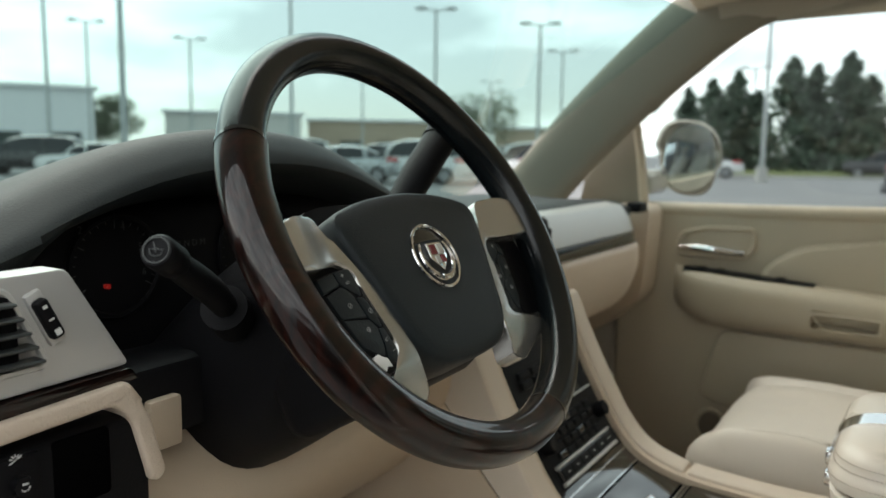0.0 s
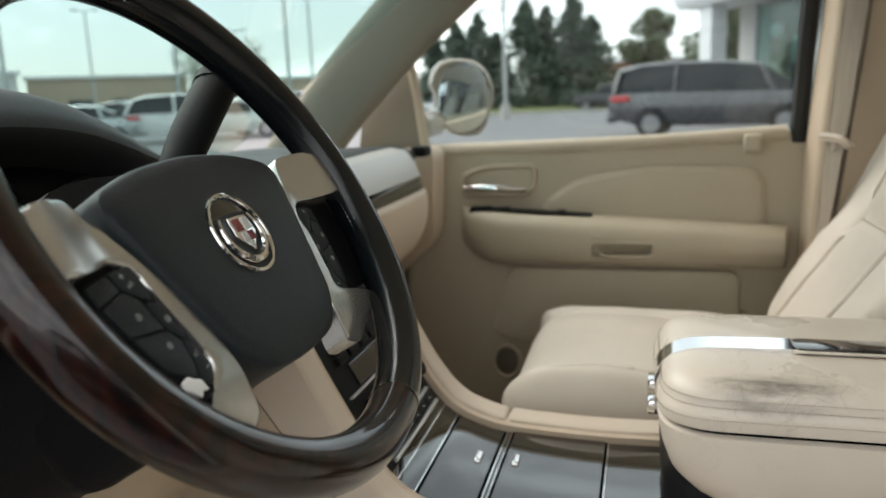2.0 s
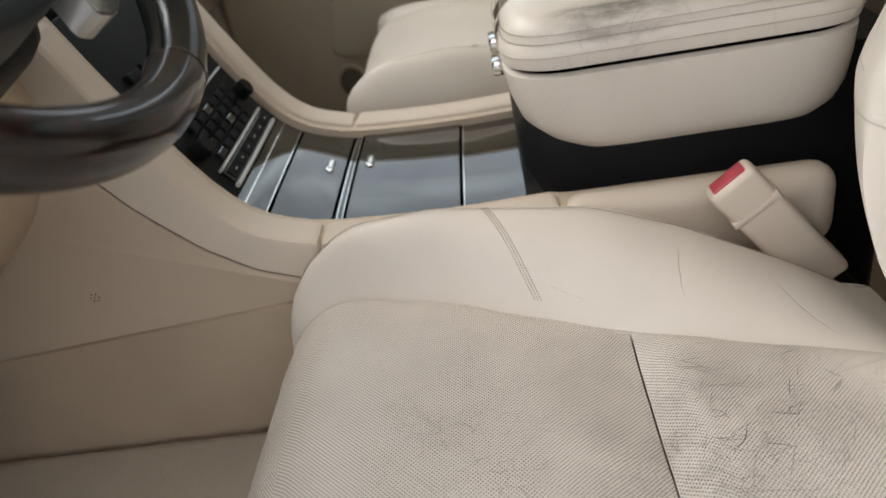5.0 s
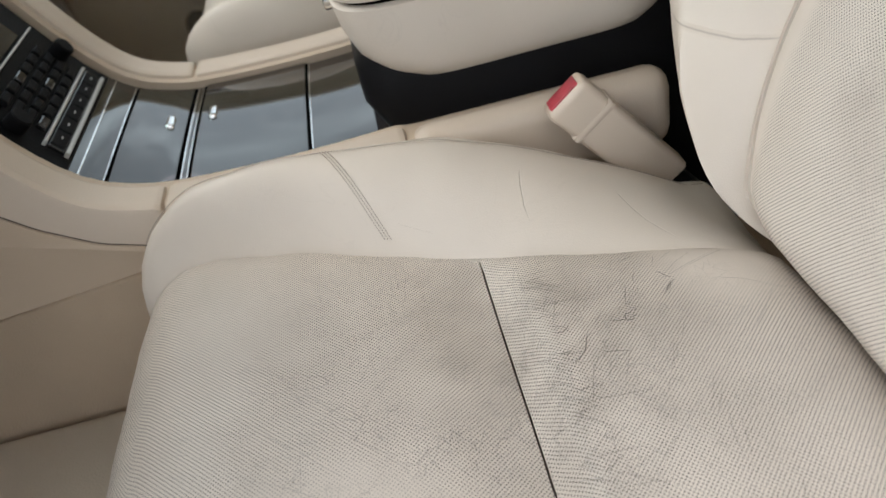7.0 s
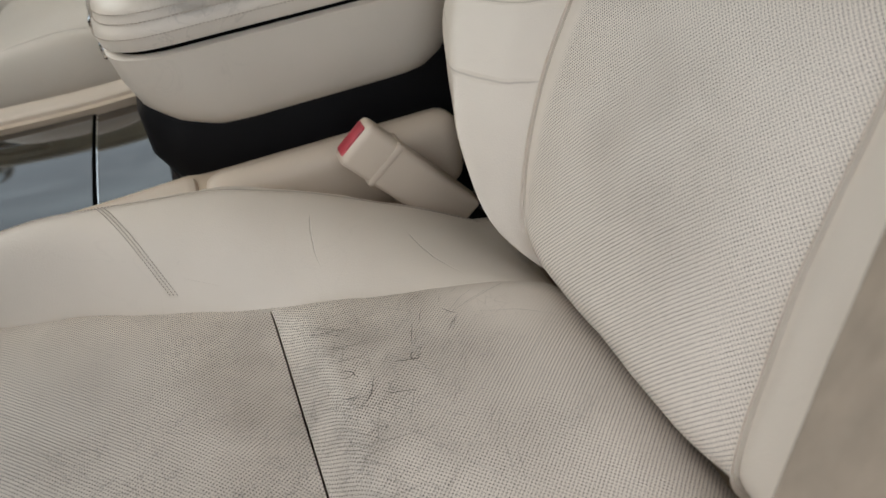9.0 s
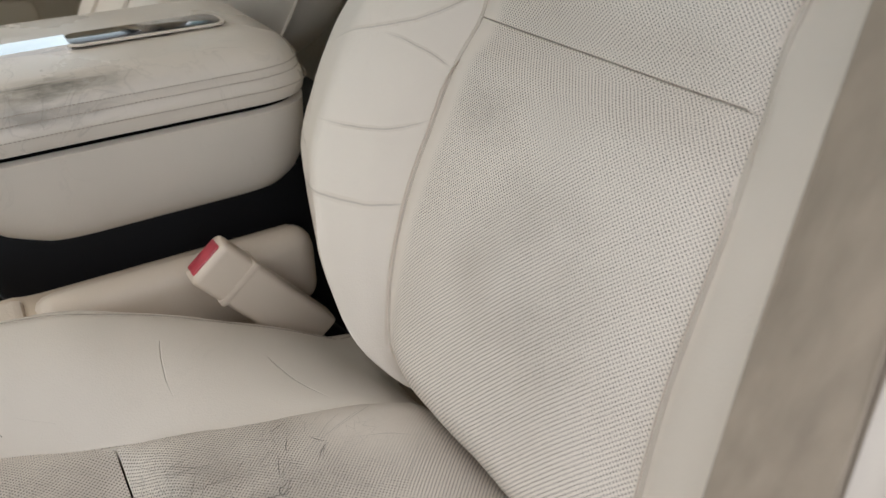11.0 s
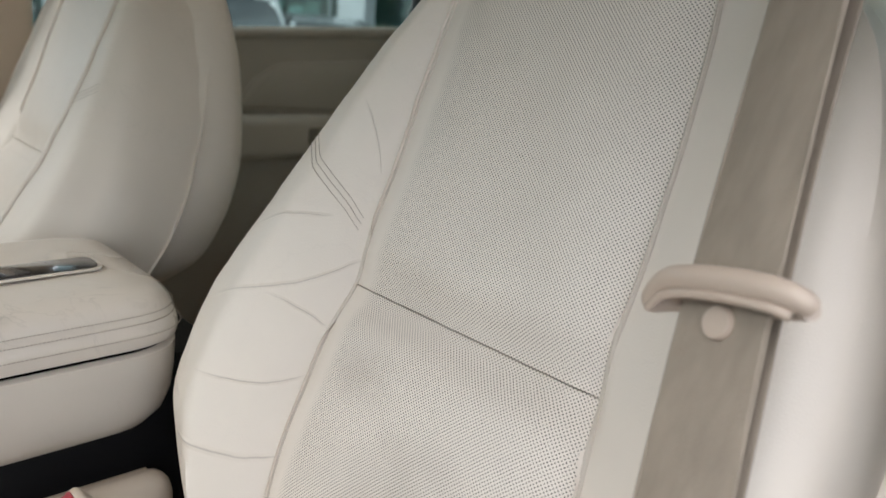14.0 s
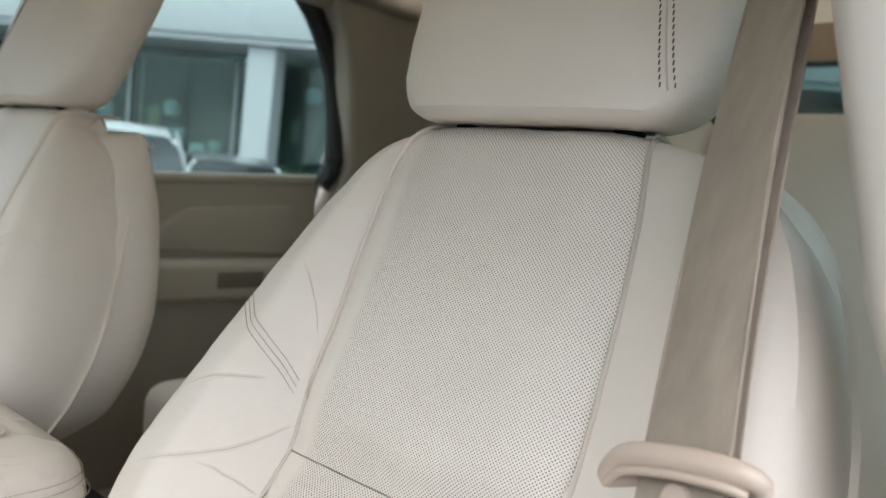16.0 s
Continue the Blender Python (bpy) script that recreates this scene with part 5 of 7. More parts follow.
    # bright patch where the lowest left key is worn through
    wp = [(-0.1050, -0.0738), (-0.0995, -0.0728), (-0.0965, -0.0752), (-0.0925, -0.0770), (-0.0912, -0.0832), (-0.0955, -0.0822), (-0.0985, -0.0848), (-0.1030, -0.0800), (-0.1066, -0.0779)]
    part("worn_key", slab(wp, 0.0012, WHEEL @ Matrix.Translation((0, 0, -0.0084)), 0.0004), M_WHITE, w, "key with its paint worn white")
    return w


steering_wheel()


# ---- dashboard ----
def face_of(y):
    """A frame on a plane across the car at y, facing the seats."""
    return Matrix(((1, 0, 0, 0), (0, 0, -1, y), (0, 1, 0, 0), (0, 0, 0, 1)))


def dashboard():
    d = thing("dashboard", (0.0, 0.7, 0.9), "charcoal topped dashboard with beige lower half and dark wood trim", "dashboard")
    # top skin with the instrument hood
    hood = smooth1([-0.80, -0.70, -0.62, -0.55, -0.45, -0.34, -0.25, -0.14, 0.0, 0.8], [1.315, 1.322, 1.352, 1.388, 1.412, 1.415, 1.392, 1.335, 1.312, 1.300])
    rows = []
    for x in span(-0.79, 0.70, 60):
        h = hood(x)
        bulge = max(0, h - 1.312)
        drop = 0.0 if x < 0.55 else 0.05 * ((x - 0.55) / 0.15) ** 2
        yf = 0.505 + 0.03 * (x > 0.62) * (x - 0.62) / 0.08
        cave = min(1, max(0, (x + 0.615) / 0.03)) * min(1, max(0, (-0.19 - x) / 0.03))
        prof = [(yf + 0.02 + 0.085 * cave, 1.255 - 0.05 * cave), (yf + 0.02 + 0.085 * cave, 1.275 + bulge * 0.55), (yf + 0.012 * cave, 1.290 + bulge * 0.80), (yf + 0.018, 1.300 + bulge * 0.98), (yf + 0.055, h), (yf + 0.14, h - 0.002 - bulge * 0.15), (yf + 0.26, 1.306 + bulge * 0.45), (yf + 0.40, 1.295 + bulge * 0.1), (1.06, 1.255), (1.06, 1.10), (yf + 0.10, 1.10)]
        rows.append([(x, y + drop * 0.3, z - drop) for y, z in [(q.y, q.z) for q in smooth_line([(0, p[0], p[1]) for p in prof], 40)]])
    part("top_pad", loft(rows), M_DASH, d, "charcoal dashboard top with domed instrument hood")
    # dark instrument recess
    part("instrument_panel", box(-0.592, -0.215, 0.565, 0.60, 1.16, 1.350, 0.02, 3), M_BLACK, d, "dark instrument panel under the hood")
    for x, r in ((-0.52, 0.042), (-0.36, 0.05), (-0.25, 0.036)):
        ring = [(x + r * math.cos(a), 0.562, 1.295 + r * math.sin(a)) for a in [k * math.tau / 32 for k in range(32)]]
        part("gauge_ring", tube(ring, 0.0028, 6, closed=True, up=(0, 1, 0)), M_BLACK, d)
        tk = bmesh.new()
        for k in range(21):
            a = radians(-30 + 12 * k)
            r0 = r - (0.010 if k % 5 == 0 else 0.006)
            tube([(x + r0 * math.cos(a), 0.5632, 1.295 + r0 * math.sin(a)), (x + (r - 0.003) * math.cos(a), 0.5632, 1.295 + (r - 0.003) * math.sin(a))], 0.0005, 4, bm=tk)
        part("gauge_ticks", tk, M_GREYPL, d)
    part("gear_display", writing("P R N D M", 0.0085, face_of(0.5628) @ Matrix.Translation((-0.446, 1.3075, 0))), M_GREYPL, d)
    part("warning_light", box(-0.5312, -0.5272, 0.559, 0.566, 1.2771, 1.2811, 0.001, 1), M_WARN, d, "small red warning light")
    part("column_bezel", box(-0.612, -0.16, 0.455, 0.52, 1.178, 1.238, 0.01, 2), M_BLACK, d, "black plastic bezel round the column")
    # silver outboard vent panel
    pl = round_poly([(-0.86, 1.3191), (-0.6486, 1.3232), (-0.6090, 1.2559), (-0.86, 1.2482)], 0.006)
    face = Matrix(((1, 0, 0, 0), (0, 0, -1, 0.425), (0, 1, 0, 0), (0, 0, 0, 1)))
    vent = part("vent_panel", slab(pl, 0.02, face @ Matrix.Translation((0, 0, -0.012)), 0.003), M_SILVER, d, "satin silver vent surround")
    part("vent_well", box(-0.80, -0.679, 0.412, 0.43, 1.2675, 1.3135, 0.006, 2), M_BLACK, vent)
    rim = [(x, 0.415, z) for x, z in round_poly([(-0.80, 1.2655), (-0.6634, 1.2685), (-0.6859, 1.3155), (-0.80, 1.3155)], 0.006)]
    part("vent_rim", tube(rim, 0.0022, 6, closed=True, up=(0, 1, 0)), M_SILVER, vent)
    for k in range(5):
        z = 1.2725 + k * 0.0086
        part("slat", box(-0.80, -0.6695 - k * 0.0036, 0.405, 0.420, z, z + 0.0022, 0.0008, 1), M_GREYPL, vent)
    for k in range(3):
        x = -0.700 - k * 0.026
        part("vane", box(x, x + 0.0015, 0.414, 0.428, 1.269, 1.312, 0.0004, 1), M_BLACK, vent)
    # sloping slot with its thumb wheel
    tilt = Matrix.Translation((-0.6640, 0.0, 1.2962)) @ pose(0, 0, 0, 0, -25, 0)
    part("wheel_slot", box(-0.0052, 0.0052, 0.4135, 0.420, -0.0175, 0.0175, 0.002, 2, m=tilt), M_SILVER, vent)
    part("thumb_wheel", box(-0.0042, 0.0042, 0.4085, 0.420, -0.0130, 0.0130, 0.0025, 3, m=tilt), M_BLACK, vent)
    for dz, hx, hz in ((-0.0085, 0.0018, 0.0018), (0.0, 0.0016, 0.0004), (0.0085, 0.0012, 0.0010)):
        part("legend", box(-hx, hx, 0.4079, 0.4086, dz - hz, dz + hz, 0, 1, m=tilt), M_WHITE, vent)
    ws = round_poly([(-0.86, 1.2465), (-0.6117, 1.2549), (-0.6051, 1.2465), (-0.86, 1.2333)], 0.003)
    part("wood_strip", slab(ws, 0.02, face @ Matrix.Translation((0, 0, -0.008)), 0.003), M_WOOD, d, "dark burl trim strip")
    fr = [(-0.86, 1.234), (-0.616, 1.248), (-0.606, 1.229), (-0.591, 1.181), (-0.596, 1.175), (-0.6035, 1.177), (-0.6155, 1.222), (-0.6275, 1.2345), (-0.86, 1.2215)]
    part("lower_frame", slab(round_poly(fr, 0.006), 0.03, face @ Matrix.Translation((0, 0, -0.012)), 0.005, 3), M_FRAME, d, "beige grained lower dash trim")
    part("switch_bezel", box(-0.86, -0.600, 0.412, 0.45, 1.13, 1.224, 0.006, 2), M_BLACK, d, "black switch panel")
    # flat matt black plate paints the shade inside the coin recess
    part("coin_pocket", box(-0.667, -0.6285, 0.4105, 0.42, 1.178, 1.2225, 0.004, 2), M_GAP, d)
    part("light_switch", box(-0.710, -0.673, 0.4095, 0.42, 1.180, 1.2215, 0.003, 2), M_BLACK, d)
    kn = bmesh.new()
    tube([(-0.6865, 0.411, 1.2055), (-0.6865, 0.404, 1.2055)], 0.0056, 16, bm=kn)
    part("dimmer_knob", kn, M_BLACK, d)
    lg = bmesh.new()
    for a in range(5):
        q = radians(20 + a * 35)
        tube([(-0.6885 + 0.0016 * math.cos(q), 0.4090, 1.2205 + 0.0016 * math.sin(q)), (-0.6885 + 0.0034 * math.cos(q), 0.4090, 1.2205 + 0.0034 * math.sin(q))], 0.0003, 4, bm=lg)
    tube([(-0.692, 0.4090, 1.2185), (-0.685, 0.4090, 1.2223)], 0.0003, 4, bm=lg)
    tube([(-0.6865 + 0.0024 * math.cos(a), 0.4034, 1.2055 + 0.0024 * math.sin(a)) for a in [radians(200 + 14 * k) for k in range(12)]], 0.0003, 4, bm=lg)
    tube([(-0.6880, 0.4034, 1.2072), (-0.6850, 0.4034, 1.2072)], 0.0005, 4, bm=lg)
    part("legend", lg, M_WHITE, d)
    # knee panel under the wheel, beige, sweeping down
    rows = []
    for x in span(-0.80, -0.14, 24):
        dip = 0.035 * math.exp(-((x + 0.43) / 0.12) ** 2)
        prof = [(0.50, 1.190), (0.458, 1.165 - dip), (0.452, 1.12 - dip), (0.49, 1.04), (0.56, 0.98), (0.64, 0.95), (0.70, 1.0), (0.66, 1.2)]
        rows.append([(x, q.y, q.z) for q in smooth_line([(0, a, b) for a, b in prof], 26)])
    part("knee_panel", loft(rows), M_TRIM, d, "smooth beige knee panel")
    # steering column shroud, stalks and shift lever
    rings = []
    for k, s in ((0.0, 0.9), (0.05, 1.0), (0.12, 1.05), (0.20, 1.0)):
        c = WC - W_N * (0.055 + k) + Vector((-0.005, 0.0, -0.010 - 0.10 * k))
        rings.append([c + Vector((0.085 * s * math.copysign(abs(math.cos(a)) ** 0.7, math.cos(a)), 0, 0)) + W_U * 0.076 * s * math.copysign(abs(math.sin(a)) ** 0.8, math.sin(a)) for a in [j * math.tau / 32 for j in range(32)]])
    part("column_shroud", loft(rings), M_BLACK, d, "black steering column shroud")
    part("stalk", tube(smooth_line([(-0.53, 0.412, 1.275), (-0.560, 0.392, 1.296), (-0.595, 0.370, 1.315), (-0.622, 0.354, 1.329)], 14), lambda t: 0.0078 + 0.0020 * math.sin(t * 3.1), 14), M_BLACK, d, "black stalk with white marks")
    sk = bmesh.new()
    tube([(-0.520, 0.420, 1.268), (-0.545, 0.402, 1.284)], 0.0165, 20, bm=sk)
    part("stalk_socket", sk, M_BLACK, d)
    en = bmesh.new()
    tube([(-0.619, 0.356, 1.328), (-0.622, 0.354, 1.3295), (-0.639, 0.344, 1.338), (-0.641, 0.343, 1.339)], lambda t: 0.0100 if 0.2 < t < 0.8 else 0.0085, 24, bm=en)
    kb = part("stalk_knob", en, M_BLACK, d)
    kd = Vector((-0.0195, -0.0115, 0.0105)).normalized()
    kx = kd.cross(Vector((0, 0, 1))).normalized() * -1
    ku = kd.cross(kx) * -1
    kc = Vector((-0.641, 0.343, 1.339)) + kd * 0.0006
    rg = [kc + kx * 0.0072 * math.cos(a) + ku * 0.0072 * math.sin(a) for a in [j * math.tau / 28 for j in range(28)]]
    part("knob_ring", tube(rg, 0.0005, 6, closed=True, up=kd), M_GREYPL, kb)
    ic = bmesh.new()
    glyph = ((-0.005, -0.001), (-0.0035, 0.0035), (0.0, 0.0045), (0.0035, 0.0035), (0.005, -0.001), (0.002, -0.0005), (0.0, -0.0012), (-0.002, -0.0005))
    tube([kc + kx * x * 0.8 + ku * y * 0.8 for x, y in glyph], 0.0004, 5, closed=True, up=kd, bm=ic)
    tube([kc + ku * -0.0045 + kx * -0.002, kc + ku * 0.001], 0.0004, 5, bm=ic)
    part("legend", ic, M_GREYPL, kb)
    part("panel_step", box(-0.574, -0.546, 0.448, 0.49, 1.175, 1.2135, 0.003, 2), M_TRIM, d, "beige knee panel corner")
    for txt, x, z in (("4", -0.515, 1.328), ("5", -0.499, 1.310), ("6", -0.496, 1.288), ("2", -0.553, 1.328)):
        part("gauge_number", writing(txt, 0.009, face @ Matrix.Translation((x, z, -0.134))), M_GREYPL, d)
    lev = smooth_line([(-0.34, 0.435, 1.30), (-0.305, 0.43, 1.335), (-0.272, 0.425, 1.375), (-0.238, 0.42, 1.412)], 14)
    part("shift_lever", tube(lev, lambda t: 0.013 + 0.007 * min(1, t * 1.6), 14, flat=0.75), M_BLACK, d, "black column shift lever")
    part("lever_ring", tube([lev[-1] + Vector((-0.006, 0, -0.006)), lev[-1] + Vector((0.001, 0, 0.001))], 0.0212, 14, flat=0.75), M_BLACK, d)
    # passenger side: silver panel, burl strip and padded beige bin lid
    rows, strip, low = [], [], []
    for x in span(0.13, 0.70, 30):
        e = max(0, (x - 0.52) / 0.155) ** 2
        rows.append([(x, y + 0.06 * e, z) for y, z in ((0.53, 1.302 - 0.03 * e), (0.505, 1.296 - 0.03 * e), (0.492, 1.275 - 0.018 * e), (0.482, 1.245 - 0.004 * e), (0.53, 1.245 - 0.004 * e))])
        strip.append([(x, y + 0.06 * e, z) for y, z in ((0.53, 1.243), (0.4805, 1.243), (0.4775, 1.235), (0.4755, 1.224), (0.53, 1.224))])
        pr = [(0.54, 1.222), (0.478, 1.222), (0.468, 1.200), (0.470, 1.165), (0.485, 1.125), (0.505, 1.098), (0.535, 1.080), (0.60, 1.075), (0.60, 1.2)]
        low.append([(x, q.y + 0.065 * e, q.z) for q in smooth_line([(0, a, b) for a, b in pr], 30)])
    part("passenger_panel", loft(rows), M_SILVER, d, "satin silver passenger dash panel")
    part("passenger_strip", loft(strip), M_WOOD_TRAY, d, "glossy dark trim strip")
    part("bin_lid", loft(low), M_FRAME, d, "padded beige glovebox cover")
    part("side_vent", box(0.615, 0.665, 0.49, 0.52, 1.276, 1.296, 0.004, 2), M_BLACK, d)
    # centre: screen, vents and the tall dark panel
    part("centre_panel", box(-0.125, 0.125, 0.462, 0.53, 1.17, 1.302, 0.012, 3, m=Matrix.Identity(4)), M_BLACK, d, "black centre panel")
    part("screen", box(-0.10, 0.10, 0.4585, 0.47, 1.195, 1.285, 0.004, 2), M_GLOSSBLACK, d, "dark navigation screen")
    for sx in (-1, 1):
        part("centre_vent", box(*sorted((sx * 0.105, sx * 0.122)), 0.458, 0.47, 1.20, 1.285, 0.003, 2), M_BLACK, d)
    # lower cowl to close the footwells
    part("lower_cowl", box(-0.78, 0.76, 0.66, 0.90, 0.92, 1.24, 0.03, 3), M_BLACK, d)
    part("end_cap", yz_slab(round_poly([(0.50, 1.09), (0.49, 1.29), (1.0, 1.26), (1.0, 1.0), (0.6, 1.0)], 0.03), 0.68, 0.78, 0.006), M_TRIM, d)
    return d


M_GREYPL = mat("grey_plastic", (0.045, 0.05, 0.05), 0.4)
M_WARN = glow("red_warning_lamp", (0.5, 0.02, 0.015), 0.06)
dashboard()


# ---- centre console ----
TRAY = smooth_line([(0, 0.02, 0.946), (0, 0.12, 0.944), (0, 0.225, 0.948), (0, 0.275, 0.956), (0, 0.318, 0.975), (0, 0.352, 1.012), (0, 0.385, 1.068), (0, 0.415, 1.125), (0, 0.445, 1.19)], 60)
TARC = np.concatenate([[0], np.cumsum([(b - a).length for a, b in zip(TRAY, TRAY[1:])])])


def tray_at(s):
    """Point, tangent and normal of the tray line, s metres from its rear end."""
    y, z = float(np.interp(s, TARC, [p.y for p in TRAY])), float(np.interp(s, TARC, [p.z for p in TRAY]))
    y2, z2 = float(np.interp(s + 0.004, TARC, [p.y for p in TRAY])), float(np.interp(s + 0.004, TARC, [p.z for p in TRAY]))
    if s + 0.004 > TARC[-1]:
        y, z, y2, z2 = TRAY[-2].y, TRAY[-2].z, TRAY[-1].y, TRAY[-1].z
    t = Vector((0, y2 - y, z2 - z)).normalized()
    n = Vector((0, -t.z, t.y))
    return Vector((0, float(np.interp(s, TARC, [p.y for p in TRAY])), float(np.interp(s, TARC, [p.z for p in TRAY])))), t, n


def s_of_y(y):
    return float(np.interp(y, [p.y for p in TRAY], TARC))


def tray_plate(s0, s1, x0, x1, low, high, bevel=0.003, n=14, crown=0.003):
    """A plate that follows the tray line from s0 to s1, between x0 and x1, its top high above the line."""
    rings = []
    k = bevel
    e = min(k, (s1 - s0) * 0.3)
    steps = [(s0, -1.0), (s0 + e * 0.3, -0.3), (s0 + e, 0.0)] + [(q, 0.0) for q in span(s0 + e * 1.15, s1 - e * 1.15, n)] + [(s1 - e, 0.0), (s1 - e * 0.3, -0.3), (s1, -1.0)]
    for s, dh in steps:
        p, t, nn = tray_at(s)
        h = high + dh * k
        a, b = x0, x1
        q = [(a, low), (a, h - k), (a + k * 0.3, h - k * 0.3), (a + k, h)] + [(x, h) for x in span(a + k * 1.15, b - k * 1.15, 9)] + [(b - k, h), (b - k * 0.3, h - k * 0.3), (b, h - k), (b, low)]
        rings.append([p + Vector((x, 0, 0)) + nn * (h2 - crown * (x / 0.11) ** 2) for x, h2 in q])
    return loft(rings)


def console():
    c = thing("centre_console", (0.0, 0.2, 0.60), "beige centre console with glossy dark wood tray and lids", "car console")
    # body sides and rails
    for sx, nm in ((-1, "near"), (1, "far")):
        low = [(0.0, 0.60), (0.70, 0.60), (0.66, 0.95), (0.52, 1.13)]
        s0 = s_of_y(0.02)
        up = []
        for s in span(TARC[-1] - 0.001, 0.0, 26):
            p, t, n = tray_at(s)
            q = p + n * 0.006
            up.append((q.y, q.z))
        part("side_panel", yz_slab(low + up + [(-0.215, 0.950), (-0.23, 0.60)], sx * 0.112, sx * 0.158, 0.010, 3), M_TRIM, c, "smooth beige console side")
        for s0, s1 in ((0.0, s_of_y(0.2485)), (s_of_y(0.2500), TARC[-1] - 0.002)):
            a, b = sorted((sx * 0.122, sx * 0.166))
            part("rail", tray_plate(s0, s1, a, b, -0.080 if s0 > 0 else -0.035, 0.012, 0.007, 30, crown=0), M_RAIL, c, "beige padded console rail")
        part("rear_rail", box(*sorted((sx * 0.122, sx * 0.164)), -0.228, 0.018, 0.88, 0.960, 0.020, 4), M_RAIL, c)
    # kick panel, under the dash beside the driver's feet
    edge = [(0.235, 0.908), (0.259, 0.921), (0.314, 0.942), (0.356, 0.972), (0.385, 1.001), (0.409, 1.027), (0.46, 1.10)]
    foot = [(0.72, 1.10), (0.72, 0.866), (0.483, 0.886)]
    part("panel_gap", yz_slab(round_poly([(y - 0.0007, z + 0.0007) for y, z in edge] + foot, 0.01), -0.150, -0.1668, 0.0004), M_SEAM, c)
    part("kick_panel", yz_slab(round_poly(edge + foot, 0.01), -0.150, -0.1690, 0.0025), M_TRIM, c, "beige kick panel with a small round grille")
    gr = bmesh.new()
    for k in range(7):
        y, z = 0.479 + 0.0042 * math.cos(k * 1.047) * (k < 6), 0.938 + 0.0042 * math.sin(k * 1.047) * (k < 6)
        box(-0.1696, -0.1684, y - 0.0006, y + 0.0006, z - 0.0006, z + 0.0006, 0, bm=gr)
    part("grille_holes", gr, M_BLACK, c)
    part("carpet_skirt", yz_slab([(-0.05, 0.60), (-0.05, 0.900), (0.273, 0.904), (0.483, 0.888), (0.74, 0.866), (0.74, 0.60)], -0.150, -0.1735, 0.003), M_CARPET, c, "tan carpet along the console foot")
    # dark tray bed and lids
    part("tray_bed", tray_plate(0.0, TARC[-1] - 0.004, -0.123, 0.123, -0.03, 0.0, 0.002, 40), M_WOOD_TRAY, c, "glossy dark burl tray")
    for nm, ya, yb, xa, xb in (("rear_lid", 0.116, 0.2335, -0.104, 0.112), ("front_lid", 0.2475, 0.3065, -0.104, 0.103)):
        g = 0.0036
        e = g + 0.0013
        lid = part(nm, tray_plate(s_of_y(ya), s_of_y(yb), xa, xb, -0.004, 0.0028, 0.0008, 18), M_WOOD_TRAY, c, "glossy dark burl lid")
        part("lid_gap", tray_plate(s_of_y(ya) - g, s_of_y(yb) + g, xa - g, xb + g, -0.004, 0.0014, 0.0004, 24), M_GAP, lid)
        # chrome plate added to draw the bright highlight along the lid's edge
        part("lid_edge_highlight", tray_plate(s_of_y(ya) - e, s_of_y(yb) + e, xa - e, xb + e, -0.004, 0.0010, 0.0006, 24), M_CHROME, lid, "thin chrome line standing for the lid edge highlight")
    for y, w, h in ((0.3280, 0.0008, 0.0022),):
        part("bright_strip", tray_plate(s_of_y(y) - w, s_of_y(y) + w, -0.108, 0.110, -0.002, h, 0.0004, 4), M_CHROME, c)
    for x, y in ((0.0156, 0.2645), (0.026, 0.2195)):
        s = s_of_y(y)
        part("lid_button", tray_plate(s - 0.0045, s + 0.0045, x - 0.0125, x + 0.0125, 0.001, 0.0066, 0.0028, 8), M_CHROME, c, "small chrome push button")
    # control stack on the slope
    s0, s1 = s_of_y(0.334), TARC[-1] - 0.006
    part("stack_panel", tray_plate(s0, s1, -0.106, 0.106, -0.004, 0.003, 0.002, 30), M_BLACK, c, "black control panel")
    part("bright_strip", tray_plate(s_of_y(0.3365), s_of_y(0.3395), -0.086, 0.086, 0.001, 0.0085, 0.001, 4), M_SILVER, c)
    part("key_bar", tray_plate(s_of_y(0.3400), s_of_y(0.3495), -0.084, 0.084, 0.001, 0.0065, 0.001, 5), M_GLOSSBLACK, c)
    for col in range(6):
        x = -0.0675 + col * 0.027
        k = part("key", tray_plate(s_of_y(0.3405), s_of_y(0.3490), x - 0.0128, x + 0.0128, 0.004, 0.0078, 0.0010, 4), M_BLACK, c)
        p, t, n = tray_at(s_of_y(0.3447))
        lg = bmesh.new()
        box(-0.0022, 0.0022, -0.0006, 0.0006, 0, 0.0003, 0, bm=lg, m=Matrix(((1, 0, 0, x), (0, t.y, n.y, p.y + n.y * 0.0079), (0, t.z, n.z, p.z + n.z * 0.0079), (0, 0, 0, 1))))
        part("legend", lg, M_WHITE, k)
    part("bright_strip", tray_plate(s_of_y(0.3505), s_of_y(0.3525), -0.084, 0.084, 0.001, 0.0090, 0.001, 4), M_SILVER, c)
    for x, y in ((0.084, 0.3668), (-0.084, 0.3668)):
        p, t, n = tray_at(s_of_y(y))
        k = bmesh.new()
        tube([p + Vector((x, 0, 0)) + n * 0.002, p + Vector((x, 0, 0)) + n * 0.016, p + Vector((x, 0, 0)) + n * 0.0175], lambda q: 0.0105 if q < 0.9 else 0.009, 18, bm=k)
        part("knob", k, M_BLACK, c)
    for row in range(4):
        for col in range(6):
            s = s_of_y(0.3565) + row * 0.0125
            x = -0.0563 + col * 0.0225
            part("key", tray_plate(s - 0.0045, s + 0.0045, x - 0.009, x + 0.009, 0.001, 0.0085, 0.0018, 3), M_BLACK if (row * 5 + col * 3) % 7 else M_GLOSSBLACK, c)
    sd = s_of_y(0.3565) + 0.054
    part("bright_strip", tray_plate(sd, sd + 0.0022, -0.09, 0.09, 0.001, 0.0085, 0.001, 4), M_SILVER, c)
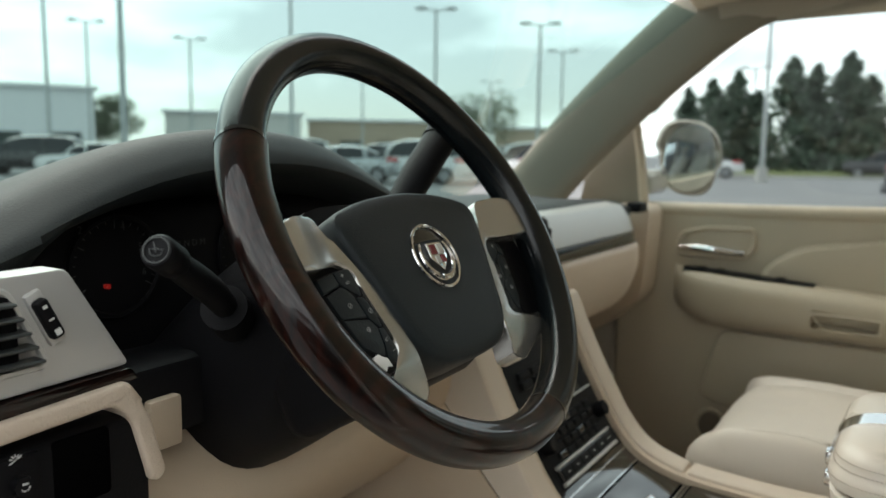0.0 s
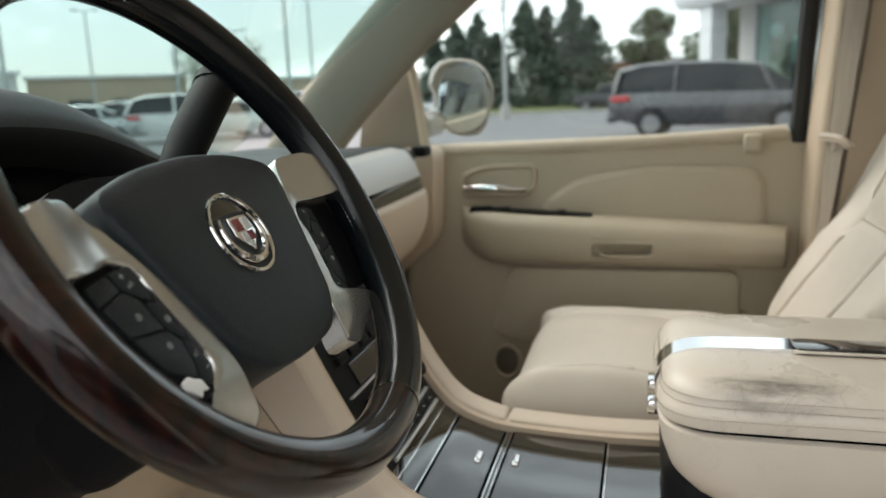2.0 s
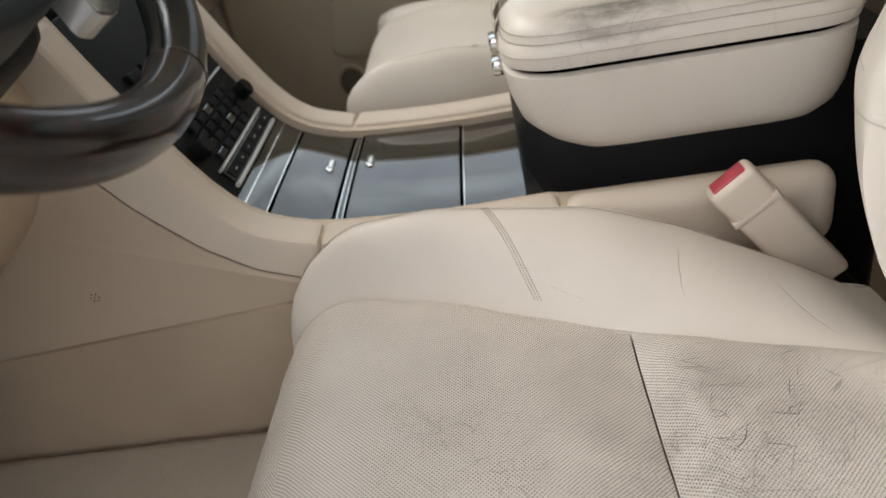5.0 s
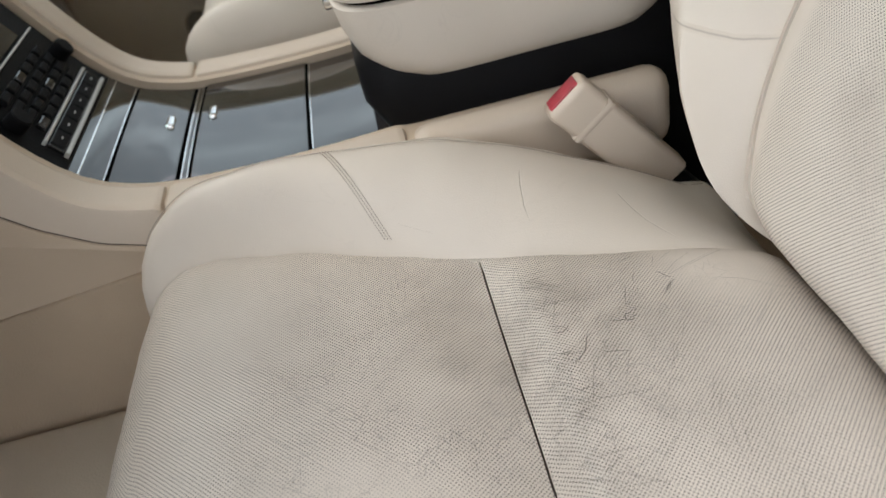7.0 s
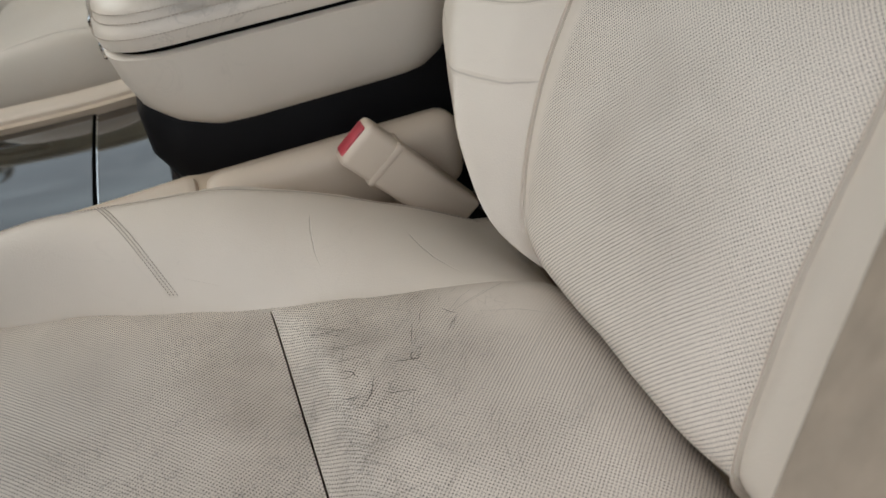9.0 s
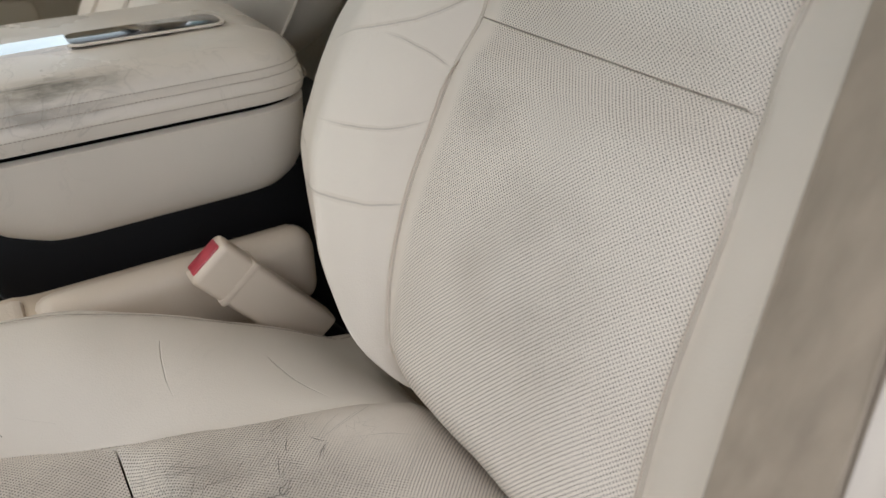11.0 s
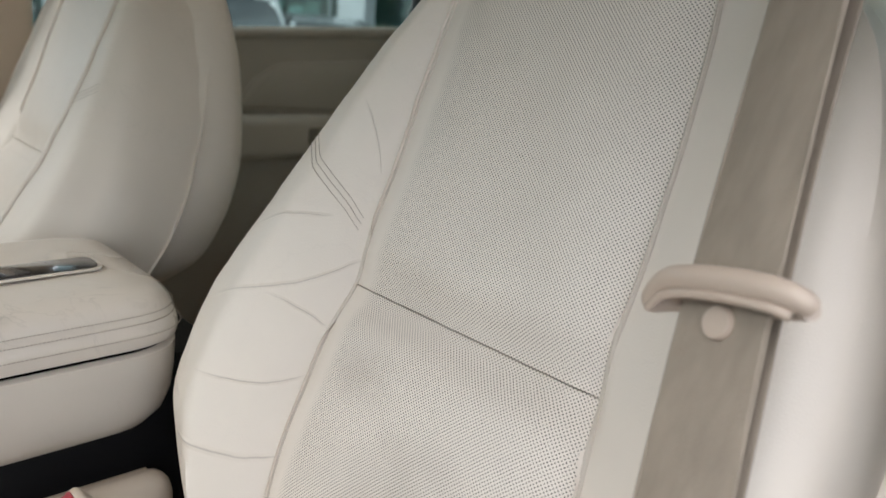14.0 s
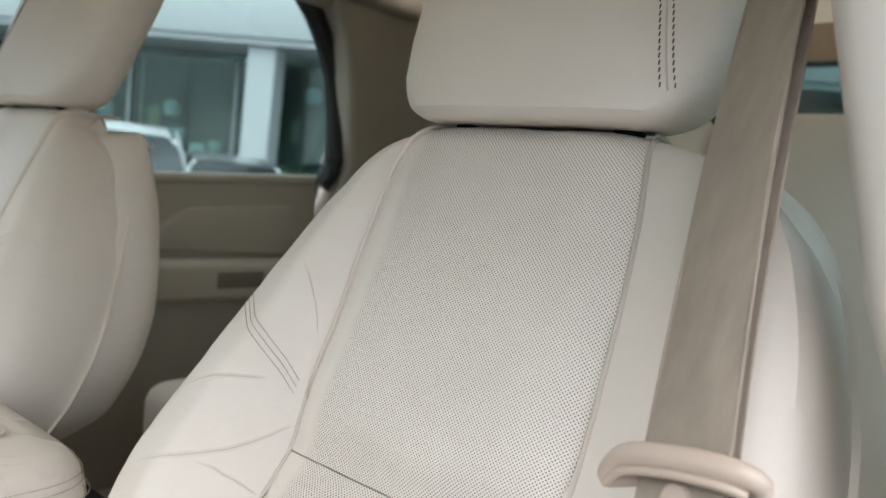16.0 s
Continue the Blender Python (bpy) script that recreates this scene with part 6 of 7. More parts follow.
    part("display", tray_plate(sd + 0.005, sd + 0.033, -0.06, 0.06, 0.001, 0.0060, 0.001, 4), M_GLOSSBLACK, c)
    for row in range(2):
        for col in range(5):
            s = sd + 0.043 + row * 0.013
            x = -0.066 + col * 0.033
            part("key", tray_plate(s - 0.005, s + 0.005, x - 0.013, x + 0.013, 0.001, 0.0080, 0.0018, 3), M_BLACK, c)
    # black pedestal under the armrest bin
    rings = []
    for z, y1, w in ((0.62, 0.03, 0.118), (0.945, 0.036, 0.118), (0.975, 0.050, 0.118), (1.01, 0.050, 0.110), (1.05, 0.02, 0.095)):
        ring = round_poly([(-w, -0.30), (-w, y1), (w, y1), (w, -0.30)], 0.035, 5)
        rings.append([(x, y, z) for x, y in ring])
    part("pedestal", loft(rings), M_BLACK, c, "matt black pedestal")
    return c


console()


# ---- armrest bin ----
def armrest_bin():
    a = thing("armrest_bin", (-0.005, -0.1, 1.0), "beige leather armrest bin with scuffed lid and chrome strip", "armrest")

    def ring(w0, y0, y1, z, r, crown=0.0, x=-0.006):
        return [(px + x, py, z + crown * (1 - (px / w0) ** 2)) for px, py in round_poly([(-w0, y0), (-w0, y1), (w0, y1), (w0, y0)], r, 9)]

    part("bin", loft([ring(0.080, -0.195, -0.035, 0.984, 0.05), ring(0.100, -0.222, -0.010, 0.987, 0.055), ring(0.113, -0.240, 0.014, 0.994, 0.06), ring(0.1205, -0.249, 0.031, 1.006, 0.062), ring(0.1245, -0.254, 0.044, 1.022, 0.062), ring(0.1262, -0.257, 0.052, 1.045, 0.062), ring(0.1265, -0.258, 0.056, 1.0712, 0.060), ring(0.122, -0.254, 0.051, 1.0738, 0.058)]), M_LEATHER, a, "beige leather covered bin")
    part("gap", loft([ring(0.121, -0.252, 0.05, 1.070, 0.058), ring(0.121, -0.252, 0.05, 1.084, 0.058)]), M_GAP, a)
    lid = part("lid", loft([ring(0.1225, -0.254, 0.052, 1.0780, 0.058), ring(0.127, -0.259, 0.0565, 1.0790, 0.060), ring(0.1285, -0.2605, 0.058, 1.087, 0.060), ring(0.127, -0.259, 0.0565, 1.0955, 0.060), ring(0.1245, -0.2565, 0.0535, 1.1000, 0.058), ring(0.1243, -0.2563, 0.0533, 1.1015, 0.058), ring(0.1235, -0.2555, 0.0525, 1.1080, 0.058), ring(0.120, -0.252, 0.049, 1.1160, 0.056), ring(0.112, -0.244, 0.041, 1.1225, 0.052, 0.001), ring(0.09, -0.222, 0.02, 1.1270, 0.044, 0.002), ring(0.055, -0.185, -0.015, 1.1285, 0.03, 0.003), ring(0.012, -0.13, -0.06, 1.1300, 0.01, 0.003)]), M_LID, a, "beige leather lid with grey scuffs")
    for z, w, o in ((1.0905, 0.1290, 0.0585), (1.1010, 0.1250, 0.0540), (1.1085, 0.1242, 0.0532)):
        bm = bmesh.new()
        path = ring(w, -0.2035 - o, o, z, 0.058)
        path = [Vector(p) for p in path] + [Vector(path[0])]
        for p, q in zip(path, path[1:]):
            L = (q - p).length
            n = max(1, round(L / 0.0032))
            for k in range(n):
                tube([p.lerp(q, k / n), p.lerp(q, (k + 0.66) / n)], 0.0005, 5, bm=bm)
        part("stitching", bm, M_LIDTHREAD, lid)
    # chrome strip down the middle, curling over the front, and the finger recess
    prof = smooth_line([(0, -0.075, 1.1325), (0, 0.0, 1.1310), (0, 0.030, 1.1275), (0, 0.048, 1.1180), (0, 0.058, 1.103), (0, 0.060, 1.085)], 22)
    rings = []
    for i, p in enumerate(prof):
        rings.append([p + Vector((x - 0.030, 0, h)) for x, h in ((-0.018, -0.004), (-0.018, 0.0008), (0.018, 0.0008), (0.018, -0.004))])
    part("chrome_strip", loft(rings), M_CHROME, lid, "chrome strip")
    rc = round_poly([(-0.050, -0.205), (-0.050, -0.074), (-0.012, -0.074), (-0.012, -0.205)], 0.012, 6)
    part("recess_rim", slab(round_poly([(-0.0535, -0.2085), (-0.0535, -0.070), (-0.0085, -0.070), (-0.0085, -0.2085)], 0.014, 6), 0.0018, Matrix.Translation((0, 0, 1.1310)), 0.0006), M_LEATHER, lid)
    part("finger_recess", slab(rc, 0.002, Matrix.Translation((0, 0, 1.1316)), 0.0006), M_GLOSSBLACK, lid, "black finger recess")
    for z, x in ((1.075, -0.004), (1.050, 0.0)):
        part("latch_button", box(x - 0.02, x + 0.008, 0.052, 0.066, z - 0.008, z + 0.008, 0.003, 2), M_CHROME, a, "chrome latch button")
    return a


M_LIDTHREAD = mat("pale_brown_thread", (0.43, 0.375, 0.315), 0.8)
M_LID = leather("scuffed_beige_leather", BEIGE, 0.27, scuff=(-0.118, -0.045, 0.018, 0.075))
armrest_bin()


# ---- belts ----
def belt_buckle():
    b = thing("seat_belt_buckle", (-0.195, -0.15, 0.92), "cream plastic seat belt buckle with red release button", "seat belt")
    ax = Vector((0, -0.62, -0.78)).normalized()
    up = Vector((0.0, 0.78, -0.62))
    m = Matrix(((1, 0, 0, -0.195), (0, up.y, -ax.y, -0.1155), (0, up.z, -ax.z, 0.985), (0, 0, 0, 1)))
    part("buckle_body", box(-0.013, 0.013, -0.022, 0.022, -0.145, 0.0, 0.006, 3, m=m), M_CREAMPL, b)
    part("collar", box(-0.0142, 0.0142, -0.0235, 0.0235, -0.040, -0.032, 0.003, 2, m=m), M_CREAMPL, b)
    part("release_button", box(-0.0080, 0.0080, -0.0160, 0.0160, -0.004, 0.0014, 0.0015, 2, m=m), M_RED, b, "red release button, rubbed pale")
    part("buckle_stem", box(-0.008, 0.008, -0.015, 0.015, -0.24, -0.14, 0.004, 2, m=m), M_BLACK, b)
    return b


belt_buckle()


def seat_belt(side, label, dx=0.0, dy=0.0, grip=1.269, lean=1.0):
    """A belt hanging from its pillar anchor across the seat's edge; grip is the height at which its tongue rests."""
    b = thing("seat_belt", (side * -0.66, -0.20, 0.66), label, "seat belt", "front seat belts")

    def middle(z):
        s = (max(z, 1.0) - 1.25) / 0.2
        low = max(0.0, 1.0 - z)
        return Vector((-0.6201 + lean * (0.0263 * s - 0.0083 * s * s) + dx - 0.14 * low, -0.2724 + lean * (0.0038 * s * s - 0.0802 * s) + dy + 0.1 * low * lean, z))

    def axes(z):
        """Along, across and out of the webbing."""
        t = (middle(z + 0.01) - middle(z - 0.01)).normalized()
        th = 0.324 + 0.24 * (z - 1.25) / 0.2
        w = Vector((-math.cos(th), math.sin(th), 0))
        w = (w - t * w.dot(t)).normalized()
        n = w.cross(t)
        return t, w, n if n.y > 0 else -n

    def place(w, out, z, lift=0.0):
        t, a, n = axes(z)
        q = middle(z) + a * w + n * out + t * lift
        return Vector((side * q.x, q.y, q.z))

    def strip(z0, z1, n, half, out, ripple):
        rings = []
        for i, z in enumerate(span(z0, z1, n)):
            bow = ripple * math.sin(i * 0.55)
            prof = [(-half, -0.0006), (-half, 0.0006), (-half * 0.86, 0.0010), (0, 0.0008), (half * 0.86, 0.0010), (half, 0.0006), (half, -0.0006), (0, -0.0008)]
            rings.append([place(w, o + out + bow * (w / half) ** 2, z) for w, o in prof])
        return loft(rings)

    part("webbing", strip(1.62, 0.70, 64, 0.0235, 0.0, 0.0012), M_BELT, b, "tan woven webbing")
    edge = bmesh.new()
    for sg in (-1, 1):
        tube([place(sg * 0.0236, 0.0, z) for z in span(1.61, 0.95, 60)], 0.0009, 6, bm=edge)
    part("selvedge", edge, M_BELT, b)
    part("return_webbing", strip(1.62, 0.80, 40, 0.0215, -0.010, 0.0008), M_BELT, b)
    # moulded tongue round the webbing: a thick front bar, a back bar and a drooping end
    bar = smooth_line([(-0.044, 0.000, -0.011), (-0.041, 0.004, -0.008), (-0.029, 0.0080, 0.000), (-0.012, 0.0095, 0.002), (0.012, 0.0095, 0.002), (0.030, 0.0080, 0.001), (0.039, 0.004, -0.001), (0.041, 0.000, -0.003)], 34)
    part("latch_tongue", tube([place(q.x, q.y, grip, q.z) for q in bar], lambda f: 0.0042 + 0.0018 * math.sin(math.pi * f), 14, flat=1.05), M_TONGUE, b, "cream plastic belt tongue")
    rear = smooth_line([(-0.044, 0.000, -0.012), (-0.030, -0.007, -0.008), (0.0, -0.009, -0.005), (0.030, -0.007, -0.004), (0.041, 0.000, -0.004)], 24)
    part("tongue_back", tube([place(q.x, q.y, grip, q.z) for q in rear], 0.0040, 12), M_TONGUE, b)
    lip = smooth_line([(-0.041, 0.005, -0.014), (-0.027, 0.0095, -0.007), (0.0, 0.0112, -0.005), (0.027, 0.0095, -0.006), (0.037, 0.005, -0.008)], 24)
    part("tongue_lip", tube([place(q.x, q.y, grip, q.z) for q in lip], 0.0024, 10), M_TONGUE, b)
    st = bmesh.new()
    tube([place(0.0, o, grip - 0.014) for o in (0.0, 0.0032, 0.0044, 0.0046)], lambda f: 0.0078 if f < 0.5 else 0.0070 if f < 0.9 else 0.005, 22, bm=st)
    part("stop_stud", st, M_TONGUE, b, "round cream stop button")
    anchor = place(0.0, 0.0, 1.62)
    part("anchor", box(anchor.x - 0.03, anchor.x + 0.03, anchor.y - 0.03, anchor.y + 0.02, 1.59, 1.66, 0.010, 3), M_CREAMPL, b)
    return b


seat_belt(1, "tan driver seat belt hanging beside the seat back")
seat_belt(-1, "tan passenger seat belt hanging at the pillar", -0.012, 0.025, 1.295, 0.2)

# ---- outside ----
GZ = 0.15
M_ASPHALT = mat("grey_asphalt", (0.16, 0.16, 0.165), 0.9, vary=0.12, scale=0.6, grain=0.8, grain_scale=60)
M_GRASS = mat("dry_green_grass", (0.12, 0.14, 0.05), 0.95, vary=0.3, scale=2, grain=1, grain_scale=30)
M_NEEDLE = mat("dark_conifer_green", (0.085, 0.12, 0.085), 0.8, vary=0.35, scale=3)
M_LEAF = mat("mid_green_leaves", (0.12, 0.15, 0.085), 0.8, vary=0.35, scale=3)
M_BARK = mat("grey_brown_bark", (0.10, 0.08, 0.06), 0.9, vary=0.3, scale=8)
M_STUCCO = mat("pale_stucco", (0.62, 0.60, 0.57), 0.85, vary=0.05, scale=1.5, grain=0.4, grain_scale=40)
M_FASCIA = mat("white_metal_fascia", (0.72, 0.73, 0.74), 0.5, vary=0.03)
M_SHOPGLASS = mat("dark_shop_glass", (0.016, 0.030, 0.029), 0.05, spec=0.4)
M_SHOPPANE = pane("shop_plate_glass", (0.72, 0.86, 0.84), 1.2)
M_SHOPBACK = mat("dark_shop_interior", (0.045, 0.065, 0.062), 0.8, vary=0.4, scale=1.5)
M_TAN = mat("tan_block_wall", (0.45, 0.36, 0.27), 0.9, vary=0.1)
M_BRICK = mat("brown_brick_wall", (0.25, 0.15, 0.11), 0.9, vary=0.1)
M_CONC = mat("concrete", (0.42, 0.41, 0.39), 0.9, vary=0.1, grain=0.4, grain_scale=50)
M_GALV = mat("galvanised_pole", (0.42, 0.44, 0.44), 0.5, metal=0.4)
M_TYRE = mat("tyre_rubber", (0.02, 0.02, 0.02), 0.85)
M_ALLOY = mat("alloy_rim", (0.26, 0.26, 0.27), 0.35, metal=0.6)
M_CARGLASS = mat("tinted_car_glass", (0.02, 0.025, 0.028), 0.08, spec=0.25, coat=0.1)
M_TAIL = mat("red_tail_lamp", (0.5, 0.03, 0.03), 0.2, coat=0.6)

g = bmesh.new()
loft([[(x, y, GZ) for x in (-900, -60, 0, 60, 900)] for y in (-900, -60, 0, 60, 900)], closed=False, bm=g)
structure_label = "grey asphalt car park"
tagged(part("ground", g, M_ASPHALT, None, structure_label), structure_label, "ground", kind="structure")


def az(deg, dist, z=GZ):
    return Vector((dist * math.cos(radians(deg)) - 0.85, dist * math.sin(radians(deg)), z))


def verge():
    c = [az(14, 52), az(8, 50), az(1, 52), az(-8, 50)]
    pts = smooth_line([tuple(p) for p in c], 24)
    bm = bmesh.new()
    loft([[(p.x - 1.2, p.y, GZ), (p.x - 1.0, p.y, GZ + 0.14), (p.x + 14, p.y, GZ + 0.5), (p.x + 14, p.y, GZ)] for p in pts], bm=bm)
    tagged(part("grass_verge", bm, M_GRASS, None), "dry grass verge at the edge of the car park", "grass", kind="structure")
    kb = bmesh.new()
    loft([[(p.x - 1.5, p.y, GZ), (p.x - 1.5, p.y, GZ + 0.15), (p.x - 1.2, p.y, GZ + 0.15), (p.x - 1.2, p.y, GZ)] for p in pts], bm=kb)
    tagged(part("kerb", kb, M_CONC, None), "pale concrete kerb along the verge", "kerb", kind="structure")


verge()


def leaf_cloud(centres, n, size, rng, flat=0.5):
    """Many small tilted leaf clumps spread through blobs given as (centre, radius, height)."""
    verts, faces = [], []
    for c, r, h in centres:
        for _ in range(n):
            u = Vector((rng.gauss(0, 1), rng.gauss(0, 1), rng.gauss(0, 1))).normalized()
            k = 0.55 + 0.45 * rng.random()
            p = Vector(c) + Vector((u.x * r * k, u.y * r * k, u.z * h * k))
            a = Vector((rng.gauss(0, 1), rng.gauss(0, 1), rng.gauss(0, flat))).normalized() * size * (0.6 + 0.8 * rng.random())
            b = a.cross(Vector((rng.gauss(0, 1), rng.gauss(0, 1), rng.gauss(0, 1)))).normalized() * size * 0.55
            i = len(verts)
            verts += [p - a, p + b, p + a, p - b + Vector((0, 0, -0.2 * size))]
            faces.append((i, i + 1, i + 2, i + 3))
    me = bpy.data.meshes.new("crown")
    me.from_pydata([tuple(v) for v in verts], [], faces)
    return me


def add_mesh(name, me, material, parent):
    me.materials.append(material)
    ob = new(name, me)
    ob.parent = parent
    ob.matrix_parent_inverse = base_of(parent).inverted()
    return ob


def conifer(p, h, r, seed):
    rng = random.Random(seed)
    t = thing("conifer_tree", tuple(p), "dark green conifer with a ragged pointed crown on the verge", "tree", "conifers")
    part("trunk", tube([(p.x, p.y, p.z), (p.x + 0.05, p.y, p.z + h * 0.5), (p.x, p.y, p.z + h * 0.95)], lambda f: 0.16 * (1 - 0.85 * f), 8), M_BARK, t)
    blobs = []
    for k in range(26):
        f = 0.06 + 0.92 * k / 25
        rr = r * (1 - f) ** 0.75 * (0.85 + 0.3 * rng.random())
        for j in range(4):
            a = rng.random() * math.tau
            blobs.append(((p.x + math.cos(a) * rr * 0.55, p.y + math.sin(a) * rr * 0.55, p.z + h * f), rr * 0.55 + 0.12, h * 0.05))
    add_mesh("crown", leaf_cloud(blobs, 34, 0.20, rng), M_NEEDLE, t)


def leafy(p, h, r, seed, trunk=0.35):
    rng = random.Random(seed)
    t = thing("leafy_tree", tuple(p), "green leafy tree with a loose rounded crown", "tree", "leafy trees")
    part("trunk", tube([(p.x, p.y, p.z), (p.x + 0.06, p.y + 0.05, p.z + h * 0.4), (p.x, p.y, p.z + h * 0.8)], lambda f: 0.15 * (1 - 0.8 * f), 8), M_BARK, t)
    blobs = []
    for k in range(20):
        a, e = rng.random() * math.tau, rng.uniform(-0.8, 1)
        q = r * math.sqrt(max(0.05, 1 - e * e)) * rng.uniform(0.3, 0.75)
        c = (p.x + math.cos(a) * q, p.y + math.sin(a) * q, p.z + h * trunk + h * (1 - trunk) * (0.5 + 0.42 * e))
        blobs.append((c, r * 0.34, r * 0.26))
        part("limb", tube([(p.x, p.y, p.z + h * 0.36), c], 0.035, 5), M_BARK, t) if k % 4 == 0 else None
    add_mesh("crown", leaf_cloud(blobs, 260, 0.16, rng, 1.0), M_LEAF, t)


for i, (a, el, d, r) in enumerate(((13.6, 5.2, 58, 3.0), (12.0, 5.7, 60, 3.0), (10.6, 4.4, 62, 2.0), (8.5, 6.5, 58, 3.6), (7.0, 6.0, 60, 3.3), (5.1, 6.7, 58, 3.4), (3.8, 5.2, 60, 3.2), (15.2, 4.6, 60, 2.2))):
    p = az(a, d)
    conifer(p, 1.25 + d * math.tan(radians(el)), r, i)
leafy(az(-0.3, 62), 7.1, 2.6, 31)
leafy(az(-5.0, 46), 5.9, 2.9, 32, 0.2)
leafy(az(30.5, 90), 9.5, 6.0, 33, 0.15)
leafy(az(56.6, 90), 6.5, 4.5, 34, 0.2)
leafy(az(47, 120), 7.5, 5.0, 35, 0.2)


def lamp_post(p, h, arms=2):
    t = thing("lamp_post", tuple(p), "tall grey steel car park lamp post on a concrete base", "lamp post", "car park lamp posts")
    bs = bmesh.new()
    tube([(p.x, p.y, GZ), (p.x, p.y, GZ + 0.75)], 0.28, 16, bm=bs)
    part("base", bs, M_CONC, t)
    part("pole", tube([(p.x, p.y, GZ + 0.7), (p.x, p.y, GZ + h)], lambda f: 0.11 - 0.03 * f, 10), M_GALV, t)
    for s in (-1, 1)[:arms]:
        d = Vector((-math.sin(math.atan2(p.y, p.x)), math.cos(math.atan2(p.y, p.x)), 0)) * s
        q = Vector((p.x, p.y, GZ + h - 0.1))
        part("arm", tube([q, q + d * 0.6 + Vector((0, 0, 0.12))], 0.04, 8), M_GALV, t)
        e = q + d * 0.85 + Vector((0, 0, 0.15))
        part("lamp_head", box(e.x - 0.22, e.x + 0.22, e.y - 0.3, e.y + 0.3, e.z - 0.07, e.z + 0.08, 0.03, 2), M_GALV, t)


for a, d, el in ((10.1, 40, 9.2), (10.9, 64, 6.0), (25.9, 45, 9.3), (24.2, 62, 7.4), (33.6, 44, 10.3), (29.4, 85, 5.2), (44.2, 40, 13), (51.2, 60, 7.6), (55.7, 26, 16), (57.8, 58, 8.3), (60.3, 44, 12), (39.0, 80, 6.5)):
    lamp_post(az(a, d), 1.25 + d * math.tan(radians(el)))


# ---- parked cars ----
def parked_car(kind, paint, label, p, turn, scale=1.0, group="parked cars"):
    """A parked car: its side is lofted from a roof line; local x runs along it."""
    L, W = (4.9, 1.95) if kind == "van" else (4.6, 1.8)
    if kind == "van":
        xs = (-2.45, -2.42, -2.2, -1.75, -0.9, 0.2, 0.9, 1.7, 2.2, 2.45)
        top = (1.0, 1.08, 1.62, 1.72, 1.75, 1.72, 1.62, 1.12, 0.98, 0.75)
        belt = (0.98, 1.02, 1.06, 1.06, 1.05, 1.03, 1.02, 1.0, 0.93, 0.72)
    elif kind == "suv":
        xs = (-2.3, -2.28, -2.05, -1.7, -0.8, 0.2, 0.6, 1.25, 2.0, 2.3)
        top = (0.95, 1.05, 1.58, 1.68, 1.72, 1.68, 1.55, 1.12, 1.05, 0.8)
        belt = (0.94, 1.0, 1.06, 1.06, 1.06, 1.05, 1.04, 1.04, 1.0, 0.78)
    else:
        xs = (-2.3, -2.2, -1.6, -0.9, -0.4, 0.2, 0.7, 1.35, 2.05, 2.3)
        top = (0.85, 0.98, 1.05, 1.38, 1.44, 1.42, 1.3, 0.98, 0.88, 0.7)
        belt = (0.84, 0.93, 0.98, 0.97, 0.96, 0.95, 0.94, 0.93, 0.84, 0.68)
    m = Matrix.Translation((p.x, p.y, GZ)) @ Matrix.Rotation(radians(turn), 4, "Z") @ Matrix.Scale(scale, 4)
    t = thing("parked_car" if kind != "van" else "minivan", (p.x, p.y, GZ), label, "car" if kind != "van" else "minivan", group)
    body, glass = [], []
    for x, zt, zb in zip(xs, top, belt):
        w = W / 2 * (0.86 if abs(x) > 2.15 else 1.0)
        nose = 0.28 if abs(x) < 2.2 else 0.42
        half = [(0.0, nose), (w * 0.92, nose), (w, nose + 0.16), (w, zb * 0.75), (w * 0.97, zb), (0.0, zb + 0.004)]
        body.append([m @ Vector((x, y, z)) for y, z in half] + [m @ Vector((x, -y, z)) for y, z in half[-2:0:-1]])
        zt2 = max(zt, zb + 0.006)
        tw = w * (0.95 - 0.22 * min(1, (zt2 - zb) / 0.7))
        half = [(0.0, zb - 0.02), (w * 0.95, zb - 0.02), (tw * 0.5 + w * 0.47, (zb + zt2) / 2), (tw, zt2 - 0.05 * min(1, (zt2 - zb) / 0.3)), (tw * 0.8, zt2), (0.0, zt2 + 0.01)]
        glass.append([m @ Vector((x, y, z)) for y, z in half] + [m @ Vector((x, -y, z)) for y, z in half[-2:0:-1]])
    part("body", loft(body), paint, t)
    part("cabin_glass", loft(glass), M_CARGLASS, t, "tinted windows")
    roof = []
    for x, zt, zb in zip(xs, top, belt):
        if zt - zb > 0.3:
            tw = W / 2 * (0.95 - 0.22 * min(1, (zt - zb) / 0.7))
            roof.append([m @ Vector((x, y, z)) for y, z in ((-tw, zt - 0.07), (-tw * 0.82, zt + 0.012), (0, zt + 0.03), (tw * 0.82, zt + 0.012), (tw, zt - 0.07), (0, zt - 0.06))])
    part("roof", loft(roof), paint, t)
    idx = [i for i in range(len(xs)) if top[i] - belt[i] > 0.3]
    for i in (idx[0], idx[len(idx) // 2], idx[-1]):
        for s in (-1, 1):
            w = W / 2
            tw = w * 0.74
            x = xs[i]
            tilt = -0.28 if i == idx[-1] else (0.12 if i == idx[0] else 0.02)
            a, b = m @ Vector((x - tilt, s * w * 0.965, belt[i] - 0.01)), m @ Vector((x, s * (tw + 0.015), top[i] - 0.03))
            part("window_pillar", tube([a, a.lerp(b, 0.5) + (m.to_3x3() @ Vector((0, s * 0.02, 0))), b], 0.05, 6), paint, t)
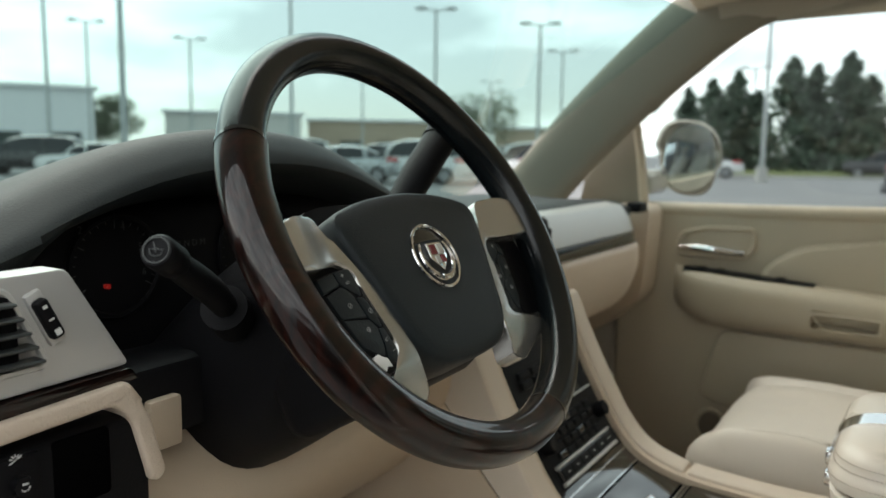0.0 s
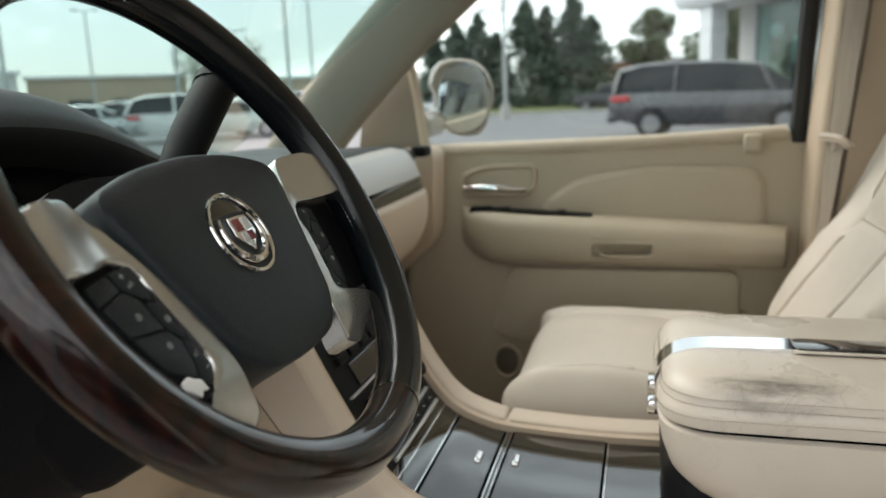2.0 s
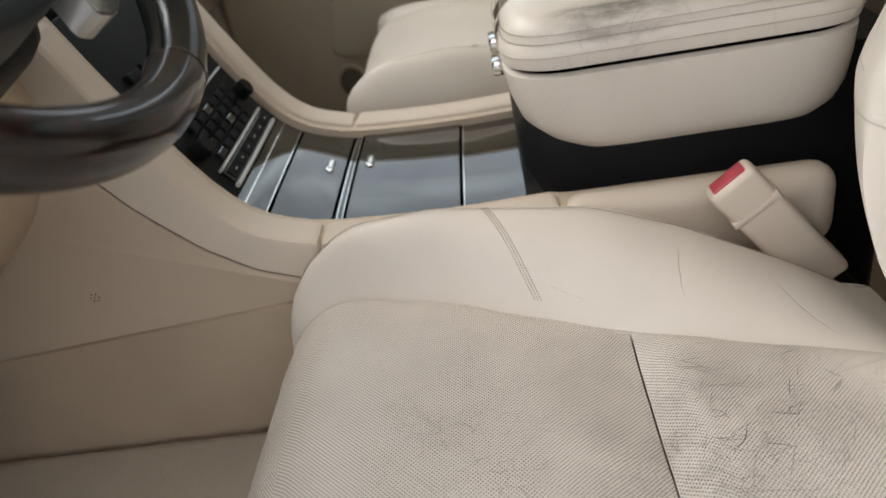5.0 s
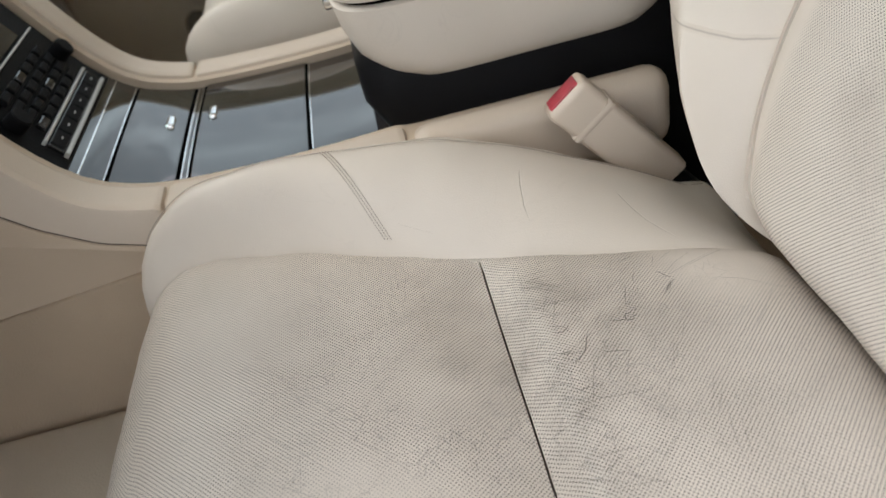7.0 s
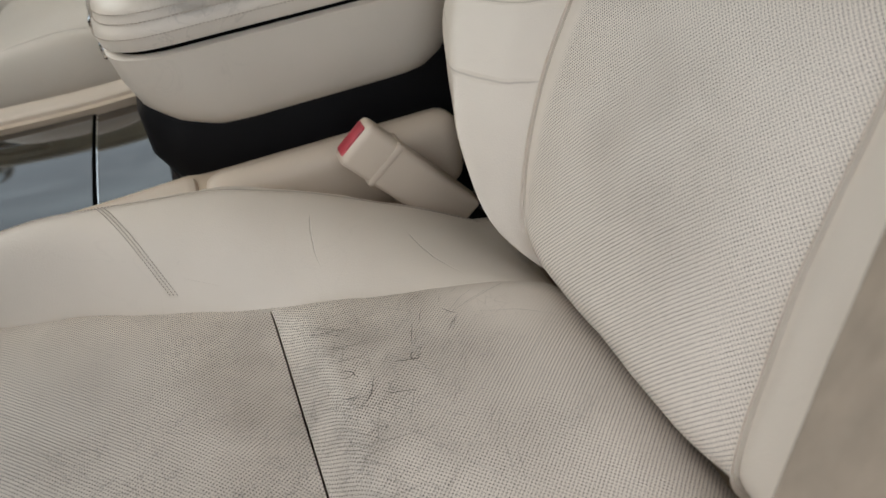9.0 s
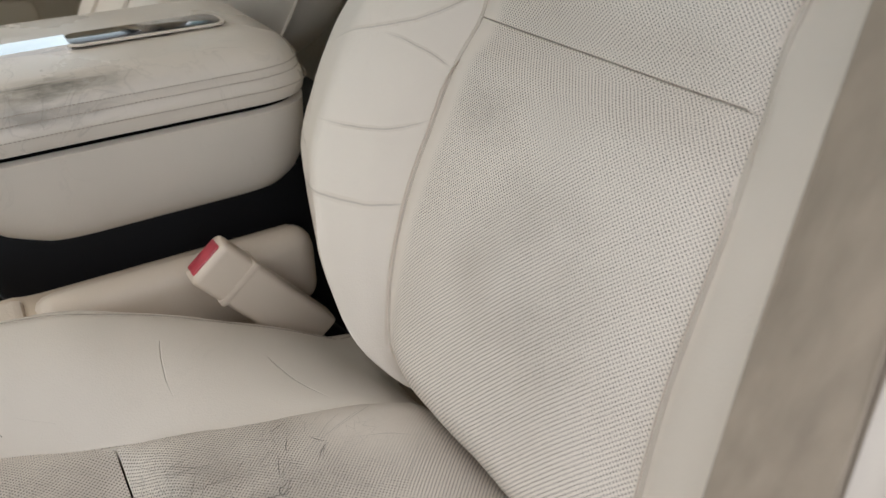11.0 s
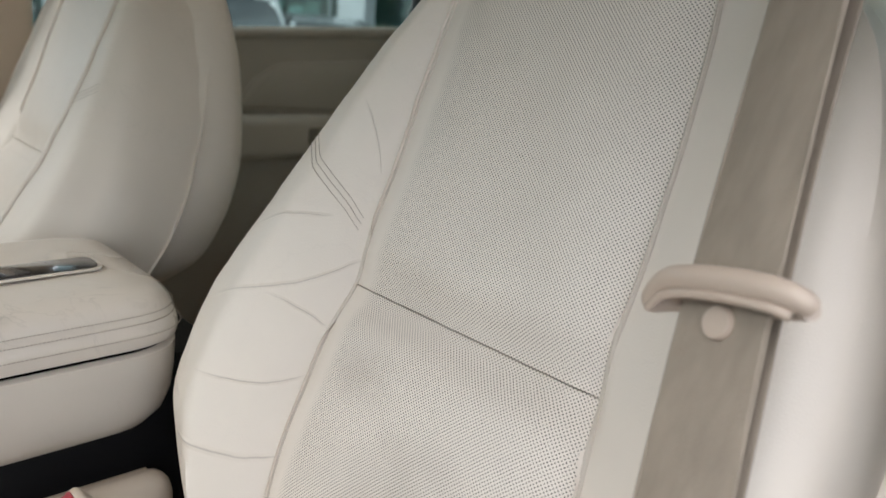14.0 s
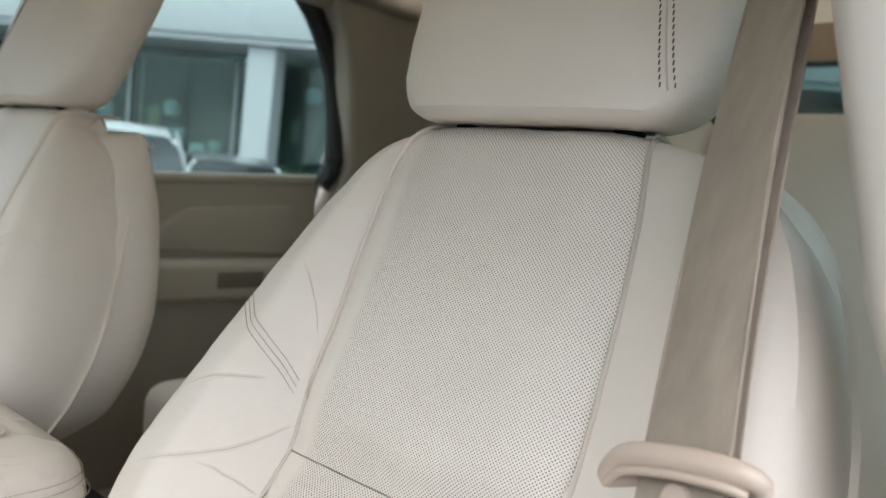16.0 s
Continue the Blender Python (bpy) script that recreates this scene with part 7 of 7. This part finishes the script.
    for x in (-1.45, 1.45):
        for s in (-1, 1):
            wh = bmesh.new()
            c = m @ Vector((x, s * (W / 2 - 0.12), 0.33))
            d = m.to_3x3() @ Vector((0, s * 0.13, 0))
            tube([c, c + d], 0.33 * scale, 26, bm=wh)
            wo = part("wheel", wh, M_TYRE, t)
            ar = bmesh.new()
            tube([c + d * 0.95, c + d * 1.04], 0.21 * scale, 22, bm=ar)
            part("rim", ar, M_ALLOY, wo)
            ach = [m @ Vector((x + 0.37 * math.cos(k * math.pi / 12), s * (W / 2 - 0.01), 0.33 + 0.37 * math.sin(k * math.pi / 12))) for k in range(13)]
            part("wheel_arch", tube(ach, 0.035, 6), M_TYRE if kind == "van" else paint, t)
    for s in (-1, 1):
        e = m @ Vector((-L / 2 + 0.22, s * W * 0.42, 0.0))
        tl = box(-L / 2 + 0.06, -L / 2 + 0.50, *sorted((s * W * 0.40, s * W * 0.507)), 0.86, 1.0, 0.03, 2, m=m)
        part("tail_lamp", tl, M_TAIL, t, "red tail lamp")
        part("door_handle", box(-0.55, -0.35, *sorted((s * W * 0.49, s * W * 0.512)), 0.93, 0.965, 0.01, 2, m=m), M_ALLOY, t)
        part("headlamp", box(L / 2 - 0.42, L / 2 - 0.10, *sorted((s * W * 0.34, s * W * 0.46)), 0.62, 0.74, 0.03, 2, m=m), M_ALLOY, t)
    part("bumper", box(-L / 2 - 0.06, -L / 2 + 0.15, -W * 0.44, W * 0.44, 0.36, 0.62, 0.06, 3, m=m), paint, t)
    part("number_plate", box(-L / 2 - 0.075, -L / 2 - 0.055, -0.16, 0.16, 0.66, 0.80, 0.004, 1, m=m), M_FASCIA, t)
    return t


def paint(name, c, metal=0.3):
    return mat(name, c, 0.28, metal=metal, vary=0.02, coat=0.8)


P_GREY, P_WHITE, P_SILVER = paint("grey_car_paint", (0.10, 0.10, 0.105), 0.6), paint("white_car_paint", (0.72, 0.72, 0.72), 0.0), paint("silver_car_paint", (0.42, 0.44, 0.45), 0.6)
P_BLACK, P_BLUE, P_RED = paint("black_car_paint", (0.02, 0.02, 0.022)), paint("blue_car_paint", (0.05, 0.09, 0.15)), paint("red_car_paint", (0.30, 0.03, 0.03))
parked_car("van", P_GREY, "dark grey minivan with roof rails, parked sideways", az(-4.9, 21.4), 262, 1.10)
ROWS = ((27.0, 34, 118, "suv", P_SILVER), (30.5, 31, 118, "sedan", P_WHITE), (35.5, 30, 120, "suv", P_WHITE), (40.5, 30, 122, "sedan", P_SILVER), (45.5, 31, 124, "suv", P_BLACK), (49.5, 33, 126, "sedan", P_WHITE), (53.5, 34, 128, "suv", P_BLUE), (57.5, 36, 130, "sedan", P_WHITE), (61.5, 38, 132, "suv", P_BLACK), (65.5, 40, 134, "sedan", P_SILVER), (28.5, 52, 118, "suv", P_BLACK), (33, 50, 118, "sedan", P_RED), (38, 50, 120, "suv", P_WHITE), (43, 52, 122, "sedan", P_SILVER), (48, 54, 124, "suv", P_WHITE), (54, 56, 128, "sedan", P_SILVER), (60, 58, 132, "suv", P_WHITE), (22.5, 48, 110, "sedan", P_WHITE), (14.2, 46, 100, "sedan", P_WHITE), (2.6, 52, 95, "suv", P_BLACK), (-26.5, 12.0, 150, "suv", P_WHITE), (-33.5, 14.0, 160, "sedan", P_SILVER))
NAMES = {id(P_SILVER): "silver", id(P_WHITE): "white", id(P_BLACK): "black", id(P_BLUE): "dark blue", id(P_RED): "red"}
for a, d, turn, kind, pt in ROWS:
    parked_car(kind, pt, "%s %s parked in a row outside" % (NAMES[id(pt)], "tall hatchback" if kind == "suv" else "saloon car"), az(a, d), turn)


# out of view; added to block rear-left sky light from the seat
parked_car("van", P_BLACK, "unseen black minivan added to shade the open driver side", Vector((-2.58, -3.0, GZ)), 90, 1.25)


# ---- dealership building ----
def showroom():
    b = thing("showroom_building", (26, -3, GZ), "pale showroom with white fascia and dark shop windows", "building")
    rng = random.Random(5)
    o = Vector((27.0, -1.7, GZ))
    d = Vector((-0.855, -0.519, 0))
    n = Vector((-0.519, 0.855, 0))
    m = Matrix(((d.x, n.x, 0, o.x), (d.y, n.y, 0, o.y), (0, 0, 1, o.z), (0, 0, 0, 1)))
    part("wall", box(0, 34, -14, -1.6, 0, 4.6, 0.02, 1, m=m), M_STUCCO, b)
    part("fascia", box(-0.9, 35, -14.5, 0.4, 4.02, 5.4, 0.06, 2, m=m), M_FASCIA, b, "white metal fascia")
    part("soffit", box(-0.8, 34.9, -1.7, 0.3, 3.90, 4.03, 0.01, 1, m=m), M_FASCIA, b)
    part("upper_fascia", box(-0.5, 34.5, -14.0, -0.3, 5.4, 6.3, 0.05, 2, m=m), M_STUCCO, b)
    part("plinth", box(0.2, 33.8, -1.62, -1.45, 0, 0.35, 0.02, 1, m=m), M_CONC, b)
    for k in range(12):
        x0 = 1.6 + k * 2.7
        # flat dark sheet on the solid wall paints the shop's unlit depth
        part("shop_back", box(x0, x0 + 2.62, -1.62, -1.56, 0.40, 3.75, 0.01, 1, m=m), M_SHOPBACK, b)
        for _ in range(4):
            px, pz, ww, hh = x0 + rng.uniform(0.1, 1.9), rng.uniform(0.4, 2.4), rng.uniform(0.15, 0.6), rng.uniform(0.2, 0.9)
            part("display_panel", box(px, px + ww, -1.50, -1.42, pz, pz + hh, 0.02, 2, m=m), rng.choice((M_FASCIA, M_TAN, M_STUCCO, M_LEAF, M_GALV)), b)
        gx, gz = x0 + rng.uniform(0.4, 2.0), rng.uniform(2.3, 3.1)
        part("globe_lamp", tube([m @ Vector((gx, -1.3, gz + q)) for q in (-0.2, -0.17, -0.1, 0.0, 0.1, 0.17, 0.2)], lambda f: max(0.02, 0.2 * math.sqrt(max(0.0, 1 - (2 * f - 1) ** 2))), 14), M_FASCIA, b)
        w = part("shop_window", box(x0, x0 + 2.6, -1.10, -1.06, 0.40, 3.75, 0.004, 1, m=m), M_SHOPPANE, b, "dark plate glass window")
        part("mullion", box(x0 - 0.06, x0 + 0.02, -1.15, -1.00, 0.36, 3.8, 0.008, 1, m=m), M_GALV, w)
    for x in (0.5, 8.3, 16.1, 23.9):
        part("column", box(x - 0.32, x + 0.32, -0.5, 0.12, 0, 3.92, 0.02, 1, m=m), M_FASCIA, b, "square white column")
    return b


showroom()


def shed(a0, a1, d, h, m, label):
    p, q = az(a0, d), az(a1, d)
    b = thing("shop_building", tuple((p + q) / 2), label, "building", "far buildings")
    u = (q - p)
    L = u.length
    u.normalize()
    n = Vector((u.y, -u.x, 0))
    if n.dot(p) < 0:
        n = -n
    mm = Matrix(((u.x, n.x, 0, p.x), (u.y, n.y, 0, p.y), (0, 0, 1, GZ), (0, 0, 0, 1)))
    part("wall", box(0, L, 0, 12, 0, h, 0.02, 1, m=mm), m, b)
    part("roof", box(-0.4, L + 0.4, -0.4, 12.4, h, h + 0.35, 0.03, 1, m=mm), M_FASCIA, b)
    for k in range(int(L / 5)):
        part("window", box(1.2 + k * 5, 4.0 + k * 5, -0.05, 0.1, 0.8, min(2.6, h - 0.8), 0.02, 1, m=mm), M_SHOPGLASS, b)


shed(21, 29, 110, 4.6, M_TAN, "low tan commercial building far across the car park")
shed(33, 43, 105, 5.2, M_TAN, "low tan shop building far across the car park")
shed(43.5, 53, 95, 5.4, M_STUCCO, "pale low shop building far across the car park")
shed(57.5, 72, 80, 6.6, M_FASCIA, "white low warehouse beyond the parked cars")
shed(-3, 4.2, 95, 4.6, M_BRICK, "low brown brick building behind the trees")


# ---- outside mirror ----
def side_mirror():
    s = thing("side_mirror", (0.93, 0.52, 1.30), "champagne painted side mirror outside the passenger window", "car mirror")
    c = Vector((1.0, 0.50, 1.388))
    out = [(math.copysign(abs(math.cos(a)) ** 0.75, math.cos(a)) * (0.080 if math.sin(a) > 0 else 0.068), math.copysign(abs(math.sin(a)) ** 0.8, math.sin(a)) * 0.092 + 0.012 * math.cos(a)) for a in [k * math.tau / 40 for k in range(40)]]
    m = Matrix.Translation(c) @ Matrix.Rotation(radians(118), 4, "Z") @ Matrix.Rotation(radians(90), 4, "X")
    rings = []
    for sc, h in ((0.3, -0.10), (0.7, -0.085), (0.93, -0.05), (1.0, -0.015), (1.0, 0.0), (0.93, 0.004), (0.89, -0.006)):
        rings.append([m @ Vector((x * sc, y * sc, -h)) for x, y in out])
    part("housing", loft(rings), P_CHAMPAGNE, s, "champagne painted housing")
    part("mirror_glass", slab([(x * 0.885, y * 0.885) for x, y in out], 0.003, m @ Matrix.Translation((0, 0, 0.002)) @ Matrix.Rotation(math.pi, 4, "X"), 0.0005), M_MIRROR, s)
    part("mirror_arm", box(0.82, 0.97, 0.535, 0.585, 1.30, 1.36, 0.02, 3), P_CHAMPAGNE, s)


P_CHAMPAGNE = paint("champagne_car_paint", (0.52, 0.46, 0.38), 0.35)
side_mirror()
